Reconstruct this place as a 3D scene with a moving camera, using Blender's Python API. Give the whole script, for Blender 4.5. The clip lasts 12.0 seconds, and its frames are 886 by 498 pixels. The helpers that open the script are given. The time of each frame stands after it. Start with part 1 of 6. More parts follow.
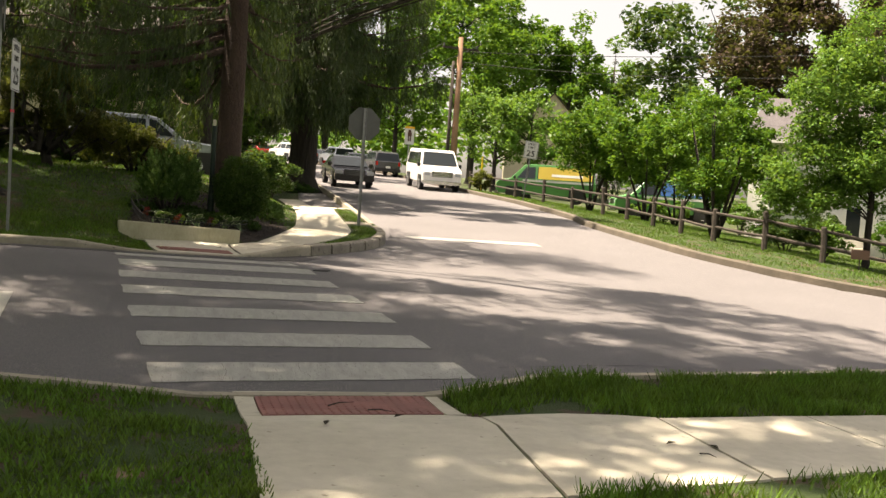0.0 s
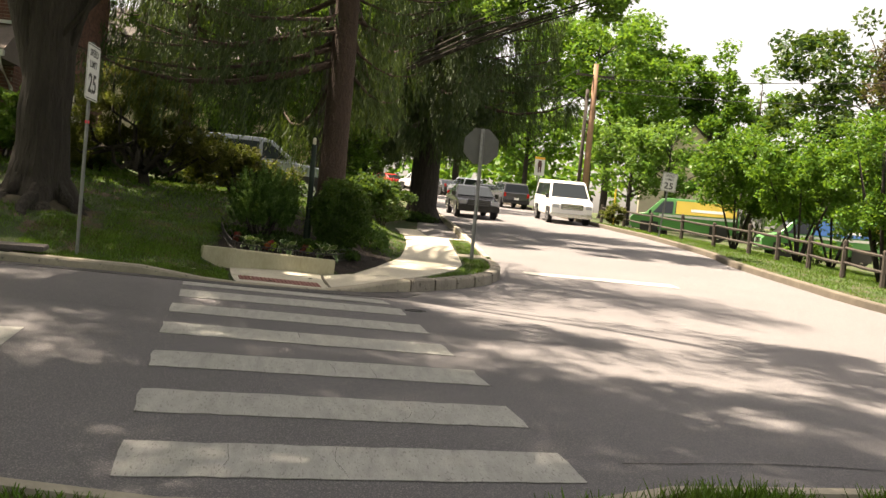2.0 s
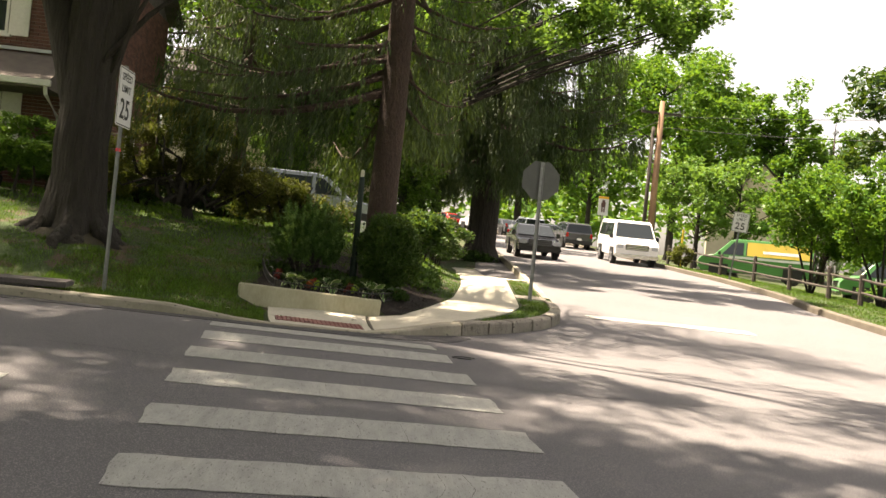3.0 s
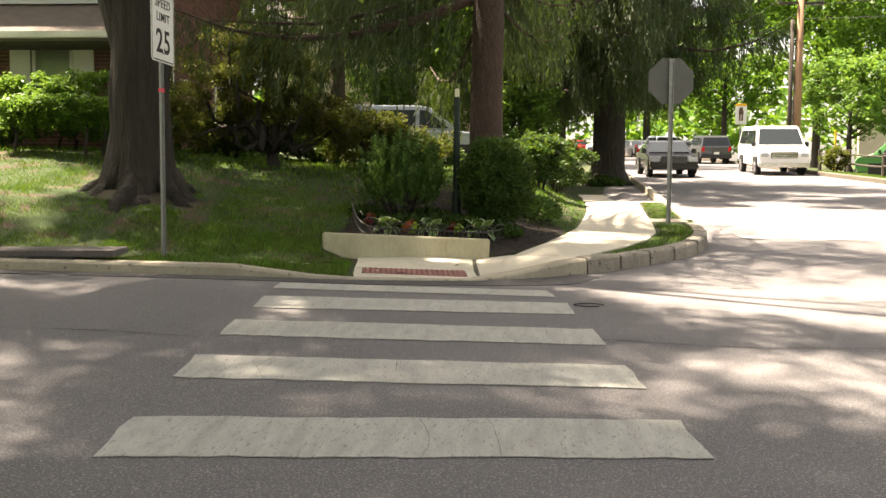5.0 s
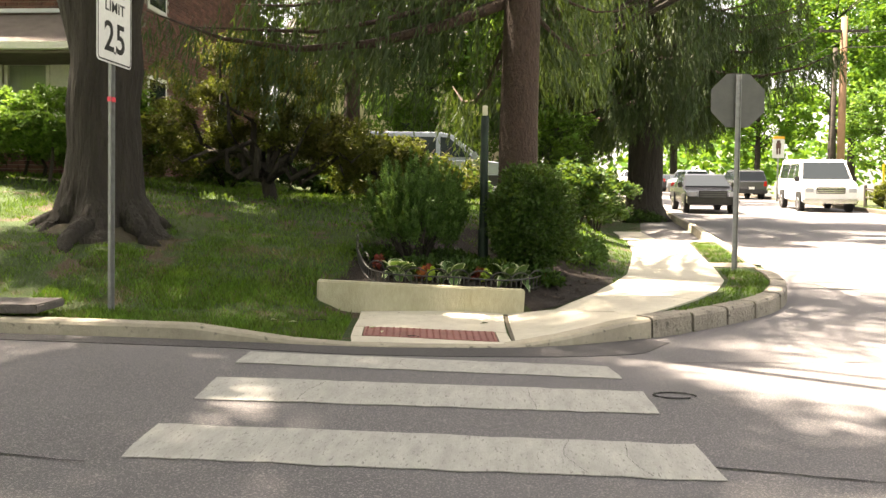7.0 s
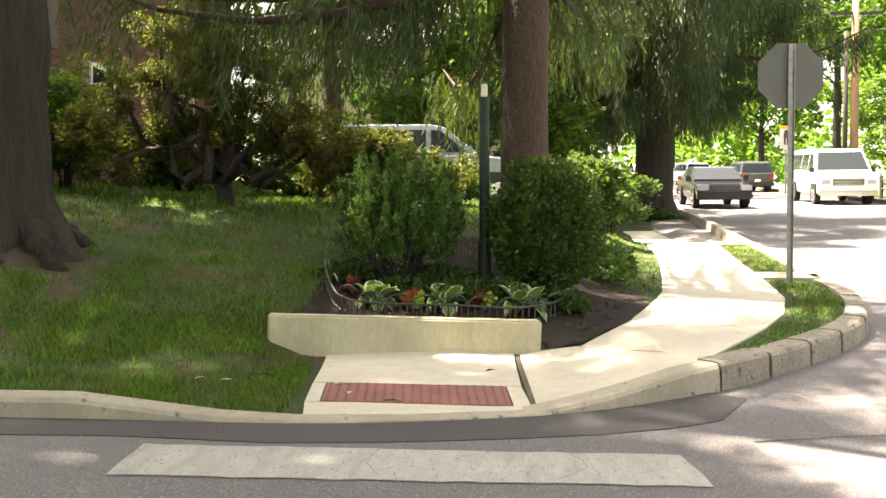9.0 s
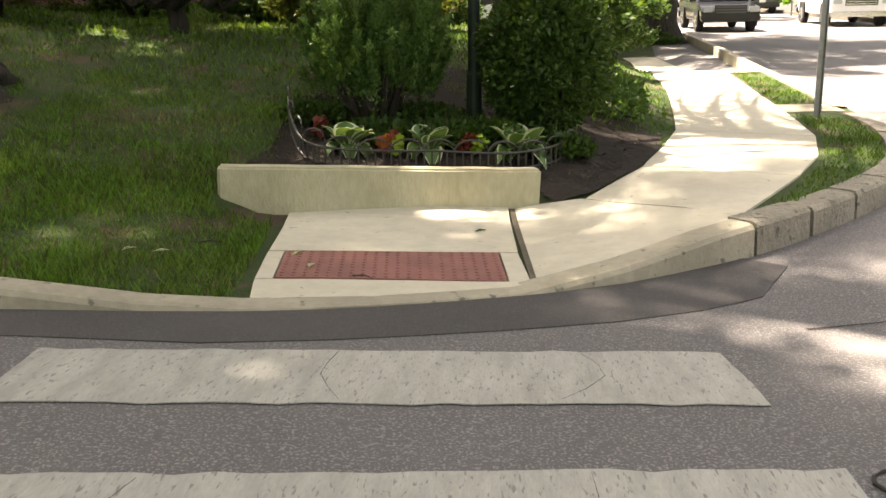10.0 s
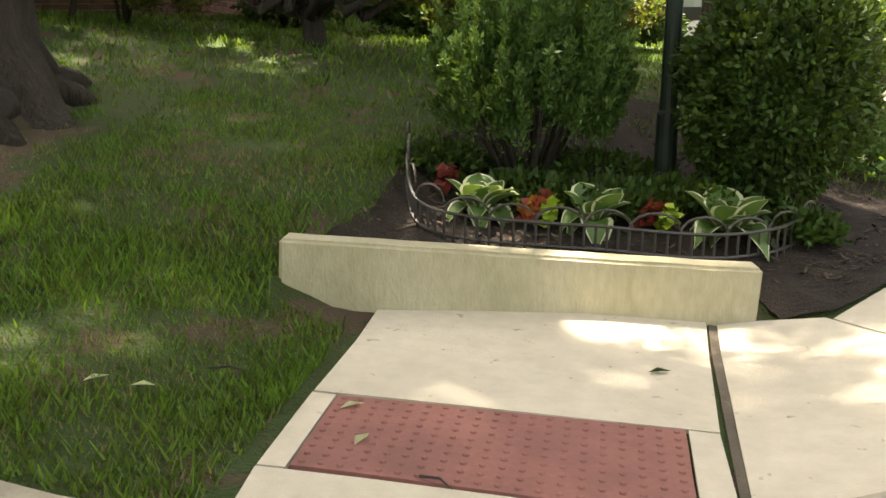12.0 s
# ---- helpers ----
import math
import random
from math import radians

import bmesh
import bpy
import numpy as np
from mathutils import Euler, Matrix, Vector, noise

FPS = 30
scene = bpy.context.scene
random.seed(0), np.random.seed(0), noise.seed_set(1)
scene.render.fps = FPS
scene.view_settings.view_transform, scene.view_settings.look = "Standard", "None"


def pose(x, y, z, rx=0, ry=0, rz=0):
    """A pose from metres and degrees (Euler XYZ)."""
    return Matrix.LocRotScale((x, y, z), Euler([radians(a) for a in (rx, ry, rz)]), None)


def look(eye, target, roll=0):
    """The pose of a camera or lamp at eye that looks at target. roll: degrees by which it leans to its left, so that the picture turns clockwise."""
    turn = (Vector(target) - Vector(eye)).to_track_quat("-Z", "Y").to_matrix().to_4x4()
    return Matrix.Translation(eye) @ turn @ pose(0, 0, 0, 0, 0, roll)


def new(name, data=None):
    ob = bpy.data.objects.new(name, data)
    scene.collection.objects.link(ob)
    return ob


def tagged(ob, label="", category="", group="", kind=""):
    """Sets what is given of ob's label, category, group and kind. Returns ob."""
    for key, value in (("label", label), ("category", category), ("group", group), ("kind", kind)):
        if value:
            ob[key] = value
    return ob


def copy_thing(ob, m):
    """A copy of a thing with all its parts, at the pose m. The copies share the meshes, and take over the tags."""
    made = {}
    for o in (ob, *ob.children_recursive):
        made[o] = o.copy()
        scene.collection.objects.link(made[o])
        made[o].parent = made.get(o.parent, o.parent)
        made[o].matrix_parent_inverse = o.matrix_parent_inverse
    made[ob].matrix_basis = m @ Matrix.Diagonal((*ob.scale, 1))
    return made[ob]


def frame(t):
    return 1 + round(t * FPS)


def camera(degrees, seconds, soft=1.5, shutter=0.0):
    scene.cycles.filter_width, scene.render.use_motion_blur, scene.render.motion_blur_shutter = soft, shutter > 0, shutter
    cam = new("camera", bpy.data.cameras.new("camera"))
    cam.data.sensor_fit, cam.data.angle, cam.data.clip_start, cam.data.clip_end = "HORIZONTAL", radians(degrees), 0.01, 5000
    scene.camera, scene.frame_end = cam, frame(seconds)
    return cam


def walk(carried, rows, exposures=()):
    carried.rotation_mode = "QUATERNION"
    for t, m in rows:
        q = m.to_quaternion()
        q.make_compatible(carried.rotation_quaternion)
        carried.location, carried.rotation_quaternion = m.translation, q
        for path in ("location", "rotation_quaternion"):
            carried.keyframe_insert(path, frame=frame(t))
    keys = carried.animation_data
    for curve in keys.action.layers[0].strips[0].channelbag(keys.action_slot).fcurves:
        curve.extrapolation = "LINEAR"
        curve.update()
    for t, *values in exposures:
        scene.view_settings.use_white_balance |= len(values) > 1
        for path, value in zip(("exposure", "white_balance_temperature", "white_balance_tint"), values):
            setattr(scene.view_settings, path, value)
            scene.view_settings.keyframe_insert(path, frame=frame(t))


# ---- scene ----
cam = camera(52.0, 12.0)
PATH = [
    (0, (-0.028, -0.083, 1.227), (0.565, 1.824, 1.109), 3.9),
    (0.5, (0.172, 0.412, 1.211), (0.576, 2.366, 1.072), 4.5),
    (1, (0.396, 0.905, 1.19), (0.797, 2.86, 1.056), 4.4),
    (1.5, (0.588, 1.43, 1.178), (0.921, 3.4, 1.073), 5.0),
    (2, (0.779, 1.937, 1.184), (1.087, 3.912, 1.116), 5.2),
    (2.5, (0.915, 2.513, 1.165), (1.097, 4.504, 1.146), 6.0),
    (3, (1.062, 3.043, 1.15), (1.227, 5.036, 1.158), 5.7),
    (3.2, (1.088, 3.273, 1.162), (1.158, 5.272, 1.164), 5.9),
    (4.8, (1.424, 4.993, 1.075), (1.335, 6.989, 0.976), 0.4),
    (5, (1.437, 5.21, 1.064), (1.32, 7.201, 0.917), 0.3),
    (5.5, (1.393, 5.748, 1.079), (1.146, 7.725, 0.902), 0.4),
    (6, (1.393, 6.291, 1.075), (1.288, 8.285, 0.964), 0.6),
    (6.5, (1.326, 6.882, 1.068), (1.135, 8.873, 1.051), 0.8),
    (7, (1.266, 7.475, 1.095), (1.103, 9.467, 1.02), 0.8),
    (7.2, (1.253, 7.709, 1.12), (1.053, 9.699, 1.066), 0.8),
    (8.8, (1.124, 9.485, 1.191), (0.92, 11.475, 1.167), 0.3),
    (9, (1.116, 9.709, 1.197), (0.965, 11.701, 1.116), -0.2),
    (9.5, (1.108, 10.239, 1.211), (0.954, 12.216, 0.951), -0.5),
    (10, (1.095, 10.788, 1.21), (0.964, 12.731, 0.757), -0.7),
    (10.5, (1.099, 11.339, 1.221), (0.881, 13.27, 0.75), -0.6),
    (11, (1.085, 11.867, 1.225), (0.818, 13.798, 0.78), -0.3),
    (11.5, (1.075, 12.364, 1.229), (0.676, 14.284, 0.834), 0.4),
    (12, (1.058, 12.836, 1.236), (0.526, 14.717, 0.817), 0.6),
]
walk(cam, [(t, look(eye, target, roll)) for t, eye, target, roll in PATH],
     [(0.0, 1.74, 8000, 15), (2.0, 2.0, 8000, 15), (3.0, 2.12, 8000, 15), (5.0, 2.55, 8000, 15), (6.5, 2.95, 8000, 15), (9.0, 3.3, 8000, 15), (10.5, 2.7, 8000, 15), (12.0, 3.15, 8000, 15)])

# ---- world and sun ----
SUN_TO = Vector((0.42, -0.18, -1.0)).normalized()
world = bpy.data.worlds.new("sky")
scene.world = world
world.use_nodes = True
wn = world.node_tree
sky = wn.nodes.new("ShaderNodeTexSky")
sky.sky_type, sky.sun_disc = "NISHITA", False
sky.sun_elevation = math.asin(-SUN_TO.z)
sky.sun_rotation = math.atan2(-SUN_TO.x, -SUN_TO.y)
sky.air_density, sky.dust_density = 1.0, 3.0
haze = wn.nodes.new("ShaderNodeHueSaturation")
haze.inputs["Saturation"].default_value, haze.inputs["Value"].default_value = 0.4, 1.15
wn.links.new(sky.outputs[0], haze.inputs["Color"])
wn.links.new(haze.outputs[0], wn.nodes["Background"].inputs[0])
wn.nodes["Background"].inputs[1].default_value = 0.068
sun = new("sun", bpy.data.lights.new("sun", "SUN"))
sun.data.energy, sun.data.angle, sun.data.color = 5.0, radians(0.9), (1.0, 0.95, 0.86)
sun.matrix_world = look((0, 0, 40), Vector((0, 0, 40)) + SUN_TO)


# ---- materials ----
def material(name, colour, rough=0.7, metal=0.0, tint=None, scale=8.0, amount=0.5, bump=0.0, bump_scale=None,
             spots=None, spot_scale=60.0, spot_cut=0.62, island=0.0, translucent=0.0, spec=0.5, coords="Object", stretch=(1, 1, 1), relief=0.02):
    m = bpy.data.materials.new(name)
    m.use_nodes = True
    nt, p = m.node_tree, m.node_tree.nodes["Principled BSDF"]
    p.inputs["Roughness"].default_value, p.inputs["Metallic"].default_value = rough, metal
    p.inputs["Specular IOR Level"].default_value = spec
    p.inputs["Base Color"].default_value = (*colour, 1)
    tc = nt.nodes.new("ShaderNodeTexCoord")
    mp = nt.nodes.new("ShaderNodeMapping")
    mp.inputs["Scale"].default_value = stretch
    if coords == "World":
        geo = nt.nodes.new("ShaderNodeNewGeometry")
        nt.links.new(geo.outputs["Position"], mp.inputs[0])
    else:
        nt.links.new(tc.outputs[coords], mp.inputs[0])

    def noise_node(s, detail=5.0, r=0.6):
        n = nt.nodes.new("ShaderNodeTexNoise")
        n.inputs["Scale"].default_value, n.inputs["Detail"].default_value, n.inputs["Roughness"].default_value = s, detail, r
        nt.links.new(mp.outputs[0], n.inputs["Vector"])
        return n

    def mixed(a, b, fac):
        mx = nt.nodes.new("ShaderNodeMix")
        mx.data_type = "RGBA"
        for sock, v in ((mx.inputs[6], a), (mx.inputs[7], b), (mx.inputs[0], fac)):
            if isinstance(v, (tuple, float, int)):
                sock.default_value = (*v, 1) if isinstance(v, tuple) else v
            else:
                nt.links.new(v, sock)
        return mx.outputs[2]

    def ramp(src, lo, hi):
        r = nt.nodes.new("ShaderNodeMapRange")
        r.inputs[1].default_value, r.inputs[2].default_value = lo, hi
        nt.links.new(src, r.inputs[0])
        return r.outputs[0]

    out = colour
    if tint:
        out = mixed(colour, tint, ramp(noise_node(scale).outputs[0], 0.5 - 0.3 * amount, 0.5 + 0.3 * amount + 0.02))
        fine = ramp(noise_node(scale * 9, 3).outputs[0], 0.3, 0.7)
        out = mixed(out, tuple(c * 0.72 for c in tint), mult(nt, fine, 0.35))
    if spots:
        out = mixed(out, spots, ramp(noise_node(spot_scale, 2).outputs[0], spot_cut, spot_cut + 0.08))
    if island:
        info = nt.nodes.new("ShaderNodeObjectInfo") if island < 0 else nt.nodes.new("ShaderNodeNewGeometry")
        rnd = info.outputs["Random"] if island < 0 else info.outputs["Random Per Island"]
        hsv = nt.nodes.new("ShaderNodeHueSaturation")
        val = nt.nodes.new("ShaderNodeMapRange")
        val.inputs[3].default_value, val.inputs[4].default_value = 1 - abs(island), 1 + abs(island)
        nt.links.new(rnd, val.inputs[0])
        nt.links.new(val.outputs[0], hsv.inputs["Value"])
        if isinstance(out, tuple):
            hsv.inputs["Color"].default_value = (*out, 1)
        else:
            nt.links.new(out, hsv.inputs["Color"])
        out = hsv.outputs[0]
    if not isinstance(out, tuple):
        nt.links.new(out, p.inputs["Base Color"])
    if bump:
        b = nt.nodes.new("ShaderNodeBump")
        b.inputs["Strength"].default_value, b.inputs["Distance"].default_value = min(1.0, bump), relief
        nt.links.new(noise_node(bump_scale or scale * 6, 4).outputs[0], b.inputs["Height"])
        nt.links.new(b.outputs[0], p.inputs["Normal"])
    if translucent:
        tr = nt.nodes.new("ShaderNodeBsdfTranslucent")
        ad = nt.nodes.new("ShaderNodeMixShader")
        ad.inputs[0].default_value = translucent
        if isinstance(out, tuple):
            tr.inputs[0].default_value = (*out, 1)
        else:
            warm = mixed(out, (0.30, 0.42, 0.02), 0.25)
            nt.links.new(warm, tr.inputs[0])
        nt.links.new(p.outputs[0], ad.inputs[1])
        nt.links.new(tr.outputs[0], ad.inputs[2])
        nt.links.new(ad.outputs[0], nt.nodes["Material Output"].inputs[0])
    return m


def mult(nt, src, f):
    n = nt.nodes.new("ShaderNodeMath")
    n.operation = "MULTIPLY"
    n.inputs[1].default_value = f
    nt.links.new(src, n.inputs[0])
    return n.outputs[0]


ASPHALT = material("asphalt", (0.092, 0.087, 0.092), 0.82, tint=(0.130, 0.124, 0.129), scale=0.5, amount=0.8, bump=0.5, bump_scale=110,
                   spots=(0.23, 0.215, 0.21), spot_scale=95, spot_cut=0.54, coords="World")
TAR = material("fresh_asphalt", (0.048, 0.044, 0.047), 0.85, tint=(0.068, 0.063, 0.066), scale=1.2, amount=0.8, bump=0.5, bump_scale=120,
               spots=(0.12, 0.112, 0.11), spot_scale=95, spot_cut=0.60, coords="World")
PAINT = material("road_paint", (0.44, 0.435, 0.40), 0.7, tint=(0.29, 0.285, 0.265), scale=5.0, amount=0.7, bump=0.4, bump_scale=120,
                 spots=(0.20, 0.19, 0.18), spot_scale=30, spot_cut=0.60, coords="World", stretch=(2.6, 0.6, 1))
CONCRETE = material("concrete", (0.60, 0.56, 0.465), 0.88, tint=(0.45, 0.415, 0.335), scale=1.2, amount=0.9, bump=0.25, bump_scale=90,
                    spots=(0.26, 0.23, 0.18), spot_scale=16, spot_cut=0.68, coords="World")
KERB = material("kerb_concrete", (0.42, 0.38, 0.30), 0.9, tint=(0.24, 0.215, 0.17), scale=2.2, amount=0.9, bump=0.35, bump_scale=60,
                spots=(0.13, 0.12, 0.10), spot_scale=12, spot_cut=0.64, coords="World")
KNEE = material("stained_concrete", (0.50, 0.47, 0.35), 0.9, tint=(0.33, 0.31, 0.20), scale=2.6, amount=1.0, bump=0.4, bump_scale=60,
                spots=(0.30, 0.28, 0.18), spot_scale=4, spot_cut=0.62, coords="World", stretch=(1.3, 1, 0.5))
TACTILE = material("tactile_red", (0.28, 0.115, 0.10), 0.8, tint=(0.20, 0.085, 0.075), scale=5, bump=0.15, coords="World")
LAWN = material("lawn", (0.030, 0.070, 0.010), 0.95, tint=(0.042, 0.064, 0.014), scale=1.3, amount=0.8, bump=1.0, bump_scale=55,
                spots=(0.085, 0.06, 0.038), spot_scale=2.3, spot_cut=0.53, coords="World", relief=0.04)
SOIL = material("mulch", (0.012, 0.008, 0.006), 0.95, tint=(0.024, 0.015, 0.010), scale=14, bump=1.0, bump_scale=70, coords="World")
DIRT = material("dirt", (0.075, 0.055, 0.036), 0.95, tint=(0.036, 0.036, 0.018), scale=3.5, bump=0.8, bump_scale=60, coords="World")
BARK = material("bark", (0.050, 0.041, 0.033), 0.95, tint=(0.018, 0.015, 0.012), scale=9, amount=1.0, bump=1.0, bump_scale=13, stretch=(1, 1, 0.2), relief=0.12)
SPRUCE_BARK = material("spruce_bark", (0.082, 0.05, 0.038), 0.95, tint=(0.036, 0.023, 0.018), scale=14, amount=1.0, bump=1.0, bump_scale=26, stretch=(1, 1, 0.5), relief=0.06)
LEAF = material("leaf", (0.075, 0.185, 0.022), 0.45, island=0.4, translucent=0.45, tint=(0.055, 0.14, 0.02), scale=0.7, spec=0.2)
LEAF_LIGHT = material("light_leaf", (0.105, 0.215, 0.036), 0.45, island=0.45, translucent=0.45, tint=(0.075, 0.165, 0.034), scale=0.7, spec=0.2)
LEAF_DARK = material("dark_leaf", (0.035, 0.09, 0.018), 0.45, island=0.35, translucent=0.3, tint=(0.028, 0.06, 0.018), scale=0.8, spec=0.2)
LEAF_PURPLE = material("purple_leaf", (0.045, 0.025, 0.022), 0.5, island=0.3, translucent=0.25, tint=(0.06, 0.04, 0.025), scale=0.8, spec=0.2)
LEAF_MAPLE = material("maple_leaf", (0.085, 0.105, 0.022), 0.5, island=0.5, translucent=0.4, tint=(0.065, 0.050, 0.020), scale=0.9, spec=0.2)
NEEDLE = material("needle", (0.028, 0.060, 0.018), 0.65, island=0.4, translucent=0.25, tint=(0.026, 0.05, 0.016), scale=0.9)
BRICK = material("brick", (0.165, 0.075, 0.055), 0.9, tint=(0.10, 0.048, 0.04), scale=4, bump=0.3, island=-0.25)
MORTAR = material("mortar", (0.33, 0.29, 0.25), 0.95, tint=(0.25, 0.22, 0.19), scale=5, bump=0.3)
WHITE = material("white_paint", (0.78, 0.77, 0.73), 0.55, tint=(0.68, 0.67, 0.63), scale=2.0)
CREAM = material("cream_siding", (0.70, 0.62, 0.48), 0.7, tint=(0.62, 0.54, 0.41), scale=2.0)
ROOF = material("roof_shingle", (0.12, 0.105, 0.10), 0.95, tint=(0.07, 0.065, 0.062), scale=4, bump=0.6, bump_scale=30)
STEEL = material("galvanised_steel", (0.30, 0.31, 0.31), 0.5, 0.7, tint=(0.22, 0.22, 0.22), scale=14)
SIGN_BACK = material("sign_back", (0.095, 0.10, 0.095), 0.6, 0.0, tint=(0.075, 0.08, 0.075), scale=5)
SIGN_WHITE = material("sign_white", (0.75, 0.75, 0.73), 0.45, tint=(0.68, 0.68, 0.66), scale=3)
SIGN_BLACK = material("sign_black", (0.015, 0.015, 0.015), 0.5)
SIGN_YELLOW = material("sign_yellow", (0.80, 0.42, 0.02), 0.5)
WOOD = material("weathered_wood", (0.06, 0.048, 0.038), 0.9, tint=(0.032, 0.026, 0.021), scale=7, bump=0.6, bump_scale=40, stretch=(0.4, 0.4, 1))
POLE_WOOD = material("pole_wood", (0.34, 0.20, 0.12), 0.9, tint=(0.22, 0.13, 0.08), scale=5, bump=0.5, bump_scale=30, stretch=(1, 1, 0.15))
GREEN_METAL = material("dark_green_metal", (0.006, 0.014, 0.011), 0.55, tint=(0.012, 0.028, 0.02), scale=8, spec=0.3)
STONE = material("kerb_stone", (0.33, 0.30, 0.25), 0.92, tint=(0.19, 0.17, 0.14), scale=4.0, amount=0.9, bump=0.8, bump_scale=28, spots=(0.10, 0.09, 0.075), spot_scale=14, spot_cut=0.6, coords="World", relief=0.04)
KERB_DARK = material("dark_kerb", (0.15, 0.125, 0.095), 0.92, tint=(0.075, 0.065, 0.05), scale=2.0, amount=0.9, bump=0.4, bump_scale=50, coords="World")
BLACK = material("black_plastic", (0.012, 0.012, 0.013), 0.5)
CAR_WHITE = material("car_white", (0.80, 0.80, 0.79), 0.22, tint=(0.74, 0.74, 0.73), scale=1.5)
CAR_GREY = material("car_grey", (0.10, 0.105, 0.115), 0.25, 0.5, tint=(0.085, 0.09, 0.10), scale=1.5)
CAR_BLACK = material("car_black", (0.012, 0.013, 0.016), 0.15)
CAR_SILVER = material("car_silver", (0.40, 0.44, 0.50), 0.25, 0.6, tint=(0.36, 0.40, 0.46), scale=1.5)
CAR_RED = material("car_red", (0.35, 0.02, 0.02), 0.25)
CAR_GREEN = material("car_green", (0.07, 0.24, 0.07), 0.3)
CAR_YELLOW = material("car_yellow", (0.48, 0.36, 0.06), 0.3)
CAR_BLUE = material("car_blue", (0.04, 0.13, 0.36), 0.3)
CHROME = material("chrome", (0.65, 0.65, 0.66), 0.2, 1.0)
RUBBER = material("rubber", (0.018, 0.018, 0.018), 0.85)
GLASS_DARK = material("window_glass", (0.015, 0.02, 0.023), 0.05, spec=0.45)
LAMP_CLEAR = material("headlamp", (0.38, 0.40, 0.42), 0.12)
LAMP_RED = material("tail_lamp", (0.45, 0.015, 0.012), 0.2)


# ---- mesh helpers ----
def part(name, bm, mat, parent=None, label="", smooth=False):
    me = bpy.data.meshes.new(name)
    bm.to_mesh(me)
    bm.free()
    if smooth:
        me.shade_smooth()
    me.materials.append(mat)
    ob = new(name, me)
    if parent:
        ob.parent = parent
    if label:
        ob["label"] = label
    return ob


def pieces(name, verts, faces, mat, parent=None, label="", smooth=False):
    me = bpy.data.meshes.new(name)
    me.from_pydata(verts, [], faces)
    me.update()
    if smooth:
        me.shade_smooth()
    me.materials.append(mat)
    ob = new(name, me)
    if parent:
        ob.parent = parent
    if label:
        ob["label"] = label
    return ob


def thing(name, x, y, z, label, category, group="", turn=0.0):
    ob = new(name)
    ob.matrix_basis = pose(x, y, z, 0, 0, turn)
    return tagged(ob, label, category, group)


def box(bm, x0, x1, y0, y1, z0, z1, m=None):
    c = Matrix.Translation(((x0 + x1) / 2, (y0 + y1) / 2, (z0 + z1) / 2)) @ Matrix.Diagonal((x1 - x0, y1 - y0, z1 - z0, 1))
    return bmesh.ops.create_cube(bm, size=1, matrix=(m @ c) if m else c)["verts"]


def boxed(x0, x1, y0, y1, z0, z1, bevel=0.0, m=None):
    bm = bmesh.new()
    box(bm, x0, x1, y0, y1, z0, z1, m)
    if bevel:
        bmesh.ops.bevel(bm, geom=bm.edges[:], offset=bevel, segments=2, affect="EDGES")
    return bm


def tube(bm, pts, radii, sides=8, cap=True):
    """A tapered tube along points."""
    rings = []
    pts = [Vector(p) for p in pts]
    for i, p in enumerate(pts):
        d = (pts[min(i + 1, len(pts) - 1)] - pts[max(i - 1, 0)]).normalized()
        u = d.orthogonal().normalized() if abs(d.z) < 0.9 else Vector((1, 0, 0))
        u = (u - d * u.dot(d)).normalized()
        v = d.cross(u)
        r = radii[i]
        rings.append([bm.verts.new(p + (u * math.cos(a) + v * math.sin(a)) * r) for a in (2 * math.pi * k / sides for k in range(sides))])
    for a, b in zip(rings, rings[1:]):
        for k in range(sides):
            bm.faces.new((a[k], a[(k + 1) % sides], b[(k + 1) % sides], b[k]))
    if cap:
        bm.faces.new(rings[0][::-1])
        bm.faces.new(rings[-1])
    return bm


def interp(v, xs, ys):
    return float(np.interp(v, xs, ys))


def smooth01(v):
    v = max(0.0, min(1.0, v))
    return v * v * (3 - 2 * v)


# ---- the lie of the land ----
def road_z(x, y):
    """Height of the road surface: the main street climbs away, the side street falls to the east."""
    g = interp(y, (-60, -6, 0, 6, 13.2, 15, 16.5, 20.5, 30, 36.5, 43.5, 61, 75, 120, 900), (-1.2, -0.35, -0.26, -0.27, 0.03, 0.0, 0.07, 0.28, 0.72, 1.03, 1.38, 2.22, 2.9, 5.0, 22))
    w = interp(y, (14, 20, 30), (1, 0.3, 0))
    return g - 0.03 * max(-14, min(14, x - 1)) * w


FAR_KERB = [(-60, 6.2), (-30, 10.6), (-12, 13.0), (-6, 13.8), (-3, 14.2), (-1.7, 14.42), (-0.95, 14.5), (-0.07, 14.57), (0.52, 14.72), (1.2, 15.0),
            (1.7, 15.25), (2.48, 15.82), (3.15, 16.5), (3.75, 17.2), (4.2, 17.9), (4.53, 18.8), (4.68, 19.7), (4.75, 20.8), (4.98, 23), (5.4, 27.5), (5.75, 31),
            (6.3, 38), (6.8, 46), (7.0, 60), (6.5, 75), (3, 95), (-6, 115)]
NEAR_KERB = [(-60, -3.5), (-12, 3.9), (-3, 5.6), (-0.4, 6.12), (0.5, 6.28), (1.9, 6.42), (3.6, 6.66), (6, 7.1), (10, 7.9), (20, 9.3), (60, 12)]
RIGHT_KERB = [(80, 20), (40, 15.8), (26, 14.2), (20, 13.9), (17, 14.3), (14.73, 15.6), (13.5, 17.1), (12.5, 19.6), (12.6, 22), (13.05, 26.3), (13.8, 29.7), (14.45, 34.3),
              (14.8, 38), (14.8, 42), (15.2, 50), (15.7, 61), (15.5, 75), (12.5, 95), (4, 115)]


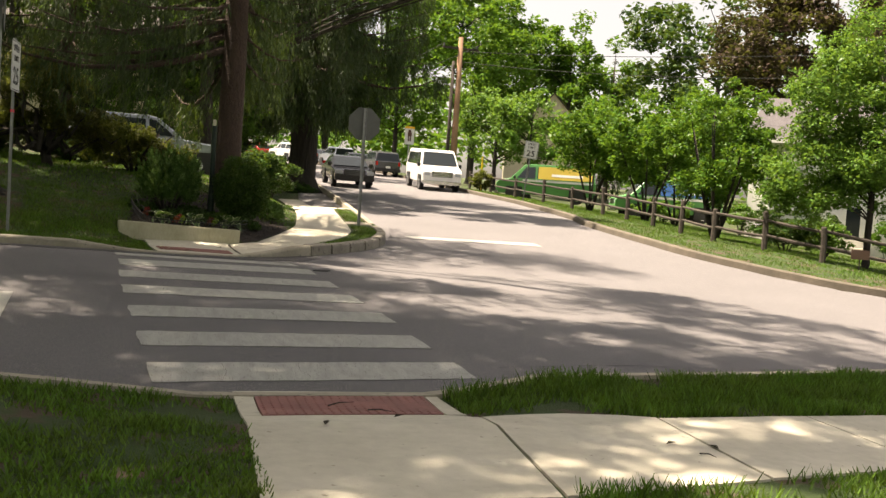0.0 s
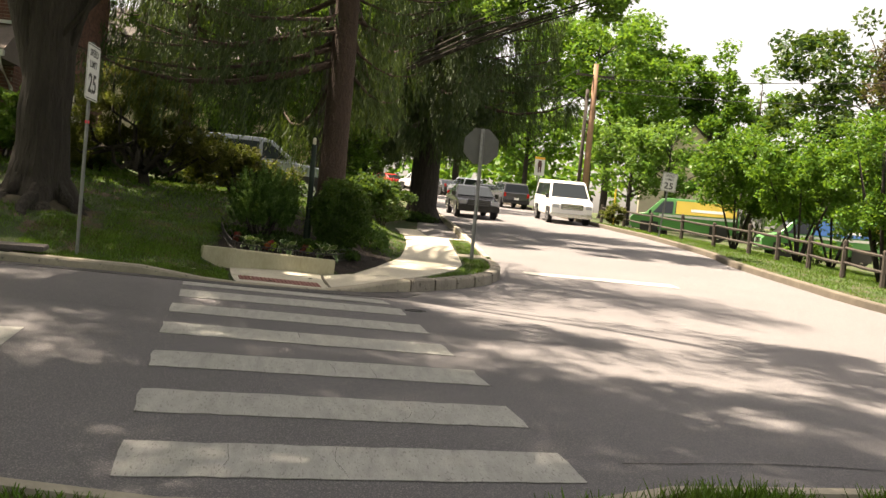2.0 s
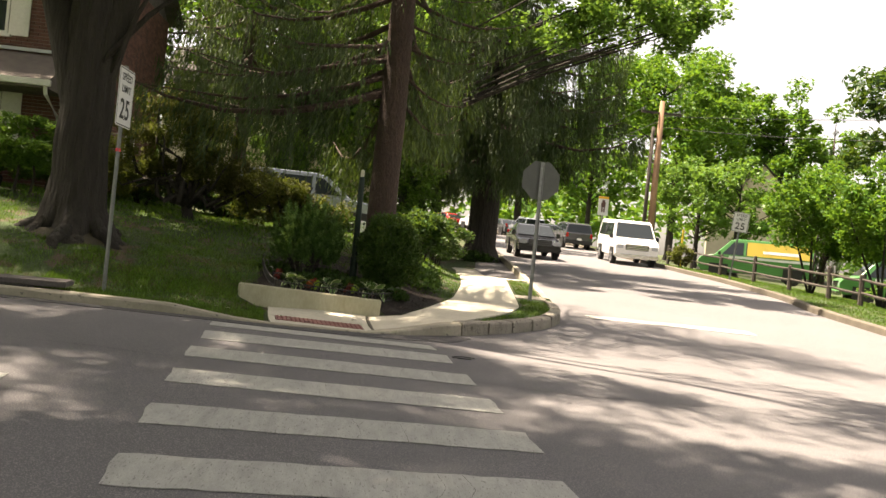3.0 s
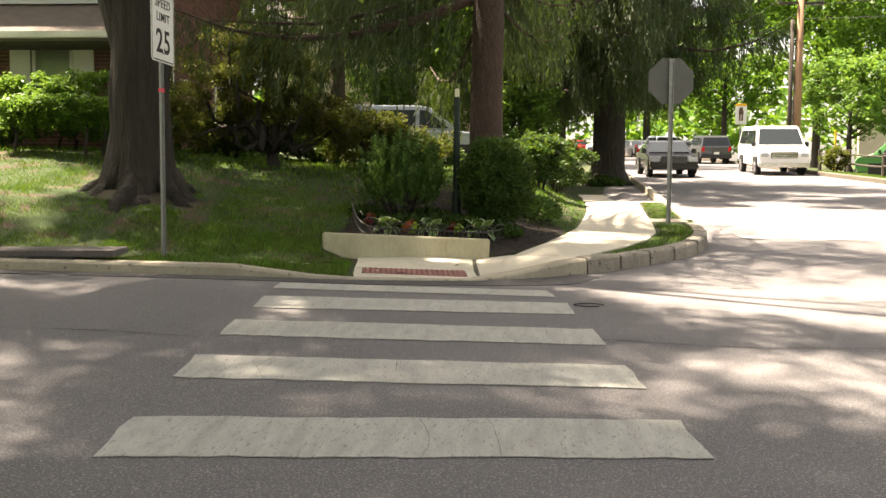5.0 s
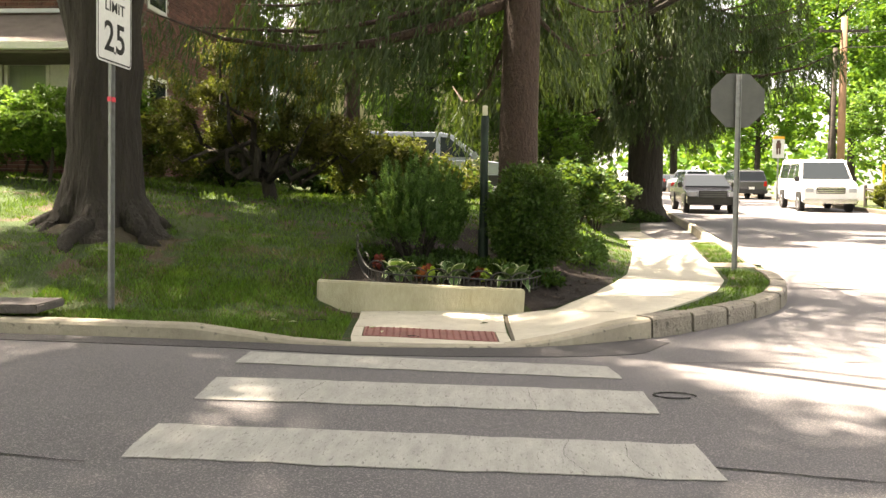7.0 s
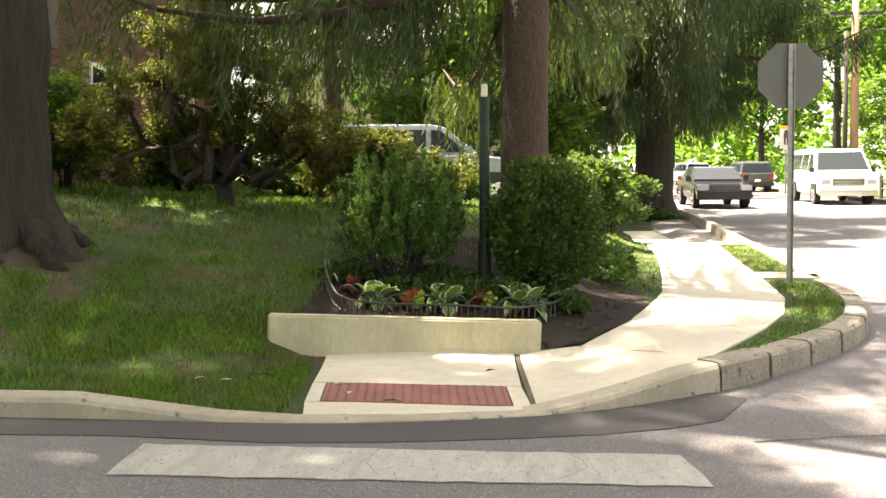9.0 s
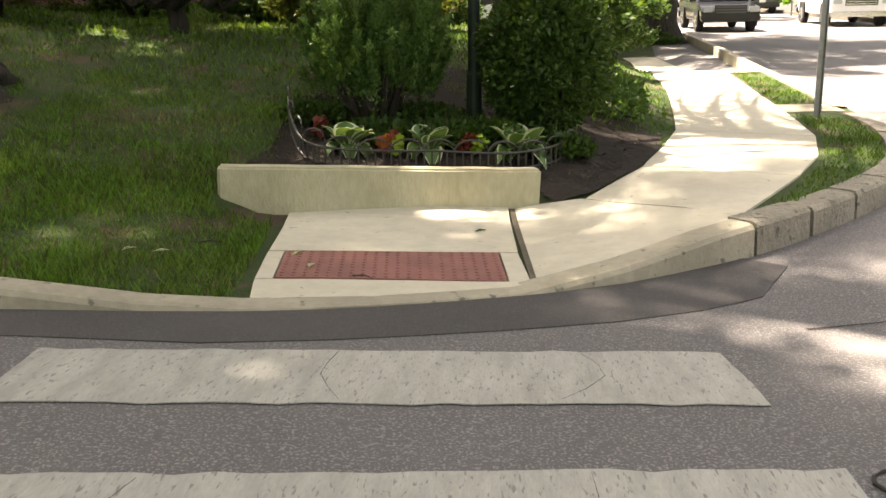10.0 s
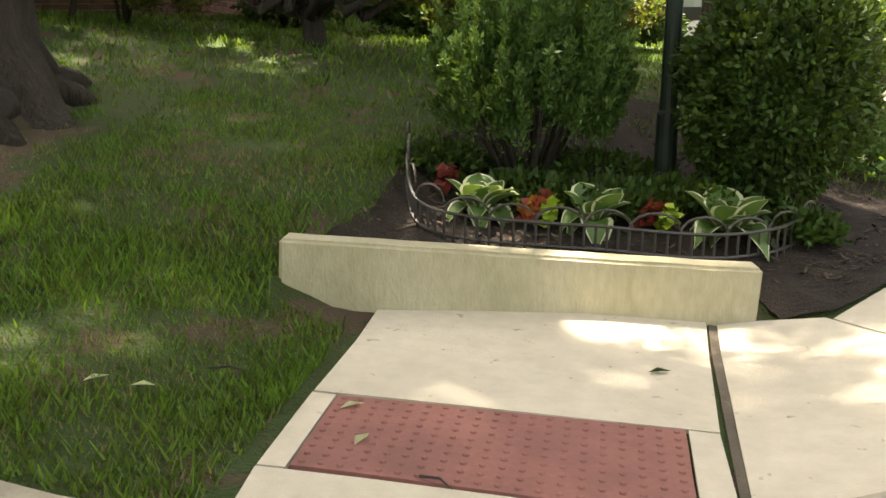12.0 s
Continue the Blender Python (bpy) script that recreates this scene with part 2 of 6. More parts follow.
def walk_left(y):
    return interp(y, (15, 16.95, 17.5, 18.86, 19.5, 22.3, 31, 34, 38, 45), (1.2, 1.64, 2.1, 2.6, 2.72, 3.13, 3.85, 3.8, 3.2, 2.8))


def walk_right(y):
    return interp(y, (14.5, 15.85, 16.45, 17.9, 19.0, 23.5, 27.5, 31, 34, 38, 45), (1.6, 2.33, 2.75, 3.51, 3.84, 4.32, 4.73, 4.95, 4.75, 4.1, 3.7))


def far_low(x, y):
    return interp(x, (-1.3, -0.35, 1.2, 2.3), (0, 1, 1, 0)) if y < 17 else 0


def far_height(x):
    return interp(x, (-0.8, 2.6), (0.10, 0.165))


def near_low(x, y):
    return interp(x, (-0.9, 0.25, 2.0, 2.9), (0, 1, 1, 0))


def far_lot_z(x, y):
    d1 = y - (14.62 + 0.13 * min(x, 0.6) + 0.35 * max(0, x - 0.6))
    d2 = walk_left(y) - 0.1 - x
    lift = far_height(x) - 0.005
    base = road_z(x, y) + lift
    ramp = far_low(x, 15) * smooth01((2.9 - d1) / 1.2)
    base = base * (1 - ramp) + (0.045 - 0.035 * x + 0.012 * (y - 15.1)) * ramp
    if y > 30 and x > 3:
        d1 = 9
    side = 1 - 0.55 * smooth01((x + 1) / 1.2) * smooth01((5.5 - d1) / 2)
    rise = (0.38 + 0.06 * max(0, min(4, -x - 1))) * smooth01((d1 - 0.9 - 0.9 * smooth01((x + 0.9) / 0.5)) / 2.3) * side
    bank = rise * smooth01(d2 / 1.2) + (0.42 + 0.12 * smooth01((-x - 3) / 4)) * smooth01((d1 - 3) / 3.5) * smooth01(d2 / 3.5)
    behind = y - (16.58 + 0.235 * (x + 0.7))
    bank += 0.03 * smooth01(behind / 0.12) * smooth01((3.0 - behind) / 2) * smooth01((1.75 - x) / 0.4) * smooth01((x + 1.3) / 0.5)
    bank -= 0.30 * smooth01((y - 25.2) / 2.5) * smooth01((38 - y) / 4) * smooth01((x + 5.2) / 1.5)
    return base + bank + 0.015 * noise.noise((x * 0.9, y * 0.9, 0)) * smooth01(d2)


def near_lot_z(x, y):
    d = interp(x, [p[0] for p in NEAR_KERB], [p[1] for p in NEAR_KERB]) - y
    return road_z(x, y) + 0.145 - 0.139 * near_low(x, y) * smooth01((1.5 - d) / 1.0) + 0.01 * noise.noise((x * 0.8, y * 0.8, 3))


def right_lot_z(x, y):
    return road_z(x, y) + 0.145 - 0.085 * max(0, min(20, x - 15.5)) + 0.04 * noise.noise((x * 0.4, y * 0.4, 7))


def spline(pts, step=0.3):
    """Even points along a rounded line through points."""
    out = []
    n = len(pts)
    for i in range(n - 1):
        p0, p1, p2, p3 = (Vector((*pts[max(0, min(n - 1, k))], 0)) for k in (i - 1, i, i + 1, i + 2))
        m1, m2 = (p2 - p0) * 0.5, (p3 - p1) * 0.5
        if i == 0 or (p1 - p0).length > 3 * (p2 - p1).length:
            m1 = (p2 - p1)
        if (p3 - p2).length > 3 * (p2 - p1).length:
            m2 = (p2 - p1)
        if (p2 - p1).length > 3 * min((p1 - p0).length or 99, (p3 - p2).length or 99):
            m1 = m2 = p2 - p1
        k = max(1, int((p2 - p1).length / step))
        for j in range(k):
            t = j / k
            h = (2 * t ** 3 - 3 * t * t + 1) * p1 + (t ** 3 - 2 * t * t + t) * m1 + (3 * t * t - 2 * t ** 3) * p2 + (t ** 3 - t * t) * m2
            out.append((h.x, h.y))
    out.append(pts[-1])
    return out


def sheet(outline, height, xs, ys):
    """A flat outline, cut along grid lines and lifted to a height."""
    bm = bmesh.new()
    bm.faces.new([bm.verts.new((x, y, 0)) for x, y in outline])
    for axis, cuts in ((0, xs), (1, ys)):
        n = Vector((1, 0, 0)) if axis == 0 else Vector((0, 1, 0))
        for c in cuts:
            bmesh.ops.bisect_plane(bm, geom=bm.verts[:] + bm.edges[:] + bm.faces[:], plane_co=n * c, plane_no=n, dist=1e-5)
    bmesh.ops.triangulate(bm, faces=[f for f in bm.faces if len(f.verts) > 4])
    for v in bm.verts:
        v.co.z = height(v.co.x, v.co.y)
    for f in bm.faces:
        f.normal_update()
        if f.normal.z < 0:
            f.normal_flip()
    return bm


def span(a, b, step):
    return [a + i * step for i in range(int((b - a) / step) + 1)]


GX = [-0.4, 1.3, -900, -200, -60, -30, -20, -15] + span(-12, 20, 1.0) + [22, 25, 30, 40, 60, 200, 900]
GY = [15.4, 13.2, 16.5, 20.5, 36.5, 43.5, 61, 75, -900, -200, -60, -30, -15, -10] + span(-6, 42, 1.0) + [45, 50, 55, 60, 70, 80, 100, 120, 200, 400, 900]
def road_sheet(x, y):
    """The road surface, sunk out of the way under the lower garden on the sunny side."""
    edge = interp(y, [p[1] for p in RIGHT_KERB[5:]], [p[0] for p in RIGHT_KERB[5:]])
    inside = y - interp(x, [p[0] for p in FAR_KERB[:17]], [p[1] for p in FAR_KERB[:17]]) if x < 4.4 else 0
    sunk = 0.3 if inside > 1.0 or (-8 < x < 1.31 and y > 15.39) else 0
    return road_z(x, y) - (4.0 * smooth01((x - edge - 0.6) / 4) if y > 15.6 else 0) - sunk


road = part("road", sheet([(-900, -900), (900, -900), (900, 900), (-900, 900)], road_sheet, GX, GY), ASPHALT, smooth=True)
tagged(road, "worn grey asphalt street, patched and dappled with shade", "road", kind="structure")
fine_x, fine_y = span(-14, 6, 0.4) + span(-1.3, 2.2, 0.2), span(14, 32, 0.4) + span(16.25, 17.4, 0.1)
far_line = spline(FAR_KERB)
far_lot = part("ground", sheet(far_line + [(-500, 700), (-900, 300), (-900, -60)], far_lot_z, [-200, -60, -30, -20] + fine_x, fine_y + [36, 40, 50, 60, 80, 120, 200]), LAWN, smooth=True)
tagged(far_lot, "shaded lawn rising in a low bank with bare patches", "lawn", kind="structure")
near_line = spline(NEAR_KERB)
near_lot = part("ground", sheet(near_line + [(900, 60), (900, -900), (-900, -900), (-900, -120)], near_lot_z, [-60, -20] + span(-6, 10, 0.4) + [20, 60], [-200, -60, -20, -5] + span(-1, 7.2, 0.3)), LAWN, smooth=True)
tagged(near_lot, "green lawn and verge beside the near pavement", "lawn", kind="structure")
right_line = spline(RIGHT_KERB)
right_lot = part("ground", sheet(right_line + [(-60, 900), (900, 900), (900, 200)], right_lot_z, span(12, 24, 1) + [30, 40, 60, 200], span(15, 45, 1) + [50, 60, 80, 120, 300]), LAWN, smooth=True)
tagged(right_lot, "sunny mown lawn sloping up along the street", "lawn", kind="structure")


def kerb(name, line, lot_z, inward, low=None, label="", width=0.16, lift=0.0, capped=False, mat=None):
    """A kerb along a line: face to the road, rounded nose, top flush with the lot. low(x, y) is 0..1, where it drops."""
    bm = bmesh.new()
    rows = []
    pts = [Vector((*p, 0)) for p in line]
    for i, p in enumerate(pts):
        d = (pts[min(i + 1, len(pts) - 1)] - pts[max(i - 1, 0)]).normalized()
        n = Vector((-d.y, d.x, 0)) * inward
        r = road_z(p.x, p.y) + lift
        h = (far_height(p.x) if lot_z is far_lot_z else 0.15) * (1 - (low(p.x, p.y) if low else 0)) + 0.02
        prof = [(-0.02, -0.1), (-0.012, h - 0.03), (0.006, h - 0.006), (0.03, h), (width - 0.01, h + 0.004), (width, -0.1)]
        rows.append([bm.verts.new((p.x + n.x * a, p.y + n.y * a, r + b)) for a, b in prof])
    for a, b in zip(rows, rows[1:]):
        for k in range(5):
            bm.faces.new((a[k], b[k], b[k + 1], a[k + 1]))
    if capped:
        bm.faces.new(rows[0])
        bm.faces.new(rows[-1])
    bmesh.ops.recalc_face_normals(bm, faces=bm.faces[:])
    ob = part(name, bm, mat or KERB)
    return ob if capped else tagged(ob, label, "kerb", kind="structure")


first = min(i for i, p in enumerate(far_line) if p[0] > 2.4)
last = min(i for i, p in enumerate(far_line) if p[1] > 20.6)
far_kerb = kerb("kerb", far_line[:first + 1], far_lot_z, 1, far_low, "pale concrete kerb dropping to a crossing ramp")
kerb("kerb", far_line[last:], far_lot_z, 1, None, "weathered concrete kerb along the street verge")
stones = far_line[first:last + 1]
for i in range(0, len(stones) - 2, 2):
    seg = [Vector((*p, 0)) for p in stones[i:i + 3]]
    gap = random.uniform(0.012, 0.03)
    seg[0] += (seg[1] - seg[0]).normalized() * gap
    seg[-1] += (seg[-2] - seg[-1]).normalized() * gap
    dz = random.uniform(-0.012, 0.012)
    stone = kerb("kerb_stone", [(p.x, p.y) for p in seg], far_lot_z, 1, None, width=0.19, lift=dz, capped=True, mat=STONE)
    stone.parent = far_kerb
kerb("kerb", near_line, near_lot_z, -1, near_low, "weathered concrete kerb along a grass verge")
kerb("kerb", right_line, right_lot_z, -1, None, "dark concrete kerb along a sunny lawn", mat=KERB_DARK)


# ---- crossing stripes and lines ----
def strip(name, corners, up, height, mat, label, category, worn=0.012, parent=None):
    """A thin painted band inside four corners: far left, far right, near right, near left."""
    a, b, c, d = (Vector((*p, 0)) for p in corners)
    bm = bmesh.new()
    nu, nv = 24, 3
    rows = []
    for j in range(nv + 1):
        row = []
        for i in range(nu + 1):
            u, v = i / nu, j / nv
            p = (a * (1 - u) + b * u) * (1 - v) + (d * (1 - u) + c * u) * v
            edge = worn if i in (0, nu) or j in (0, nv) else 0
            p += Vector((random.uniform(-1, 1), random.uniform(-1, 1), 0)) * edge
            row.append(bm.verts.new((p.x, p.y, height(p.x, p.y) + up)))
        rows.append(row)
    for j in range(nv):
        for i in range(nu):
            bm.faces.new((rows[j + 1][i], rows[j + 1][i + 1], rows[j][i + 1], rows[j][i]))
    res = bmesh.ops.extrude_face_region(bm, geom=bm.faces[:])
    for v in [g for g in res["geom"] if isinstance(g, bmesh.types.BMVert)]:
        v.co.z += 0.004
    bmesh.ops.recalc_face_normals(bm, faces=bm.faces[:])
    return tagged(part(name, bm, mat, parent), label, category)


BARS = [((-0.10, 7.06), (2.50, 7.50), 0.56), ((-0.20, 8.22), (2.42, 8.62), 0.56), ((-0.32, 9.46), (2.38, 9.85), 0.56), ((-0.44, 10.74), (2.27, 10.98), 0.54),
        ((-0.52, 11.88), (2.17, 12.10), 0.54), ((-0.58, 12.94), (2.06, 13.22), 0.54), ((-0.67, 13.97), (1.95, 14.24), 0.54)]
stripes = []
for (ax, ay), (bx, by), w in BARS:
    s = strip("crossing_stripe", [(ax, ay), (bx, by), (bx + 0.04, by - w), (ax + 0.05, ay - w)], 0.004, road_z, PAINT, "worn white thermoplastic crossing stripe with cracks", "road marking")
    tagged(s, group="crossing stripes")
    stripes.append(s)
strip("stop_line", [(5.3, 20.2), (8.6, 20.3), (8.6, 19.75), (5.35, 19.75)], 0.004, road_z, PAINT, "white painted stop line on the main street", "road marking")
strip("stop_line", [(-1.95, 9.72), (-1.42, 9.85), (-1.2, 6.6), (-1.75, 6.4)], 0.004, road_z, PAINT, "white painted stop line on the side street", "road marking")


# ---- rough things ----
def leaves(name, centres, radii, count, size, mat, parent, seed, label="", droop=0.3, aspect=1.9, flat=0.5):
    """Many small two-faced leaves in clumps. centres: clump centres; radii: one per clump."""
    rng = np.random.default_rng(seed)
    c = np.asarray(centres, float)
    r = np.asarray(radii, float)
    k = rng.integers(0, len(c), count)
    d = rng.normal(size=(count, 3))
    d /= np.linalg.norm(d, axis=1)[:, None]
    p = c[k] + d * (r[k] * rng.uniform(0.15, 1.0, count) ** 0.6)[:, None] * np.array([1, 1, 0.75])
    ax = rng.normal(size=(count, 3))
    ax[:, 2] = ax[:, 2] * 0.5 - droop
    ax /= np.linalg.norm(ax, axis=1)[:, None]
    up = rng.normal(size=(count, 3)) * (1 - flat) + np.array([0, 0, 1]) * flat
    side = np.cross(ax, up)
    side /= np.linalg.norm(side, axis=1)[:, None] + 1e-9
    s = size * rng.uniform(0.6, 1.3, count)[:, None]
    fold = np.cross(side, ax) * s * 0.12
    v = np.empty((count, 4, 3))
    v[:, 0], v[:, 2] = p - ax * s * 0.5, p + ax * s * 0.5
    v[:, 1], v[:, 3] = p + side * s * 0.5 / aspect + fold, p - side * s * 0.5 / aspect + fold
    return foliage(name, v.reshape(-1, 3), count, mat, parent, label)


def foliage(name, verts, count, mat, parent, label=""):
    me = bpy.data.meshes.new(name)
    me.vertices.add(count * 4)
    me.vertices.foreach_set("co", np.asarray(verts, np.float32).ravel())
    me.loops.add(count * 4)
    me.loops.foreach_set("vertex_index", np.arange(count * 4, dtype=np.int32))
    me.polygons.add(count)
    me.polygons.foreach_set("loop_start", np.arange(count, dtype=np.int32) * 4)
    me.update(calc_edges=True)
    me.materials.append(mat)
    ob = new(name, me)
    ob.parent = parent
    if label:
        ob["label"] = label
    return ob


def clumps(ellipsoids, per, size, seed):
    """Clump centres in the outer part of some ellipsoids (cx, cy, cz, rx, ry, rz)."""
    rng = np.random.default_rng(seed)
    out, rad = [], []
    for cx, cy, cz, rx, ry, rz in ellipsoids:
        d = rng.normal(size=(per, 3))
        d /= np.linalg.norm(d, axis=1)[:, None]
        q = d * rng.uniform(0.25, 1.0, per)[:, None] ** 0.45 * np.array([rx, ry, rz]) + np.array([cx, cy, cz])
        out.append(q)
        rad.append(rng.uniform(0.6, 1.25, per) * size)
    return np.concatenate(out), np.concatenate(rad)


def tree(x, y, z, trunk_r, fork, ellipsoids, count, leaf, mat, label, seed, bark=None, clump=0.7, per=26, lean=(0, 0), name="tree", flare=1.6, limbs=True):
    t = thing(name, x, y, z, label, "tree")
    rnd = random.Random(seed)
    bm = bmesh.new()
    top = max(e[2] + e[5] * 0.4 for e in ellipsoids)
    hs = [-0.3, 0.0, 0.08, 0.18, 0.3, 0.5, 0.75, 1.05] + [1.05 + (fork - 1.05) * k / 7 for k in range(1, 8)] + [(fork + top) / 2, top] if fork > 2 else [-0.3, 0.0, 0.12, 0.35, 0.8, fork, (fork + top) / 2, top]

    def girth(h):
        swell = 1 + (flare - 1) * math.exp(-max(0, h) * 3.2)
        return swell * (1 - 0.1 * h / fork if h < fork else 0.9 * (1 - (h - fork) / (top - fork)) ** 0.8 + 0.03)

    pts = [(lean[0] * h + 0.02 * rnd.uniform(-1, 1), lean[1] * h + 0.02 * rnd.uniform(-1, 1), h) for h in hs]
    tube(bm, pts, [trunk_r * girth(h) for h in hs], 40 if trunk_r > 0.3 else 14)
    for v in bm.verts:
        a = math.atan2(v.co.y, v.co.x)
        low = math.exp(-max(0.0, v.co.z) * 2.2)
        k = 1 + low * 0.20 * math.sin(5 * a + seed) + 0.05 * math.sin(17 * a + 2.5 * noise.noise((v.co.z * 0.8, a, seed))) + 0.06 * noise.noise((v.co.x * 5, v.co.y * 5, v.co.z * 1.2 + seed))
        v.co.x *= k
        v.co.y *= k
    part("trunk", bm, bark or BARK, t, smooth=True)
    cs, rad = clumps(ellipsoids, per, clump, seed)
    if limbs:
        for i in range(0, len(cs), max(1, len(cs) // 22)):
            bm = bmesh.new()
            e = Vector(cs[i])
            h = min(max(fork * 0.8, e.z - 0.5 * Vector((e.x, e.y)).length), top * 0.9)
            a = Vector((lean[0] * h, lean[1] * h, h))
            mid = a.lerp(e, 0.5) + Vector((rnd.uniform(-0.3, 0.3), rnd.uniform(-0.3, 0.3), 0.25))
            r = trunk_r * 0.32 * (1 - 0.5 * h / top)
            tube(bm, [a, a.lerp(mid, 0.5), mid, mid.lerp(e, 0.6), e], [r, r * 0.8, r * 0.6, r * 0.4, r * 0.12], 6)
            part("limb", bm, bark or BARK, t, smooth=True)
    leaves("crown", cs, rad, count, leaf, mat, t, seed)
    return t


# ---- pavements ----
def slab(name, outline, height, mat, parent, up=0.016, label=""):
    xs = [p[0] for p in outline]
    ys = [p[1] for p in outline]
    bm = sheet(outline, lambda x, y: height(x, y) + up, span(math.floor(min(xs)), max(xs), 0.4), span(math.floor(min(ys)), max(ys), 0.4))
    res = bmesh.ops.extrude_face_region(bm, geom=bm.faces[:])
    for v in [g for g in res["geom"] if isinstance(g, bmesh.types.BMVert)]:
        v.co.z -= 0.09
    bmesh.ops.recalc_face_normals(bm, faces=bm.faces[:])
    return part(name, bm, mat, parent, label)


def tactile(parent, fl, fr, nr, nl, height, label):
    pad = slab("tactile_pad", [fl, fr, nr, nl], height, TACTILE, parent, 0.02, label)
    vs, fs = [], []
    fl, fr, nr, nl = (Vector((*p, 0)) for p in (fl, fr, nr, nl))
    nu, nv = 20, 10
    for i in range(nu):
        for j in range(nv):
            u, v = (i + 0.5) / nu, (j + 0.5) / nv
            p = (fl.lerp(fr, u)).lerp(nl.lerp(nr, u), v)
            z = height(p.x, p.y) + 0.02
            b = len(vs)
            for r, h in ((0.0125, -0.002), (0.009, 0.006)):
                vs += [(p.x + r * math.cos(a), p.y + r * math.sin(a), z + h) for a in (k * math.pi / 3 for k in range(6))]
            fs += [(b + k, b + (k + 1) % 6, b + 6 + (k + 1) % 6, b + 6 + k) for k in range(6)] + [tuple(b + 6 + k for k in range(6))]
    pieces("domes", vs, fs, TACTILE, pad)
    return pad


near_walk = thing("pavement", 0, 0, 0, "pale concrete pavement with a brick-red tactile ramp", "pavement")
near_walk["kind"] = "structure"
far_walk = thing("pavement", 0, 0, 0, "pale concrete pavement curving round the corner from a crossing ramp", "pavement")
far_walk["kind"] = "structure"
NZ, FZ = near_lot_z, far_lot_z
slab("slab", [(0.49, 6.26), (1.97, 6.40), (1.97, 6.30), (0.49, 6.15)], NZ, CONCRETE, near_walk)
tactile(near_walk, (0.63, 6.13), (1.87, 6.27), (1.87, 5.74), (0.63, 5.56), NZ, "brick-red dotted tactile warning pad")
slab("slab", [(0.49, 6.13), (0.62, 6.13), (0.62, 5.56), (0.50, 5.54)], NZ, CONCRETE, near_walk)
slab("slab", [(1.885, 6.28), (1.98, 6.29), (2.02, 5.70), (1.885, 5.72)], NZ, CONCRETE, near_walk)
slab("slab", [(0.50, 5.53), (1.90, 5.71), (2.02, 5.47), (1.80, 3.66), (0.42, 3.66)], NZ, CONCRETE, near_walk)
slab("slab", [(2.04, 5.46), (3.22, 5.27), (3.16, 3.96), (1.83, 3.68)], NZ, CONCRETE, near_walk)
for i in range(9):
    x0, x1 = 3.24 + 1.34 * i, 3.24 + 1.34 * i + 1.325
    f = lambda x: 5.25 + 0.13 * (x - 3.2)
    g = lambda x: 3.97 + 0.16 * (x - 3.2)
    slab("slab", [(x0, f(x0)), (x1, f(x1)), (x1 - 0.05, g(x1)), (x0 - 0.05, g(x0))], NZ, CONCRETE, near_walk)
for y0, y1, xa, xb in ((3.64, 2.2, 0.42, -0.1), (2.185, 0.75, -0.1, -0.62), (0.735, -0.7, -0.62, -1.1), (-0.715, -2.2, -1.1, -1.5)):
    slab("slab", [(xa, y0), (xa + 1.38, y0), (xb + 1.38, y1), (xb, y1)], NZ, CONCRETE, near_walk)
slab("slab", [(-0.30, 16.56), (1.13, 16.91), (1.18, 15.78), (-0.20, 15.63)], FZ, CONCRETE, far_walk)
tactile(far_walk, (-0.10, 15.61), (1.07, 15.75), (1.12, 15.17), (-0.03, 15.07), FZ, "faded red dotted tactile warning pad")
slab("slab", [(-0.20, 15.615), (-0.112, 15.62), (-0.04, 15.06), (-0.125, 15.05)], FZ, CONCRETE, far_walk)
slab("slab", [(1.08, 15.76), (1.18, 15.765), (1.235, 15.19), (1.13, 15.17)], FZ, CONCRETE, far_walk)
slab("slab", [(-0.125, 15.04), (1.235, 15.175), (1.25, 15.16), (1.14, 15.08), (0.5, 14.82), (-0.06, 14.72)], FZ, CONCRETE, far_walk)
slab("joint_strip", [(1.14, 16.90), (1.205, 16.90), (1.29, 15.17), (1.24, 15.17)], FZ, KERB_DARK, far_walk, 0.010)
slab("slab", [(1.268, 15.19), (1.178, 16.90), (1.36, 16.96), (1.63, 16.99), (2.44, 16.02), (2.25, 15.80), (1.68, 15.38)], FZ, CONCRETE, far_walk)
ys = [16.97, 17.6, 18.35, 19.2, 20.1] + span(21.2, 44, 1.4)
for a, b in zip(ys, ys[1:]):
    k = 0.95 if a < 17 else max(0.1, 0.42 - 0.06 * (a - 17))
    k2 = max(0.1, 0.42 - 0.06 * (b - 17))
    slab("slab", [(walk_left(a + 0.008), a + 0.008), (walk_left(b), b), (walk_right(b - k2), b - k2), (walk_right(a - k + 0.01), a - k + 0.01)], FZ, CONCRETE, far_walk)
slab("slab", [(walk_right(25.0) + 0.01, 25.0), (walk_right(26.2) + 0.01, 26.2), (5.22, 26.5), (5.1, 25.2)], FZ, CONCRETE, far_walk)
slab("slab", [(walk_right(20.4) + 0.01, 20.4), (walk_right(21.0) + 0.01, 21.0), (4.66, 21.1), (4.62, 20.5)], FZ, KERB, far_walk)
patch = slab("road", [(-6, 13.85), (-3, 14.23), (-1.7, 14.45), (-0.95, 14.54), (-0.07, 14.60), (0.5, 14.75), (1.2, 15.03), (1.75, 15.30), (2.40, 15.76), (2.62, 15.62), (2.35, 15.10), (2.0, 14.84), (1.6, 14.62), (1.15, 14.45), (0.75, 14.32), (0.4, 14.22), (-0.1, 14.12), (-0.85, 14.12), (-2.2, 13.93), (-3.5, 13.72), (-6, 13.3)], road_z, TAR, None, 0.006)
tagged(patch, "dark strip of newer asphalt along the kerb", "road", kind="structure")


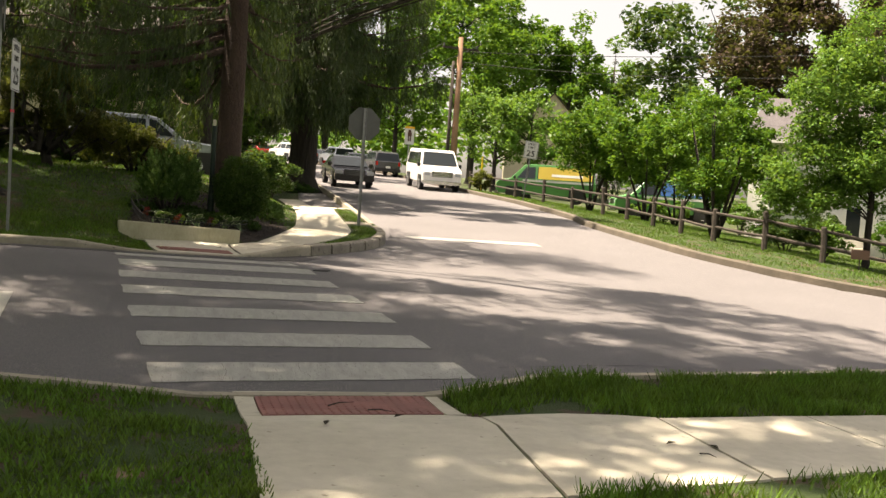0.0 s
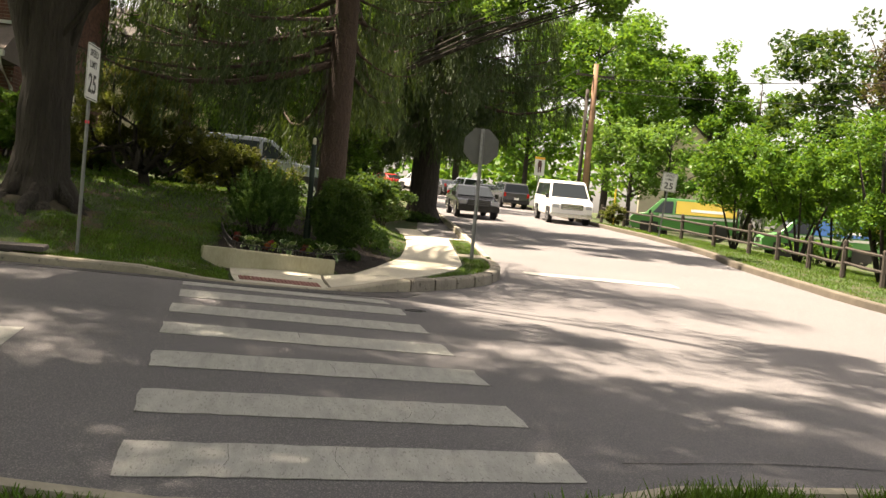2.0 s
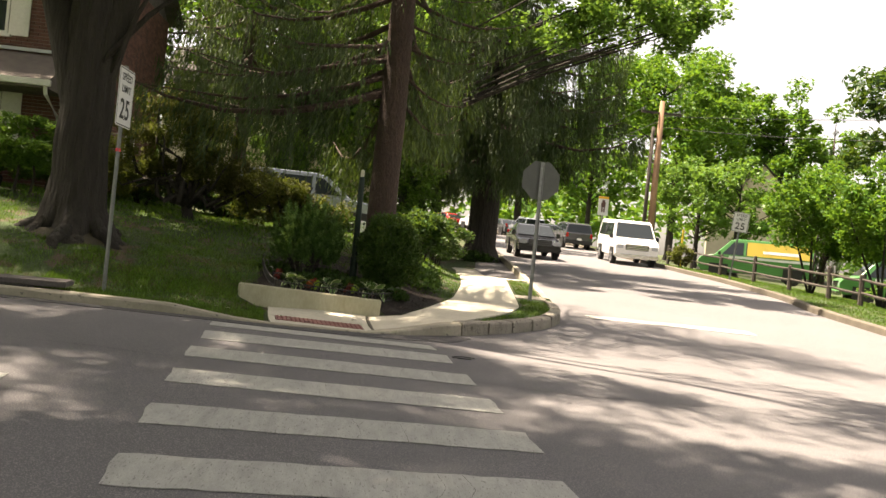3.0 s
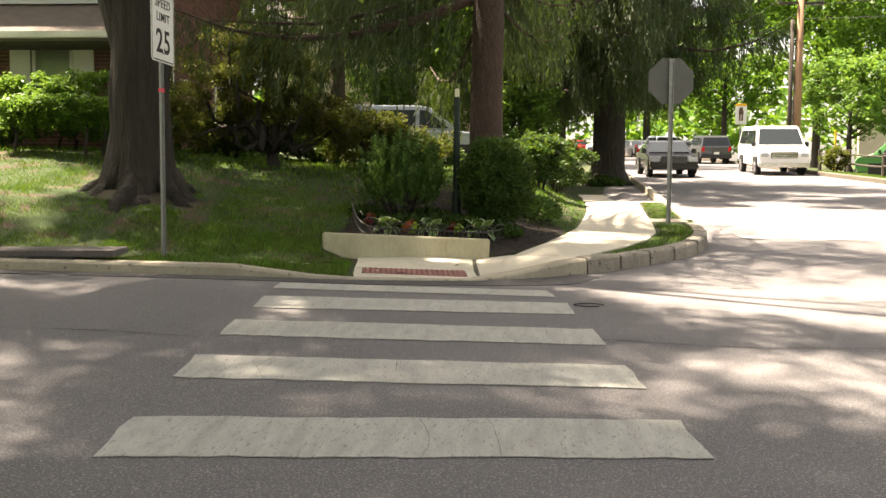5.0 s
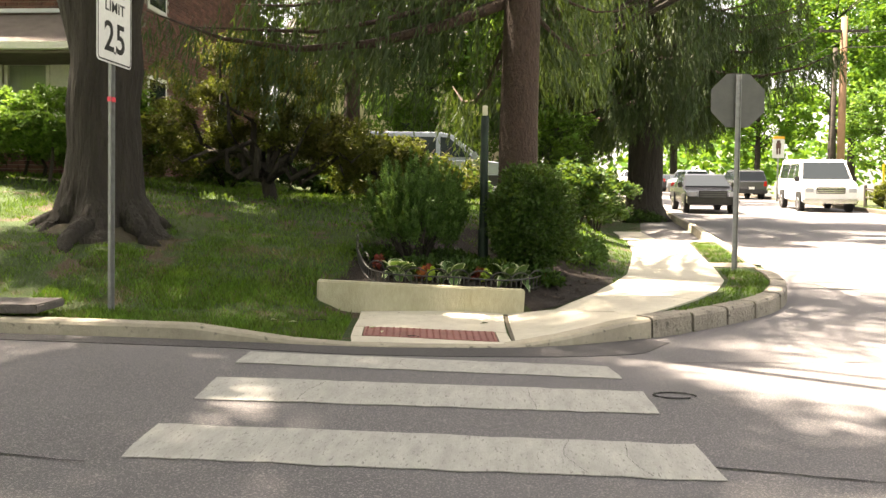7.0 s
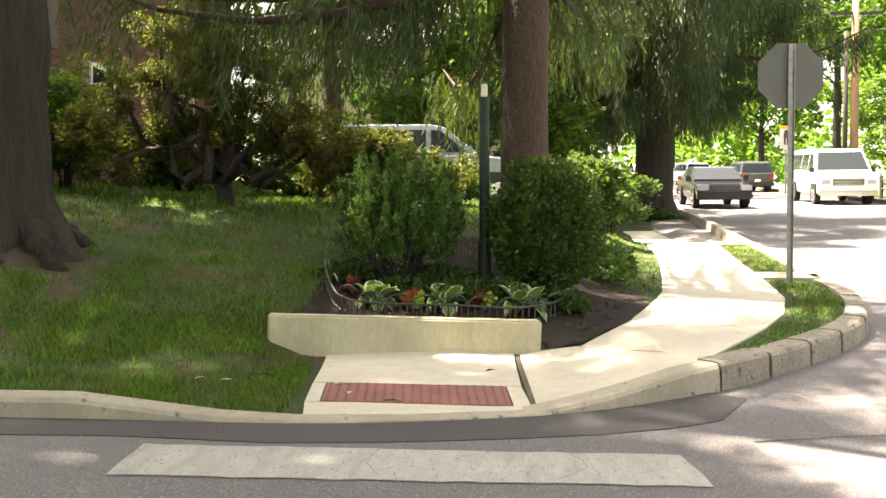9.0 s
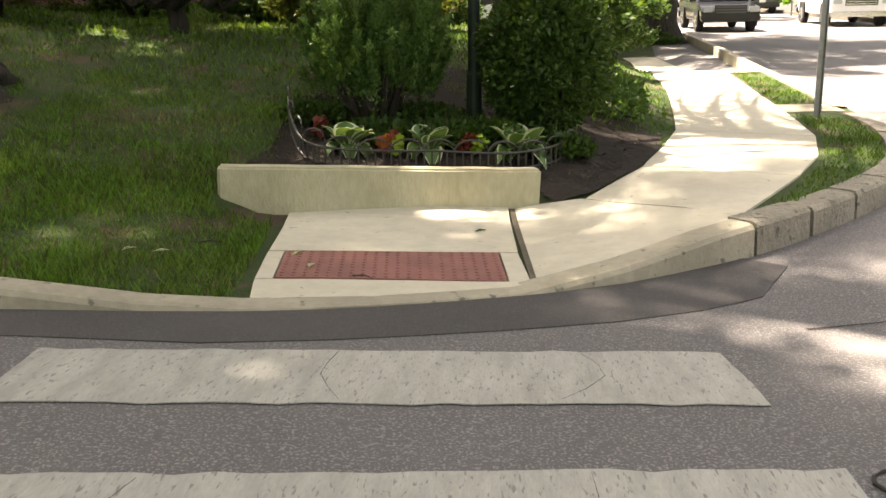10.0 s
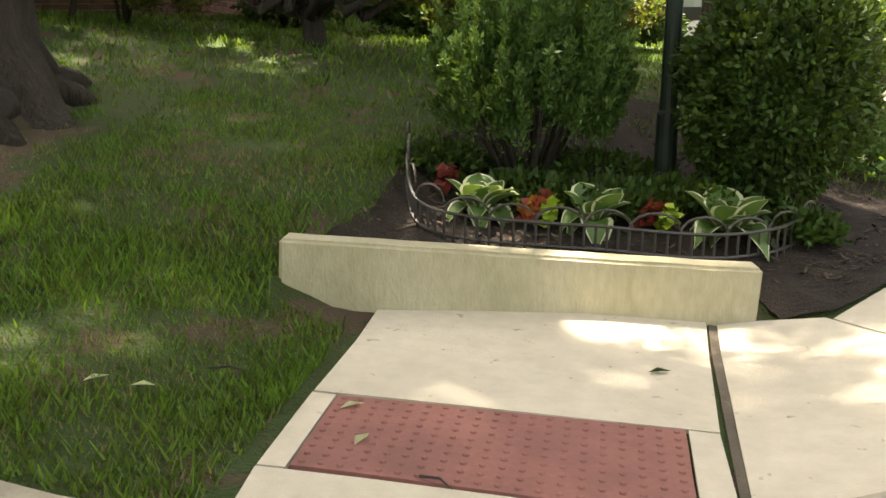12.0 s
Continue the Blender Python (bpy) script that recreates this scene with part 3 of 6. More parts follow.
def ribbon(name, pts, width, mat, height, up, label, category, parent=None):
    """A thin ragged band along points, such as a crack."""
    bm = bmesh.new()
    rows = []
    pts = spline(pts, 0.12)
    for i, (x, y) in enumerate(pts):
        d = Vector((*pts[min(i + 1, len(pts) - 1)], 0)) - Vector((*pts[max(0, i - 1)], 0))
        n = Vector((-d.y, d.x, 0)).normalized()
        o = n * 0.02 * noise.noise((x * 5, y * 5, 2))
        w = width * random.uniform(0.3, 1.0)
        rows.append([bm.verts.new((x + o.x + n.x * w * s, y + o.y + n.y * w * s, height(x, y) + up)) for s in (-0.5, 0.5)])
    for a, b in zip(rows, rows[1:]):
        bm.faces.new((a[0], b[0], b[1], a[1]))
    ob = part(name, bm, mat, parent)
    return ob if parent else tagged(ob, label, category)


CRACK = material("crack", (0.018, 0.016, 0.016), 0.95)
for pts, w in (([(2.2, 11.75), (3.2, 11.7), (4.6, 11.9), (6.5, 11.8)], 0.022), ([(-0.6, 11.25), (-1.6, 11.3), (-2.9, 11.1)], 0.022), ([(2.9, 7.4), (4.4, 7.7), (6.3, 7.75)], 0.016),
               ([(2.4, 14.6), (3.2, 14.9), (4.2, 15.2)], 0.02)):
    ribbon("road_crack", pts, w, CRACK, road_z, 0.005, "thin dark crack in the asphalt", "crack")
for stripe, ((ax, ay), (bx, by), w) in zip(stripes, BARS):
    for k in range(2):
        u = random.uniform(0.1, 0.9)
        x, y = ax + (bx - ax) * u, ay + (by - ay) * u
        ribbon("paint_crack", [(x, y - 0.02), (x + random.uniform(-0.08, 0.08), y - w * 0.5), (x + random.uniform(-0.1, 0.1), y - w + 0.02)], 0.003, CRACK, road_z, 0.0095, "", "", stripe)
# Small dark loop on the asphalt, drawn as a thin tube.
loop = bmesh.new()
tube(loop, [(2.25 + 0.13 * math.cos(a), 13.15 + 0.09 * math.sin(a), road_z(2.25, 13.15) + 0.010) for a in (k * 0.45 for k in range(13))], [0.006] * 13, 5)
tagged(part("rubber_hose", loop, RUBBER), "small dark loop lying on asphalt", "hose")

# storm drain in the far kerb
drain = thing("storm_drain", -3.35, 14.22, road_z(-3.35, 14.2), "dark kerb inlet under a rough stone cover", "storm drain", turn=8)
part("cover", boxed(-1.0, 0.85, 0.0, 0.62, 0.13, 0.20, 0.012), material("cover_stone", (0.13, 0.115, 0.11), 0.95, tint=(0.08, 0.07, 0.068), scale=20, bump=0.8, bump_scale=40), drain)
# Solid black block: the shade inside the inlet is put in its colour.
part("opening", boxed(-0.9, 0.45, -0.035, 0.25, -0.02, 0.125), SIGN_BLACK, drain)
part("bar", boxed(-0.02, 0.0, -0.05, -0.03, -0.02, 0.14), STEEL, drain)

# ---- low retaining wall behind the ramp ----
knee = bmesh.new()
box(knee, 0, 2.15, 0, 0.16, -0.75, 0.0)
bmesh.ops.subdivide_edges(knee, edges=[e for e in knee.edges if abs((e.verts[0].co - e.verts[1].co).x) > 1], cuts=14, use_grid_fill=True)
bmesh.ops.bevel(knee, geom=[e for e in knee.edges if e.is_manifold and e.calc_face_angle() > 1], offset=0.016, segments=3, affect="EDGES")
for v in knee.verts:
    v.co.z += 0.008 * noise.noise((v.co.x * 2.5, 0, 1)) * (v.co.z > -0.3)
wall = part("knee_wall", knee, KNEE, smooth=False)
wall.matrix_basis = pose(-0.73, 16.46, 0.425, 0, 2.7, 13.4)
tagged(wall, "low stained cream concrete retaining wall with streaks", "retaining wall")


# ---- lettering and signs ----
def letters(text, size, mat, parent, x, y, z, rx=90, rz=0, bold=0.0):
    cu = bpy.data.curves.new("lettering", "FONT")
    cu.body, cu.size, cu.align_x, cu.align_y, cu.extrude, cu.offset = text, size, "CENTER", "CENTER", 0.0015, bold
    cu.space_character = 1.1
    tmp = bpy.data.objects.new("lettering", cu)
    me = bpy.data.meshes.new_from_object(tmp)
    bpy.data.objects.remove(tmp)
    me.materials.clear()
    me.materials.append(mat)
    ob = new("lettering", me)
    ob.parent = parent
    ob.matrix_basis = pose(x, y, z, rx, 0, rz)
    return ob


def plate(w, h, r, d):
    """An upright plate with rounded corners, its face at y = 0, thickness d behind."""
    bm = bmesh.new()
    vs = []
    for cx, cz, a0 in ((w / 2 - r, h / 2 - r, 0), (-w / 2 + r, h / 2 - r, 90), (-w / 2 + r, -h / 2 + r, 180), (w / 2 - r, -h / 2 + r, 270)):
        vs += [bm.verts.new((cx + r * math.cos(radians(a0 + k * 30)), 0, cz + r * math.sin(radians(a0 + k * 30)))) for k in range(4)]
    f = bm.faces.new(vs)
    res = bmesh.ops.extrude_face_region(bm, geom=[f])
    for v in [g for g in res["geom"] if isinstance(g, bmesh.types.BMVert)]:
        v.co.y += d
    bmesh.ops.recalc_face_normals(bm, faces=bm.faces[:])
    return bm


def ring_plate(w, h, r, band):
    """A thin border line just inside a plate's edge."""
    bm = bmesh.new()
    loops = []
    for inset in (0.0, band):
        ww, hh, rr = w - 2 * inset, h - 2 * inset, max(0.004, r - inset)
        loops.append([bm.verts.new((cx + rr * math.cos(radians(a0 + k * 30)), 0, cz + rr * math.sin(radians(a0 + k * 30))))
                      for cx, cz, a0 in ((ww / 2 - rr, hh / 2 - rr, 0), (-ww / 2 + rr, hh / 2 - rr, 90), (-ww / 2 + rr, -hh / 2 + rr, 180), (ww / 2 - rr, -hh / 2 + rr, 270)) for k in range(4)])
    n = len(loops[0])
    for k in range(n):
        bm.faces.new((loops[0][k], loops[0][(k + 1) % n], loops[1][(k + 1) % n], loops[1][k]))
    return bm


def channel_post(h, w=0.055):
    """A U-section steel sign post."""
    prof = [(-w / 2 - 0.008, 0), (-w / 2, 0), (-w / 2 + 0.006, 0.026), (w / 2 - 0.006, 0.026), (w / 2, 0), (w / 2 + 0.008, 0),
            (w / 2 + 0.008, 0.005), (w / 2 + 0.003, 0.005), (w / 2 - 0.003, 0.033), (-w / 2 + 0.003, 0.033), (-w / 2 - 0.003, 0.005), (-w / 2 - 0.008, 0.005)]
    bm = bmesh.new()
    f = bm.faces.new([bm.verts.new((x, y, -0.3)) for x, y in prof])
    res = bmesh.ops.extrude_face_region(bm, geom=[f])
    for v in [g for g in res["geom"] if isinstance(g, bmesh.types.BMVert)]:
        v.co.z = h
    bmesh.ops.recalc_face_normals(bm, faces=bm.faces[:])
    return bm


def speed_sign(x, y, z, turn, lean, sign_mid, label, tape=False):
    t = thing("speed_limit_sign", x, y, z, label, "speed sign", "speed limit signs")
    t.matrix_basis = pose(x, y, z, 0, lean, turn)
    part("post", channel_post(sign_mid + 0.42), STEEL, t)
    if tape:
        part("tape", boxed(-0.034, 0.034, -0.006, 0.037, sign_mid - 0.70, sign_mid - 0.66), material("pink_tape", (0.8, 0.06, 0.09), 0.6), t, "bright pink tape")
    pb = part("plate", plate(0.61, 0.76, 0.045, 0.004), SIGN_WHITE, t, "white reflective plate")
    pb.matrix_basis = pose(0, -0.012, sign_mid)
    o = part("border", ring_plate(0.585, 0.735, 0.036, 0.014), SIGN_BLACK, pb)
    o.matrix_basis = pose(0, -0.002, 0)
    letters("SPEED", 0.135, SIGN_BLACK, pb, 0, -0.003, 0.255, bold=0.001)
    letters("LIMIT", 0.135, SIGN_BLACK, pb, 0, -0.003, 0.105, bold=0.001)
    letters("25", 0.36, SIGN_BLACK, pb, 0, -0.003, -0.165, bold=0.005)
    for dz in (-0.28, 0.32):
        b = bmesh.new()
        tube(b, [(0, 0, 0), (0, -0.008, 0)], [0.012, 0.012], 6)
        o = part("bolt", b, STEEL, pb)
        o.matrix_basis = pose(0, 0, dz)
    return t


speed_sign(-2.27, 15.17, far_lot_z(-2.27, 15.17) - 0.02, 87, 0.3, 2.58, "white speed limit sign on a steel post with pink tape", True)
speed_sign(15.0, 37.0, right_lot_z(15.0, 37.0), -12, 5.5, 2.25, "white speed limit sign on a leaning post beside a fence")

NEAR_STOP = (-0.98, 5.66)
stop = thing("stop_sign", 4.22, 20.13, far_lot_z(4.22, 20.13) - 0.02, "octagonal stop sign seen from its bare grey back", "stop sign", turn=4)
part("post", channel_post(2.68, 0.06), STEEL, stop)
bm = bmesh.new()
f = bm.faces.new([bm.verts.new((0.392 * math.cos(radians(22.5 + 45 * k)), 0, 0.392 * math.sin(radians(22.5 + 45 * k)))) for k in range(8)])
res = bmesh.ops.extrude_face_region(bm, geom=[f])
for v in [g for g in res["geom"] if isinstance(g, bmesh.types.BMVert)]:
    v.co.y += 0.004
bmesh.ops.recalc_face_normals(bm, faces=bm.faces[:])
o = part("plate", bm, SIGN_BACK, stop, "bare grey metal back")
o.matrix_basis = pose(0, 0.04, 2.33)
for dz in (2.0, 2.5):
    part("bolt", boxed(-0.012, 0.012, -0.012, 0.0, dz - 0.012, dz + 0.012, 0.003), STEEL, stop)

stop_b = copy_thing(stop, pose(*NEAR_STOP, near_lot_z(*NEAR_STOP) + 0.10, 0, 0, -82))
tagged(stop_b, "octagonal stop sign seen edge-on from behind near the ramp", group="stop signs")
tagged(stop, group="stop signs")


# ---- leafy things ----
def tufts(name, inside, area, height_fn, density, tall, mat, label, seed, wide=0.007, bare=(-0.65, 0.1)):
    """Grass blades on a patch. area: x0, x1, y0, y1; inside(x, y) says where grass grows."""
    rng = np.random.default_rng(seed)
    x0, x1, y0, y1 = area
    n = int((x1 - x0) * (y1 - y0) * density)
    xy = np.c_[rng.uniform(x0, x1, n), rng.uniform(y0, y1, n)]
    keep = [k for k in range(n) if inside(*xy[k]) and noise.noise((xy[k][0] * 1.7, xy[k][1] * 1.7, seed)) > rng.uniform(*bare)]
    xy = xy[keep]
    n = len(xy)
    z = np.array([height_fn(x, y) for x, y in xy])
    patch_h = np.array([0.75 + 0.5 * noise.noise((x * 2.3, y * 2.3, seed + 5)) for x, y in xy])
    h = tall * rng.uniform(0.45, 1.15, n) * patch_h
    a = rng.uniform(0, 2 * math.pi, n)
    side = np.c_[np.cos(a), np.sin(a), np.zeros(n)] * (wide * rng.uniform(0.6, 1.3, n))[:, None]
    b = rng.uniform(0, 2 * math.pi, n)
    tip = np.c_[np.cos(b) * h * 0.55, np.sin(b) * h * 0.55, h]
    base = np.c_[xy, z - 0.005]
    v = np.empty((n, 4, 3))
    v[:, 0], v[:, 1], v[:, 2], v[:, 3] = base - side, base + side, base + tip + side * 0.25, base + tip - side * 0.25
    return tagged(foliage(name, v.reshape(-1, 3), n, mat, None), label, "grass", kind="stuff")


GRASS = material("grass_blade", (0.060, 0.155, 0.016), 0.65, island=0.65, translucent=0.35, tint=(0.080, 0.140, 0.022), scale=1.5, spec=0.3)


def near_kerb_y(x):
    return interp(x, [p[0] for p in NEAR_KERB], [p[1] for p in NEAR_KERB]) - 0.16


def far_kerb_y(x):
    return interp(x, [p[0] for p in FAR_KERB[:13]], [p[1] for p in FAR_KERB[:13]]) + 0.18


tufts("grass", lambda x, y: x < (0.47 if y > 3.7 else 0.42 - (3.7 - y) * 0.36) and y < near_kerb_y(x), (-5, 0.5, 1.5, 6.3), near_lot_z, 2800, 0.065, GRASS, "thick green lawn grass beside the near ramp", 1, 0.007, (-0.45, 0.22))
tufts("grass", lambda x, y: (5.28 + 0.13 * (x - 3.2) if x > 3.2 else 5.28 + (3.2 - x) * 0.32) < y < near_kerb_y(x) and x > 2.03, (2.0, 9, 5.2, 7.7), near_lot_z, 3600, 0.12, GRASS, "unmown verge grass between kerb and pavement", 2)
tufts("grass", lambda x, y: y < (3.95 + 0.16 * (x - 3.2)) and x > 1.9 - (3.7 - y) * 0.36, (1.0, 7, 1.8, 4.6), near_lot_z, 2400, 0.10, GRASS, "lawn grass on the house side of the pavement", 3)


def bed(x, y):
    """1 inside the planting bed."""
    return -0.55 < x < walk_left(y) - 0.05 and 16.5 + 0.235 * (x + 0.7) < y < 19.6 and (x > 0.9 or y > 16.6) and (x - 0.1) ** 2 / 0.6 + (y - 17.9) ** 2 / 3 < 1.0 or (0 < x < walk_left(y) - 0.06 and 16.8 < y < 18.9)


def far_lawn(x, y):
    ramp = -0.34 + 0.12 * (16.4 - y) if y < 16.6 else 9
    if x > walk_left(y) - 0.05 or y < far_kerb_y(x):
        return False
    if y < 16.6 and x > ramp - 0.02 or x > -0.75 and 16.35 < y < 16.85 + 0.235 * (x + 0.7):
        return False
    r2 = (x + 3.5) ** 2 + (y - 17.6) ** 2
    return not bed(x, y) and (r2 > 1.3 or r2 > 0.35 and noise.noise((x * 7, y * 7, 1)) > -0.05)


tufts("grass", far_lawn, (-7, 2.6, 14.3, 19.0), far_lot_z, 2300, 0.06, GRASS, "thin shaded lawn grass with bare patches", 4, 0.005, (-0.42, 0.3))
STRAW = material("dry_grass_blade", (0.17, 0.14, 0.055), 0.8, island=0.5, tint=(0.10, 0.10, 0.03), scale=2.0)
tufts("grass", far_lawn, (-3.2, 1.0, 14.3, 16.9), far_lot_z, 4200, 0.080, GRASS, "thicker green grass next to the kerb ramp", 14, 0.0065, (-0.3, 0.4))
tufts("dry_grass", far_lawn, (-3.2, 1.0, 14.3, 17.6), far_lot_z, 1100, 0.05, STRAW, "dry straw-coloured blades among the lawn grass", 15, 0.0045)
tufts("grass", far_lawn, (-12, 3.6, 19.0, 30.0), far_lot_z, 420, 0.08, GRASS, "lawn grass in front of a brick house", 5, 0.010)
tufts("grass", lambda x, y: walk_right(y) + 0.06 < x < interp(y, [p[1] for p in FAR_KERB[11:]], [p[0] for p in FAR_KERB[11:]]) - 0.2 and not 20.3 < y < 21.1 and not 24.95 < y < 26.4, (2.3, 6.2, 15.9, 36), far_lot_z, 1300, 0.055, GRASS, "bright mown verge grass between pavement and kerb", 6)
tufts("grass", lambda x, y: x > interp(y, [p[1] for p in RIGHT_KERB[5:]], [p[0] for p in RIGHT_KERB[5:]]) + 0.2, (12.5, 24, 15.5, 46), right_lot_z, 330, 0.07, GRASS, "sunny mown lawn grass along the fence", 7, 0.010)

# bare earth round the big tree
foot = part("ground", sheet([(-3.5 + 0.95 * math.cos(a) * (1 + 0.25 * math.sin(3 * a)), 17.5 + 0.9 * math.sin(a) * (1 + 0.25 * math.cos(2 * a))) for a in (k * 0.2618 for k in range(24))],
                            lambda x, y: far_lot_z(x, y) + 0.025 - 0.10 * smooth01((math.hypot(x + 3.5, y - 17.5) - 0.45) / 0.45) + 0.10 * smooth01((0.9 - math.hypot(x + 3.5, y - 17.7)) / 0.6) + 0.02 * noise.noise((x * 5, y * 5, 0)), span(-6, -1, 0.2), span(15, 20, 0.2)), DIRT)
tagged(foot, "bare brown earth and roots round a tree", "bare earth", kind="structure")
# mulch bed
mulch = part("ground", sheet([(-0.58, 17.3), (-0.66, 16.95), (-0.70, 16.66), (1.36, 17.12), (1.45, 16.98), (1.68, 17.06), (2.08, 17.52), (2.35, 18.2), (2.5, 18.9), (2.3, 19.4), (1.2, 19.9), (0.1, 19.7), (-0.4, 19.0), (-0.62, 18.2)],
                             lambda x, y: far_lot_z(x, y) + 0.02 + 0.02 * noise.noise((x * 6, y * 6, 0)), span(-1, 2.6, 0.15), span(16.6, 20, 0.15)), SOIL)
tagged(mulch, "dark brown mulch of a corner planting bed", "mulch bed", kind="structure")
rng = np.random.default_rng(5)
v, k = [], 0
for _ in range(2600):
    x, y = rng.uniform(-0.6, 2.3), rng.uniform(16.7, 19.2)
    if not (-0.6 < x < walk_left(y) - 0.12 and y > 16.75 + 0.235 * (x + 0.7)):
        continue
    c, a, s = Vector((x, y, far_lot_z(x, y) + 0.035)), rng.uniform(0, 6.3), rng.uniform(0.01, 0.03)
    d = Vector((math.cos(a), math.sin(a), rng.uniform(-0.4, 0.4))) * s
    e = Vector((-math.sin(a), math.cos(a), 0)) * s * 0.3
    v += [c - d - e, c + d - e, c + d + e, c - d + e]
    k += 1
CHIPS = material("bark_chips", (0.032, 0.020, 0.013), 0.9, island=0.8, tint=(0.055, 0.037, 0.025), scale=30)
tagged(foliage("mulch_chips", np.array(v), k, CHIPS, None), "loose dark bark chips on the planting bed", "mulch", kind="stuff")


def shrub(name, x, y, z, rx, ry, h, count, leaf, mat, label, seed, clump=0.16, per=90, stems=7, category="shrub", aspect=1.9, flat=0.5, droop=0.0, lift=0.12):
    t = thing(name, x, y, z, label, category)
    rnd = random.Random(seed)
    for i in range(stems):
        bm = bmesh.new()
        a = rnd.uniform(0, 6.28)
        e = Vector((math.cos(a) * rx * 0.55, math.sin(a) * ry * 0.55, h * rnd.uniform(0.5, 0.85)))
        tube(bm, [(e.x * 0.1, e.y * 0.1, -0.1), e * 0.4 + Vector((0, 0, 0.05)), e], [0.022, 0.016, 0.005], 5)
        part("stem", bm, BARK, t, smooth=True)
    cs, rad = clumps([(0, 0, h * 0.55 + lift * 0.5, rx * 0.9, ry * 0.9, h * 0.46)], per, clump, seed)
    leaves("foliage", cs, rad, count, leaf, mat, t, seed, aspect=aspect, flat=flat, droop=droop)
    return t


SHRUB_A = material("needle_shrub_leaf", (0.032, 0.085, 0.017), 0.55, island=0.5, translucent=0.3, tint=(0.058, 0.125, 0.028), scale=5, spec=0.3)
SHRUB_B = material("boxwood_leaf", (0.022, 0.055, 0.011), 0.5, island=0.55, translucent=0.25, tint=(0.038, 0.085, 0.016), scale=5, spec=0.3)
SHOOT = material("pale_shoot_leaf", (0.13, 0.24, 0.07), 0.5, island=0.3, translucent=0.4, tint=(0.10, 0.19, 0.05), scale=5)


def leaf_rows(p, ax, size, aspect, rng):
    """Four corners of a small pointed leaf at each point p, along each direction ax."""
    n = len(p)
    sd = np.cross(ax, rng.normal(size=(n, 3)))
    sd /= np.linalg.norm(sd, axis=1)[:, None] + 1e-9
    sz = size * rng.uniform(0.7, 1.3, n)[:, None]
    v = np.empty((n, 4, 3))
    v[:, 0], v[:, 2] = p, p + ax * sz
    v[:, 1], v[:, 3] = p + ax * sz * 0.45 + sd * sz / aspect * 0.5, p + ax * sz * 0.45 - sd * sz / aspect * 0.5
    return v.reshape(-1, 3)


def feather_shrub(x, y, rx, rz, mid, shoots, per, seed, label):
    """An upright evergreen: shoots fan out of a narrow foot and carry dense sprays, paler at their tips."""
    t = thing("shrub", x, y, far_lot_z(x, y), label, "shrub")
    rng = np.random.default_rng(seed)
    body, tips = [[], []], [[], []]
    for i in range(shoots):
        a, c = rng.uniform(0, 2 * math.pi), rng.uniform(-0.42, 1.0)
        q = math.sqrt(1 - c * c)
        reach = rng.uniform(0.62, 1.16)
        tip = np.array([math.cos(a) * q * rx * reach, math.sin(a) * q * rx * reach, mid + c * rz * reach])
        foot = np.array([tip[0] * 0.12, tip[1] * 0.12, 0.03])
        bend = np.array([tip[0] * 0.75, tip[1] * 0.75, tip[2] * 0.62])
        if i % 14 == 0:
            bm = bmesh.new()
            tube(bm, [foot - np.array([0, 0, 0.12]), foot * 0.4 + bend * 0.6, bend], [0.018, 0.012, 0.005], 5)
            part("stem", bm, BARK, t, smooth=True)
        u = rng.uniform(0, 1, per)[:, None] ** 0.6
        along = (1 - u) * (bend - np.array([0, 0, 0.06])) + u * tip
        d = tip - bend
        d = d / np.linalg.norm(d) + np.array([0, 0, 0.35])
        ax = d + rng.normal(size=(per, 3)) * 0.75
        ax /= np.linalg.norm(ax, axis=1)[:, None]
        p = along + rng.normal(size=(per, 3)) * 0.022 * (1.3 - u)
        pale = (u[:, 0] > 0.8) & (rng.uniform(0, 1) < 0.45)
        for store, m in ((body, ~pale), (tips, pale)):
            store[0].append(p[m])
            store[1].append(ax[m])
    for nm, store, mat, lab in (("foliage", body, SHRUB_A, ""), ("new_growth", tips, SHOOT, "pale green new shoots")):
        p, ax = np.concatenate(store[0]), np.concatenate(store[1])
        foliage(nm, leaf_rows(p, ax, 0.042, 2.8, rng), len(p), mat, t, lab)
    return t


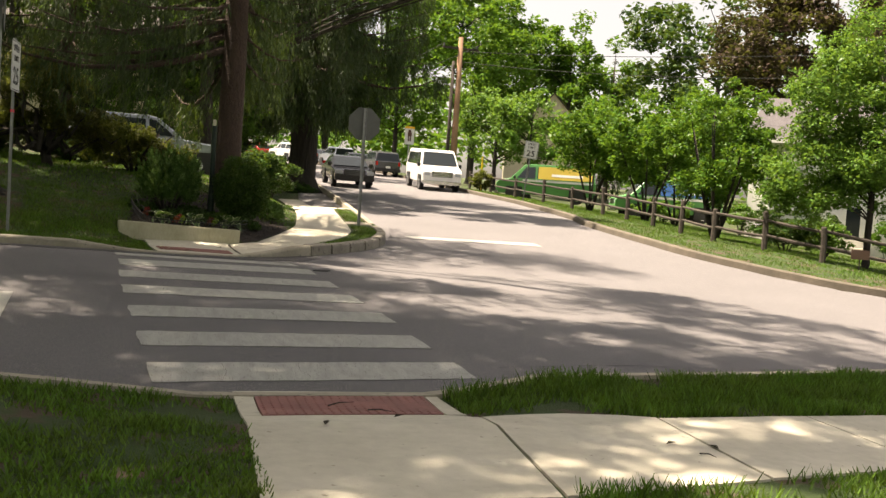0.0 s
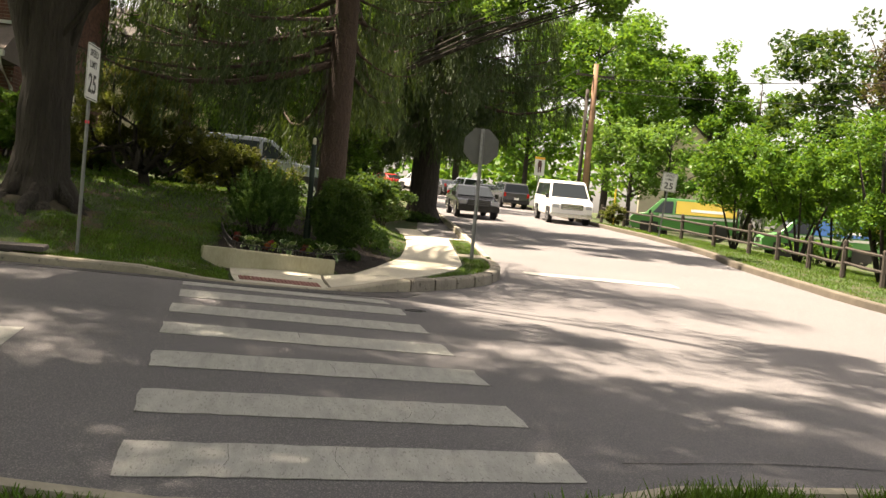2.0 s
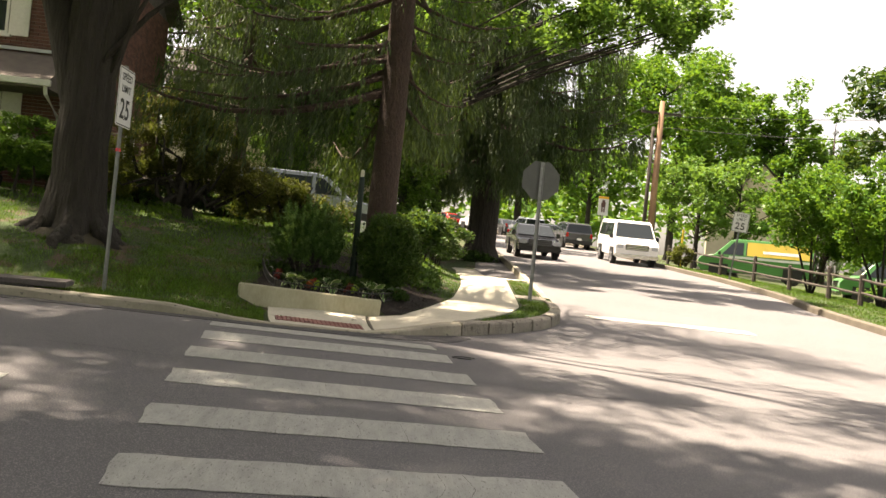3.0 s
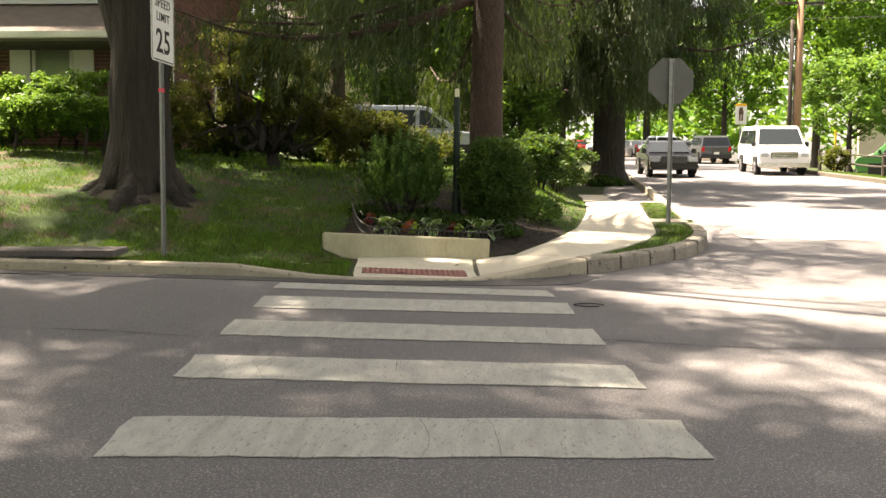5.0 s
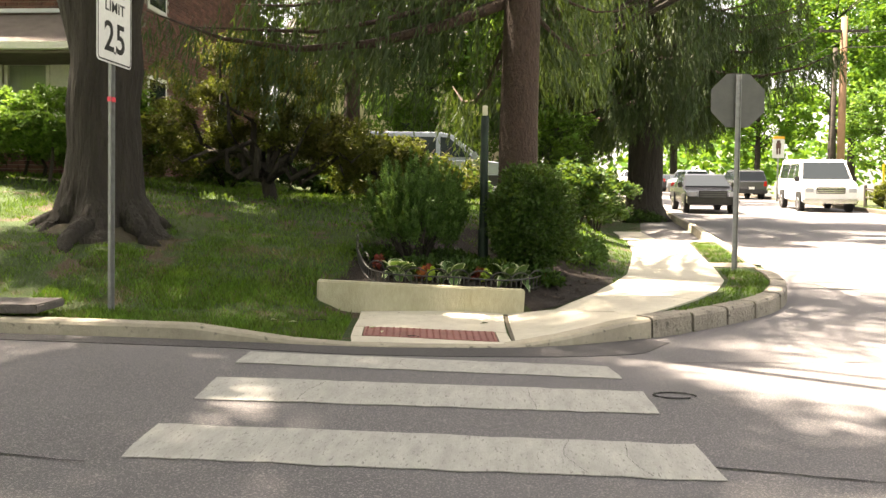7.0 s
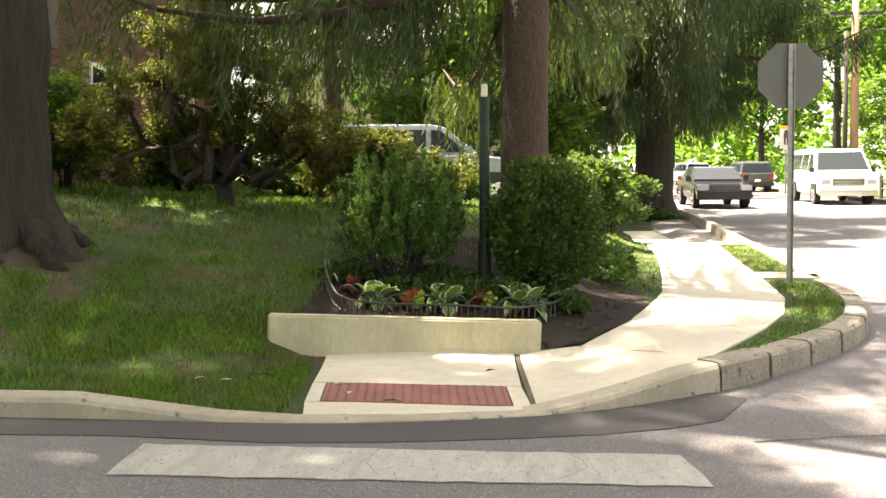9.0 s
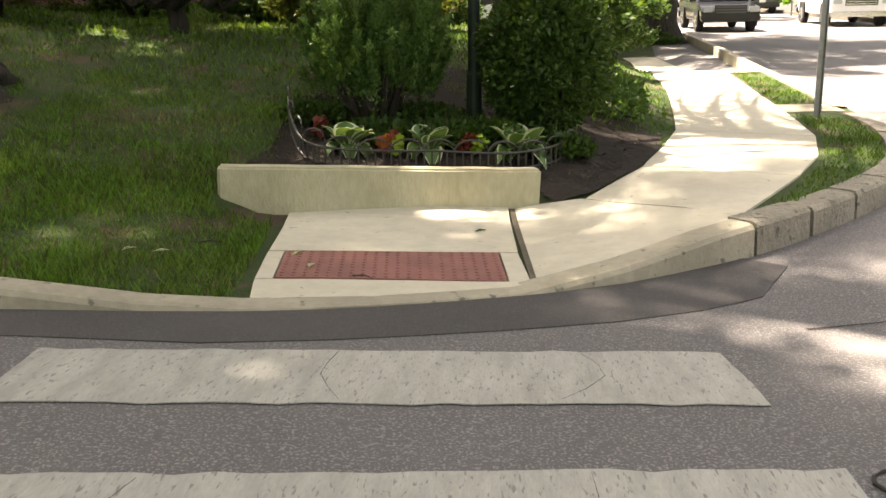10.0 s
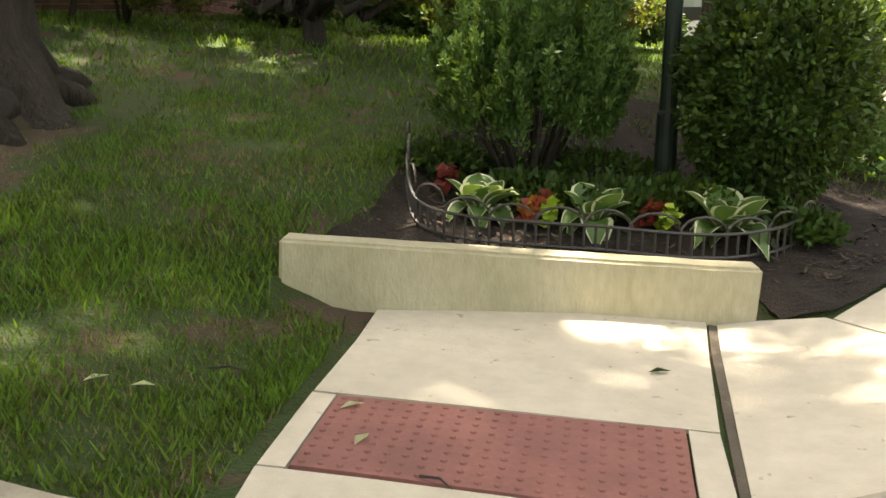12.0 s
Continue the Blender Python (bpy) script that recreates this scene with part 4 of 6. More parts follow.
def round_shrub(x, y, rx, ry, rz, mid, knots, per, leaf, mat, seed, label, category="shrub", name="shrub"):
    """A dense rounded shrub: leaf rosettes all over a lumpy dome, with twiggy dark inside."""
    t = thing(name, x, y, far_lot_z(x, y), label, category)
    rng = np.random.default_rng(seed)
    ps, axs = [], []
    for i in range(knots):
        d = rng.normal(size=3)
        d /= np.linalg.norm(d)
        lump = 1 + 0.16 * noise.noise((d[0] * 2.4, d[1] * 2.4, d[2] * 2.4 + seed))
        r = lump * (rng.uniform(0.86, 1.05) if i % 4 else rng.uniform(0.45, 0.86))
        c = d * np.array([rx, ry, rz]) * r + np.array([0, 0, mid])
        if c[2] < 0.03:
            continue
        ax = d * 0.8 + np.array([0, 0, 0.25]) + rng.normal(size=(per, 3)) * 0.75
        ax /= np.linalg.norm(ax, axis=1)[:, None]
        ps.append(c + rng.normal(size=(per, 3)) * 0.022)
        axs.append(ax)
    for i in range(9):
        a = i * 0.7
        bm = bmesh.new()
        e = Vector((math.cos(a) * rx * 0.7, math.sin(a) * ry * 0.7, mid + rz * 0.4 * math.sin(i * 2.1)))
        tube(bm, [(e.x * 0.08, e.y * 0.08, -0.1), e * 0.5, e], [0.02, 0.014, 0.004], 5)
        part("stem", bm, BARK, t, smooth=True)
    p, ax = np.concatenate(ps), np.concatenate(axs)
    foliage("foliage", leaf_rows(p, ax, leaf, 2.1, rng), len(p), mat, t)
    return t


feather_shrub(0.07, 18.15, 0.58, 0.58, 0.74, 300, 150, 11, "feathery upright evergreen shrub with pale shoots in the bed")
round_shrub(1.43, 18.2, 0.49, 0.50, 0.60, 0.66, 3000, 12, 0.045, SHRUB_B, 12, "rounded dense dark green shrub beside the pavement")
round_shrub(2.15, 19.7, 0.30, 0.75, 0.24, 0.06, 500, 8, 0.06, SHRUB_A, 13, "low leafy green shrub edging the pavement")
for gx, gy, gr, seed in ((0.15, 17.85, 0.42, 14), (0.62, 17.80, 0.40, 15), (1.0, 17.95, 0.38, 16), (0.4, 18.35, 0.5, 18), (-0.42, 18.05, 0.3, 19), (1.55, 17.78, 0.22, 20)):
    round_shrub(gx, gy, gr, gr * 0.7, 0.13, 0.02, 420, 7, 0.055, SHRUB_B, seed, "low dark glossy ground cover under the shrubs", "ground cover", "ground_cover")

HOSTA_G = material("hosta_green", (0.07, 0.15, 0.035), 0.4, tint=(0.10, 0.19, 0.05), scale=6, translucent=0.25)
HOSTA_W = material("hosta_margin", (0.62, 0.66, 0.45), 0.45, tint=(0.55, 0.60, 0.38), scale=6, translucent=0.25)


def hosta(x, y, size, n, seed):
    t = thing("hosta", x, y, far_lot_z(x, y), "variegated hosta with white-edged green leaves", "hosta", "hostas in the bed")
    rnd = random.Random(seed)
    for i in range(n):
        a = 2.4 * i + rnd.uniform(-0.3, 0.3)
        up = rnd.uniform(0.15, 1.2) if i < n * 0.7 else 1.4
        L = size * rnd.uniform(0.75, 1.15)
        W = L * 0.36
        d = Vector((math.cos(a), math.sin(a), 0))
        s = Vector((-math.sin(a), math.cos(a), 0))
        rows, bm = [], bmesh.new()
        for j in range(9):
            u = j / 8
            w = W * (math.sin(math.pi * min(1, 0.06 + u) ** 0.8) ** 0.8 if u < 1 else 0.02)
            c = d * (L * (0.18 + 0.75 * u) * (0.5 + 0.5 / up if up > 1 else 1)) + Vector((0, 0, 0.05 + L * (up * u * 0.75 - 0.75 * u * u * (1.3 if up < 1 else 0.5))))
            rows.append([bm.verts.new(c + s * w * q + Vector((0, 0, abs(q) * w * 0.35))) for q in (-1, -0.80, 0, 0.80, 1)])
        for p, q in zip(rows, rows[1:]):
            for k in range(4):
                bm.faces.new((p[k], p[k + 1], q[k + 1], q[k])).material_index = 1 if k in (0, 3) else 0
        ob = part("leaf", bm, HOSTA_G, t, smooth=True)
        ob.data.materials.append(HOSTA_W)
    return t


hosta(-0.06, 17.5, 0.235, 20, 1)
hosta(0.55, 17.5, 0.225, 19, 2)
hosta(1.22, 17.62, 0.265, 20, 3)
CALADIUM = material("red_leaf", (0.20, 0.025, 0.02), 0.45, tint=(0.18, 0.015, 0.02), scale=9, translucent=0.3)
LIME = material("lime_leaf", (0.25, 0.38, 0.03), 0.45, tint=(0.2, 0.32, 0.03), scale=9, translucent=0.3)
for x, y, m, lab in ((0.25, 17.5, CALADIUM, "small red coleus plant in the bed"), (0.30, 17.42, LIME, "small lime green plant in the bed"), (0.83, 17.52, CALADIUM, "small red coleus plant in the bed"),
                     (0.9, 17.5, LIME, "small lime green plant in the bed"), (1.5, 17.72, CALADIUM, "small red coleus plant in the bed"), (-0.32, 17.7, CALADIUM, "small red coleus plant in the bed"), (0.22, 17.40, CALADIUM, "small red coleus plant in the bed")):
    t = thing("bedding_plant", x, y, far_lot_z(x, y), lab, "bedding plant", "bedding plants")
    leaves("foliage", [(0, 0, 0.09), (0.03, 0.02, 0.14)], [0.07, 0.06], 46, 0.07, m, t, int(x * 100) + 60, aspect=1.4)

# edging fence round the bed
edging = thing("edging_fence", 0, 0, 0, "low black metal hoop edging round the planting bed", "edging fence")
line = spline([(-0.60, 17.95), (-0.48, 17.55), (-0.26, 17.21), (0.3, 17.19), (0.75, 17.25), (1.15, 17.36), (1.45, 17.53), (1.66, 17.88)], 0.055)
FENCE = material("edging_metal", (0.032, 0.032, 0.034), 0.45, tint=(0.05, 0.045, 0.042), scale=20)
for h in (0.045, 0.16):
    bm = bmesh.new()
    tube(bm, [(x, y, far_lot_z(x, y) + h) for x, y in line], [0.009] * len(line), 5)
    part("rail", bm, FENCE, edging)
for i, (x, y) in enumerate(line):
    bm = bmesh.new()
    tube(bm, [(0, 0, -0.05), (0, 0, 0.16)], [0.0075, 0.0075], 5)
    o = part("picket", bm, FENCE, edging)
    o.location = (x, y, far_lot_z(x, y))
for i in range(0, len(line) - 4, 4):
    bm = bmesh.new()
    a, b = Vector((*line[i], 0)), Vector((*line[i + 4], 0))
    pts = [a.lerp(b, 0.5 - 0.5 * math.cos(q)) + Vector((0, 0, far_lot_z(*line[i]) + 0.16 + 0.08 * math.sin(q))) for q in (math.pi * k / 8 for k in range(9))]
    tube(bm, pts, [0.007] * 9, 5)
    part("hoop", bm, FENCE, edging)

# dark green post in the bed
post = thing("lamp_post", 0.86, 18.25, far_lot_z(0.86, 18.25), "dark green fluted metal lamp post in the bed", "lamp post")
bm = bmesh.new()
tube(bm, [(0, 0, -0.1), (0, 0, 0.10), (0, 0, 0.12), (0, 0, 0.45), (0, 0, 0.48), (0, 0, 1.80)], [0.085, 0.085, 0.065, 0.06, 0.05, 0.046], 14)
part("shaft", bm, GREEN_METAL, post, smooth=False)
part("collar", boxed(-0.06, 0.06, -0.06, 0.06, 0.44, 0.47, 0.01), GREEN_METAL, post)
part("cap", boxed(-0.03, 0.03, -0.03, 0.03, 1.80, 1.92, 0.008), material("pale_cap", (0.55, 0.53, 0.42), 0.6), post, "pale cream cap")


# ---- trees ----
def spruce(x, y, z, trunk_r, height, low, radius, seed, label, strands=1.0, step=0.42, needle=0.15, open_to=0.0, bark=None, flare=1.35, boughs=()):
    """A Norway spruce: sweeping branches with hanging curtains of twigs."""
    t = thing("spruce_tree", x, y, z, label, "spruce tree", "spruces on the corner lot")
    rnd = random.Random(seed)
    rng = np.random.default_rng(seed)
    bm = bmesh.new()
    hs = [-0.3, 0, 0.2, 0.6, 1.5, 3, 6, 10, height]
    rs = [flare * 1.1, flare, 1 + (flare - 1) * 0.45, 1.04, 1.0, 0.95, 0.8, 0.55, 0.05]
    tube(bm, [(0.02 * rnd.uniform(-1, 1), 0.02 * rnd.uniform(-1, 1), h) for h in hs], [trunk_r * r for r in rs], 16)
    part("trunk", bm, bark or SPRUCE_BARK, t, smooth=True)
    quads = []
    h = low
    turn = rnd.uniform(0, 6)
    for azimuth, rise, L, hang in boughs:
        # long low boughs with curtains of hanging twigs
        d = Vector((math.cos(radians(azimuth)), math.sin(radians(azimuth)), 0))
        pts = [Vector((0, 0, rise)) + d * (L * u) + Vector((0, 0, -0.20 * L * math.sin(u * 2.0) + 0.03 * L * u + 0.05 * rnd.uniform(-1, 1))) for u in (0, 0.2, 0.4, 0.6, 0.8, 1.0)]
        bm = bmesh.new()
        tube(bm, pts, [0.055, 0.045, 0.036, 0.028, 0.02, 0.008], 6)
        part("branch", bm, SPRUCE_BARK, t, smooth=True)
        for k in range(int(L * 38)):
            u = rng.uniform(0.12, 1.0)
            c = pts[int(u * 4.999)].lerp(pts[min(5, int(u * 4.999) + 1)], u * 5 % 1) + Vector((-d.y, d.x, 0)) * rng.normal() * 0.20 + Vector((0, 0, 0.04))
            clump_len = max(0.12, 0.5 + 0.6 * math.sin(u * 19 + azimuth))
            ln = hang * rng.uniform(0.15, 1.0) * clump_len * (1.1 - 0.55 * u)
            for j in range(max(3, int(ln / 0.055))):
                quads.append((c.x + rng.normal() * 0.022, c.y + rng.normal() * 0.022, c.z - 0.055 * j, d.x, d.y))
    while h < height - 0.5:
        f = (h - low) / (height - low)
        for i in range(5):
            turn += 2 * math.pi / 5 + rnd.uniform(-0.35, 0.35)
            L = radius * (1 - f) ** 0.75 * rnd.uniform(0.7, 1.1)
            d = Vector((math.cos(turn), math.sin(turn), 0))
            if h < open_to + 5 and d.x > 0.4:
                L *= 0.55
            if L < 0.4 or (h < open_to and d.y < -0.55):
                continue
            dip = L * rnd.uniform(0.14, 0.32)
            pts = [Vector((0, 0, h)) + d * (L * u) + Vector((0, 0, -dip * math.sin(u * 2.2) * 1.1 + 0.10 * L * u * u)) for u in (0, 0.2, 0.4, 0.6, 0.8, 1.0)]
            bm = bmesh.new()
            r = max(0.012, 0.018 * L)
            tube(bm, pts, [r, r * 0.85, r * 0.7, r * 0.5, r * 0.32, r * 0.1], 5)
            part("branch", bm, SPRUCE_BARK, t, smooth=True)
            n = int(L / 0.10 * strands)
            for k in range(n):
                u = rng.uniform(0.22, 1.0)
                a, b = pts[int(u * 4.999)], pts[min(5, int(u * 4.999) + 1)]
                c = a.lerp(b, u * 5 % 1)
                side = Vector((-d.y, d.x, 0)) * rng.normal() * (0.12 + 0.34 * (1 - u)) * min(1.0, L / 2)
                c = c + side
                ln = rng.uniform(0.2, 1.0) ** 1.3 * (0.4 + 0.9 * min(1, L / 3.5)) * (1.15 - 0.4 * u)
                m = max(3, int(ln / 0.06))
                for j in range(m):
                    quads.append((c.x + rng.normal() * 0.022, c.y + rng.normal() * 0.022, c.z - ln * j / m, d.x, d.y))
        h += step * rnd.uniform(0.8, 1.2) * (1 + f)
    q = np.array(quads)
    n = len(q)
    ax = np.c_[q[:, 3] * 0.2 + rng.normal(size=n) * 0.30, q[:, 4] * 0.2 + rng.normal(size=n) * 0.30, -np.ones(n)]
    ax /= np.linalg.norm(ax, axis=1)[:, None]
    sd = np.cross(ax, rng.normal(size=(n, 3)))
    sd /= np.linalg.norm(sd, axis=1)[:, None] + 1e-9
    s = needle * rng.uniform(0.7, 1.3, n)[:, None]
    p = q[:, :3]
    v = np.empty((n, 4, 3))
    v[:, 0], v[:, 2] = p, p + ax * s
    v[:, 1], v[:, 3] = p + ax * s * 0.4 + sd * s * 0.075, p + ax * s * 0.4 - sd * s * 0.075
    foliage("needles", v.reshape(-1, 3), n, NEEDLE, t)
    return t


FL = far_lot_z
# the big shade tree by the kerb
# Crown lobes lie above the view, placed for the shadows they cast.
shade = tree(-3.55, 17.75, FL(-3.55, 17.6) - 0.08, 0.40, 4.3, [(-3.0, -1.9, 11.5, 4.3, 5.2, 3.0), (-3.6, -4.6, 11.2, 4.2, 4.2, 2.4), (-1.6, -6.3, 11.0, 3.8, 4.6, 2.4), (-1.8, -8.6, 10.6, 3.4, 3.0, 1.8), (-1.8, 1.2, 12.0, 3.6, 2.8, 2.6), (-0.7, -2.6, 10.5, 2.4, 2.6, 1.6), (-3.0, 4.4, 11.5, 3.2, 2.4, 1.9), (4.6, -5.4, 11.0, 3.8, 4.2, 1.6)], 118000, 0.165, LEAF,
             "big shade tree with dark furrowed bark and flared roots", 21, clump=0.74, per=78, flare=1.9)
for pts, rr in (([(0.02, 0, 1.7), (-0.12, 0.02, 2.4), (-0.38, 0.04, 3.2), (-0.8, 0.1, 4.4), (-1.5, 0.1, 6.2), (-2.4, -0.3, 8.6)], (0.30, 0.33, 0.30, 0.25, 0.18, 0.06)),
                ([(0.0, 0, 2.0), (0.12, 0.0, 2.8), (0.34, 0.05, 3.6), (0.6, 0.1, 5.0), (0.9, 0.0, 8.0)], (0.30, 0.32, 0.27, 0.2, 0.06)),
                ([(0.28, -0.1, 2.55), (0.52, -0.2, 3.0), (0.72, -0.25, 3.6), (1.2, -0.3, 4.6)], (0.05, 0.04, 0.035, 0.012))):
    bm = bmesh.new()
    tube(bm, pts, rr, 18)
    for v in bm.verts:
        a = math.atan2(v.co.y, v.co.x)
        v.co += Vector((math.cos(a), math.sin(a), 0)) * 0.02 * noise.noise((v.co.x * 6, v.co.y * 6, v.co.z * 1.5))
    part("limb", bm, BARK, shade, smooth=True)
root_rnd = random.Random(4)
for i in range(9):
    a = i * 0.7 + root_rnd.uniform(-0.15, 0.15)
    L = root_rnd.uniform(0.75, 1.25)
    zs = [FL(-3.55 + math.cos(a) * q * L, 17.75 + math.sin(a) * q * L) - FL(-3.55, 17.6) + 0.08 for q in (0.5, 0.75, 1.0)]
    bm = bmesh.new()
    tube(bm, [(math.cos(a) * 0.30, math.sin(a) * 0.30, 0.62), (math.cos(a + 0.05) * 0.45, math.sin(a + 0.05) * 0.45, 0.28), (math.cos(a) * L * 0.55, math.sin(a) * L * 0.55, zs[0] + 0.10),
              (math.cos(a - 0.08) * L * 0.8, math.sin(a - 0.08) * L * 0.8, zs[1] + 0.03), (math.cos(a) * L, math.sin(a) * L, zs[2] - 0.08)], [0.10, 0.13, 0.13, 0.09, 0.05], 10)
    part("root", bm, BARK, shade, smooth=True)
# Stays out of view; its crown is spread to dapple pavement and stripes.
tree(-6.8, 3.6, NZ(-6.8, 3.6), 0.35, 4.5, [(2.2, 2.6, 9.5, 4.6, 4.2, 2.2), (5.8, 3.2, 9.3, 3.6, 3.4, 1.8), (9.0, 3.2, 9.5, 3.0, 2.8, 1.6), (3.2, 5.4, 10.0, 3.0, 2.8, 1.7), (-1, 0, 10.5, 3.6, 4, 3), (1.5, 0.5, 9.6, 3.6, 3.4, 2.0), (7.6, 6.0, 10.0, 3.4, 2.6, 1.5)], 72000, 0.16, LEAF, "unseen leafy street tree shading the near pavement", 22, clump=0.62, per=52)
# Added behind the viewpoint to block sky and sun from the near lawn.
tree(-6.5, -3.0, NZ(-6.5, -3.0), 0.3, 4.5, [(0, 0, 9.5, 4.6, 4.4, 3.2), (2.8, 1.0, 9.0, 3.4, 3.2, 2.0), (-3, 2, 9, 3, 3, 2)], 42000, 0.20, LEAF, "unseen leafy tree added to shade the near lawn", 23, clump=0.8, per=48)
# Added left of the view so that its shadow covers the side street.
tree(-13.5, 14.6, FL(-13.5, 14.6), 0.34, 4.5, [(0.6, -2.0, 11.0, 5.2, 4.6, 2.8), (3.6, -4.0, 10.6, 3.8, 3.8, 2.0), (-3, -3, 10.5, 3.6, 3.6, 2.4)], 62000, 0.18, LEAF, "unseen leafy tree added to shade the side street", 24, clump=0.85, per=70)
low_leaves = thing("tree_branch", -3.0, 17.3, FL(-3.0, 17.3) + 3.4, "low leafy branch hanging from the shade tree", "branch")
bm = bmesh.new()
tube(bm, [(-0.3, 0.2, -0.6), (0.3, 0.3, 0.2), (0.9, 0.6, 0.9), (2.0, 1.0, 1.25)], [0.05, 0.045, 0.035, 0.01], 6)
part("limb", bm, BARK, low_leaves, smooth=True)
cs, rad = clumps([(1.3, 0.9, 1.2, 1.6, 1.0, 0.6), (-1.4, -0.2, 1.0, 0.9, 0.7, 0.55), (-2.1, -0.4, 0.5, 0.5, 0.4, 0.4)], 26, 0.28, 3)
leaves("foliage", cs, rad, 5200, 0.12, LEAF_LIGHT, low_leaves, 3)
spruce(1.27, 19.9, FL(1.27, 19.9) - 0.05, 0.26, 19, 3.3, 4.6, 31, "tall spruce with reddish trunk and drooping dark branches", 2.8, open_to=5.6,
       boughs=((182, 3.6, 4.6, 1.7), (172, 4.0, 4.2, 1.9), (196, 3.9, 3.6, 1.6), (214, 4.2, 2.6, 1.5), (150, 3.7, 3.4, 1.9), (70, 3.6, 2.4, 1.6), (120, 4.4, 3.0, 1.8)))
spruce(5.15, 36.0, FL(5.1, 36) - 0.05, 0.54, 22, 3.9, 5.9, 32, "old spruce with thick grey trunk and hanging boughs", 4.6, step=0.5, needle=0.20, bark=BARK, flare=1.75,
       boughs=((180, 5.0, 5.4, 2.8), (200, 5.6, 5.0, 2.8), (225, 5.4, 3.6, 2.4), (160, 5.2, 5.0, 3.0), (0, 6.6, 4.6, 2.9), (-20, 6.4, 4.2, 2.6), (-50, 6.0, 3.4, 2.4), (-90, 5.6, 2.8, 2.0), (30, 6.2, 4.0, 2.6), (255, 5.2, 3.0, 2.2)))
shrub("ground_cover", 4.9, 35.3, FL(4.9, 35.3), 1.0, 0.5, 0.35, 2500, 0.09, SHRUB_A, "low leafy plants round a tree foot", 17, 0.15, 40, 2, "ground cover", lift=0.0)
spruce(-3.1, 31.0, FL(-3.1, 31.0), 0.22, 17, 4.0, 4.0, 33, "spruce in the lawn with dark drooping boughs", 2.0, step=0.55, needle=0.2)

# Japanese maple with twisting limbs
jm = thing("japanese_maple", -2.4, 20.7, FL(-2.4, 20.7) - 0.05, "dome-shaped Japanese maple with twisting dark limbs", "japanese maple")
rnd = random.Random(8)
bm = bmesh.new()
tube(bm, [(0, 0, -0.2), (0.0, 0, 0.12), (-0.06, 0.02, 0.4), (-0.04, 0, 0.62)], [0.15, 0.11, 0.095, 0.08], 10)
part("trunk", bm, BARK, jm, smooth=True)
for ex, ey, ez in ((-1.7, 0.1, 1.0), (-1.5, -0.5, 1.5), (-1.2, 0.4, 1.9), (-0.7, -0.4, 2.1), (-0.2, 0.3, 2.2), (0.4, -0.2, 1.8), (0.9, 0.3, 1.3), (1.5, -0.2, 0.8), (-1.1, -0.7, 0.75), (0.7, -0.6, 0.95), (-0.5, -0.8, 1.4), (1.2, 0.1, 0.55)):
    # limbs wind sideways before they climb
    pts = [Vector((-0.03, 0, rnd.uniform(0.25, 0.6)))]
    for u in (0.15, 0.3, 0.45, 0.6, 0.75, 0.9, 1.0):
        wind = 0.17 * math.sin(u * 11 + ex * 5)
        pts.append(Vector((ex * u + wind * 0.5, ey * u + 0.12 * math.cos(u * 9 + ez), 0.42 + (ez - 0.42) * u ** 1.3 + wind)))
    bm = bmesh.new()
    tube(bm, pts, [0.065, 0.06, 0.052, 0.045, 0.036, 0.028, 0.018, 0.007], 7)
    part("limb", bm, BARK, jm, smooth=True)
cs, rad = clumps([(-0.65, 0.0, 1.85, 1.15, 1.0, 0.50), (0.1, -0.1, 1.55, 1.0, 0.9, 0.40), (-1.15, -0.1, 1.15, 0.75, 0.8, 0.50), (0.55, 0, 1.05, 0.85, 0.7, 0.30), (1.15, -0.1, 0.75, 0.75, 0.6, 0.28), (-0.4, 0.1, 2.2, 0.7, 0.6, 0.22), (-1.7, 0.2, 0.8, 0.8, 0.7, 0.45), (-0.5, 0.5, 0.9, 0.9, 0.5, 0.35)], 34, 0.20, 4)
leaves("foliage", cs, rad, 54000, 0.062, LEAF_MAPLE, jm, 4, aspect=2.8, droop=0.6)
jm2 = thing("japanese_maple", -0.75, 22.6, FL(-0.75, 22.6), "low spreading dark red-green weeping maple", "japanese maple")
for i in range(7):
    a = i * 0.9
    bm = bmesh.new()
    tube(bm, [(0, 0, -0.1), (0.4 * math.cos(a), 0.3 * math.sin(a), 0.45), (0.9 * math.cos(a), 0.8 * math.sin(a), 0.95)], [0.05, 0.035, 0.01], 6)
    part("limb", bm, BARK, jm2, smooth=True)
cs, rad = clumps([(0, 0, 0.55, 1.4, 1.0, 0.4), (-0.3, 0, 0.8, 0.8, 0.7, 0.3)], 60, 0.22, 9)
leaves("foliage", cs, rad, 14000, 0.10, LEAF_MAPLE, jm2, 9, aspect=2.6, droop=0.6)


for i, (x, y, r, h) in enumerate(((-4.0, 23.6, 1.0, 0.8), (-2.3, 24.0, 1.1, 0.55), (2.3, 23.8, 0.8, 1.0), (2.8, 25.6, 0.9, 1.2), (-0.1, 23.6, 0.9, 0.45))):
    shrub("shrub", x, y, FL(x, y), r, r * 0.7, h, 4200, 0.10, LEAF_DARK, "dark low shrub among trees on the lawn", 70 + i, 0.22, 50)


for i, (x, y, r, h) in enumerate(((-2.0, 33.2, 1.4, 3.0), (0.3, 33.0, 1.5, 3.4), (2.3, 32.4, 1.2, 3.0), (-0.9, 34.6, 1.6, 4.4))):
    shrub("shrub", x, y, FL(x, y), r, r * 0.8, h, 7000, 0.13, LEAF_LIGHT, "tall sunlit leafy shrub behind a driveway", 80 + i, 0.34, 60)


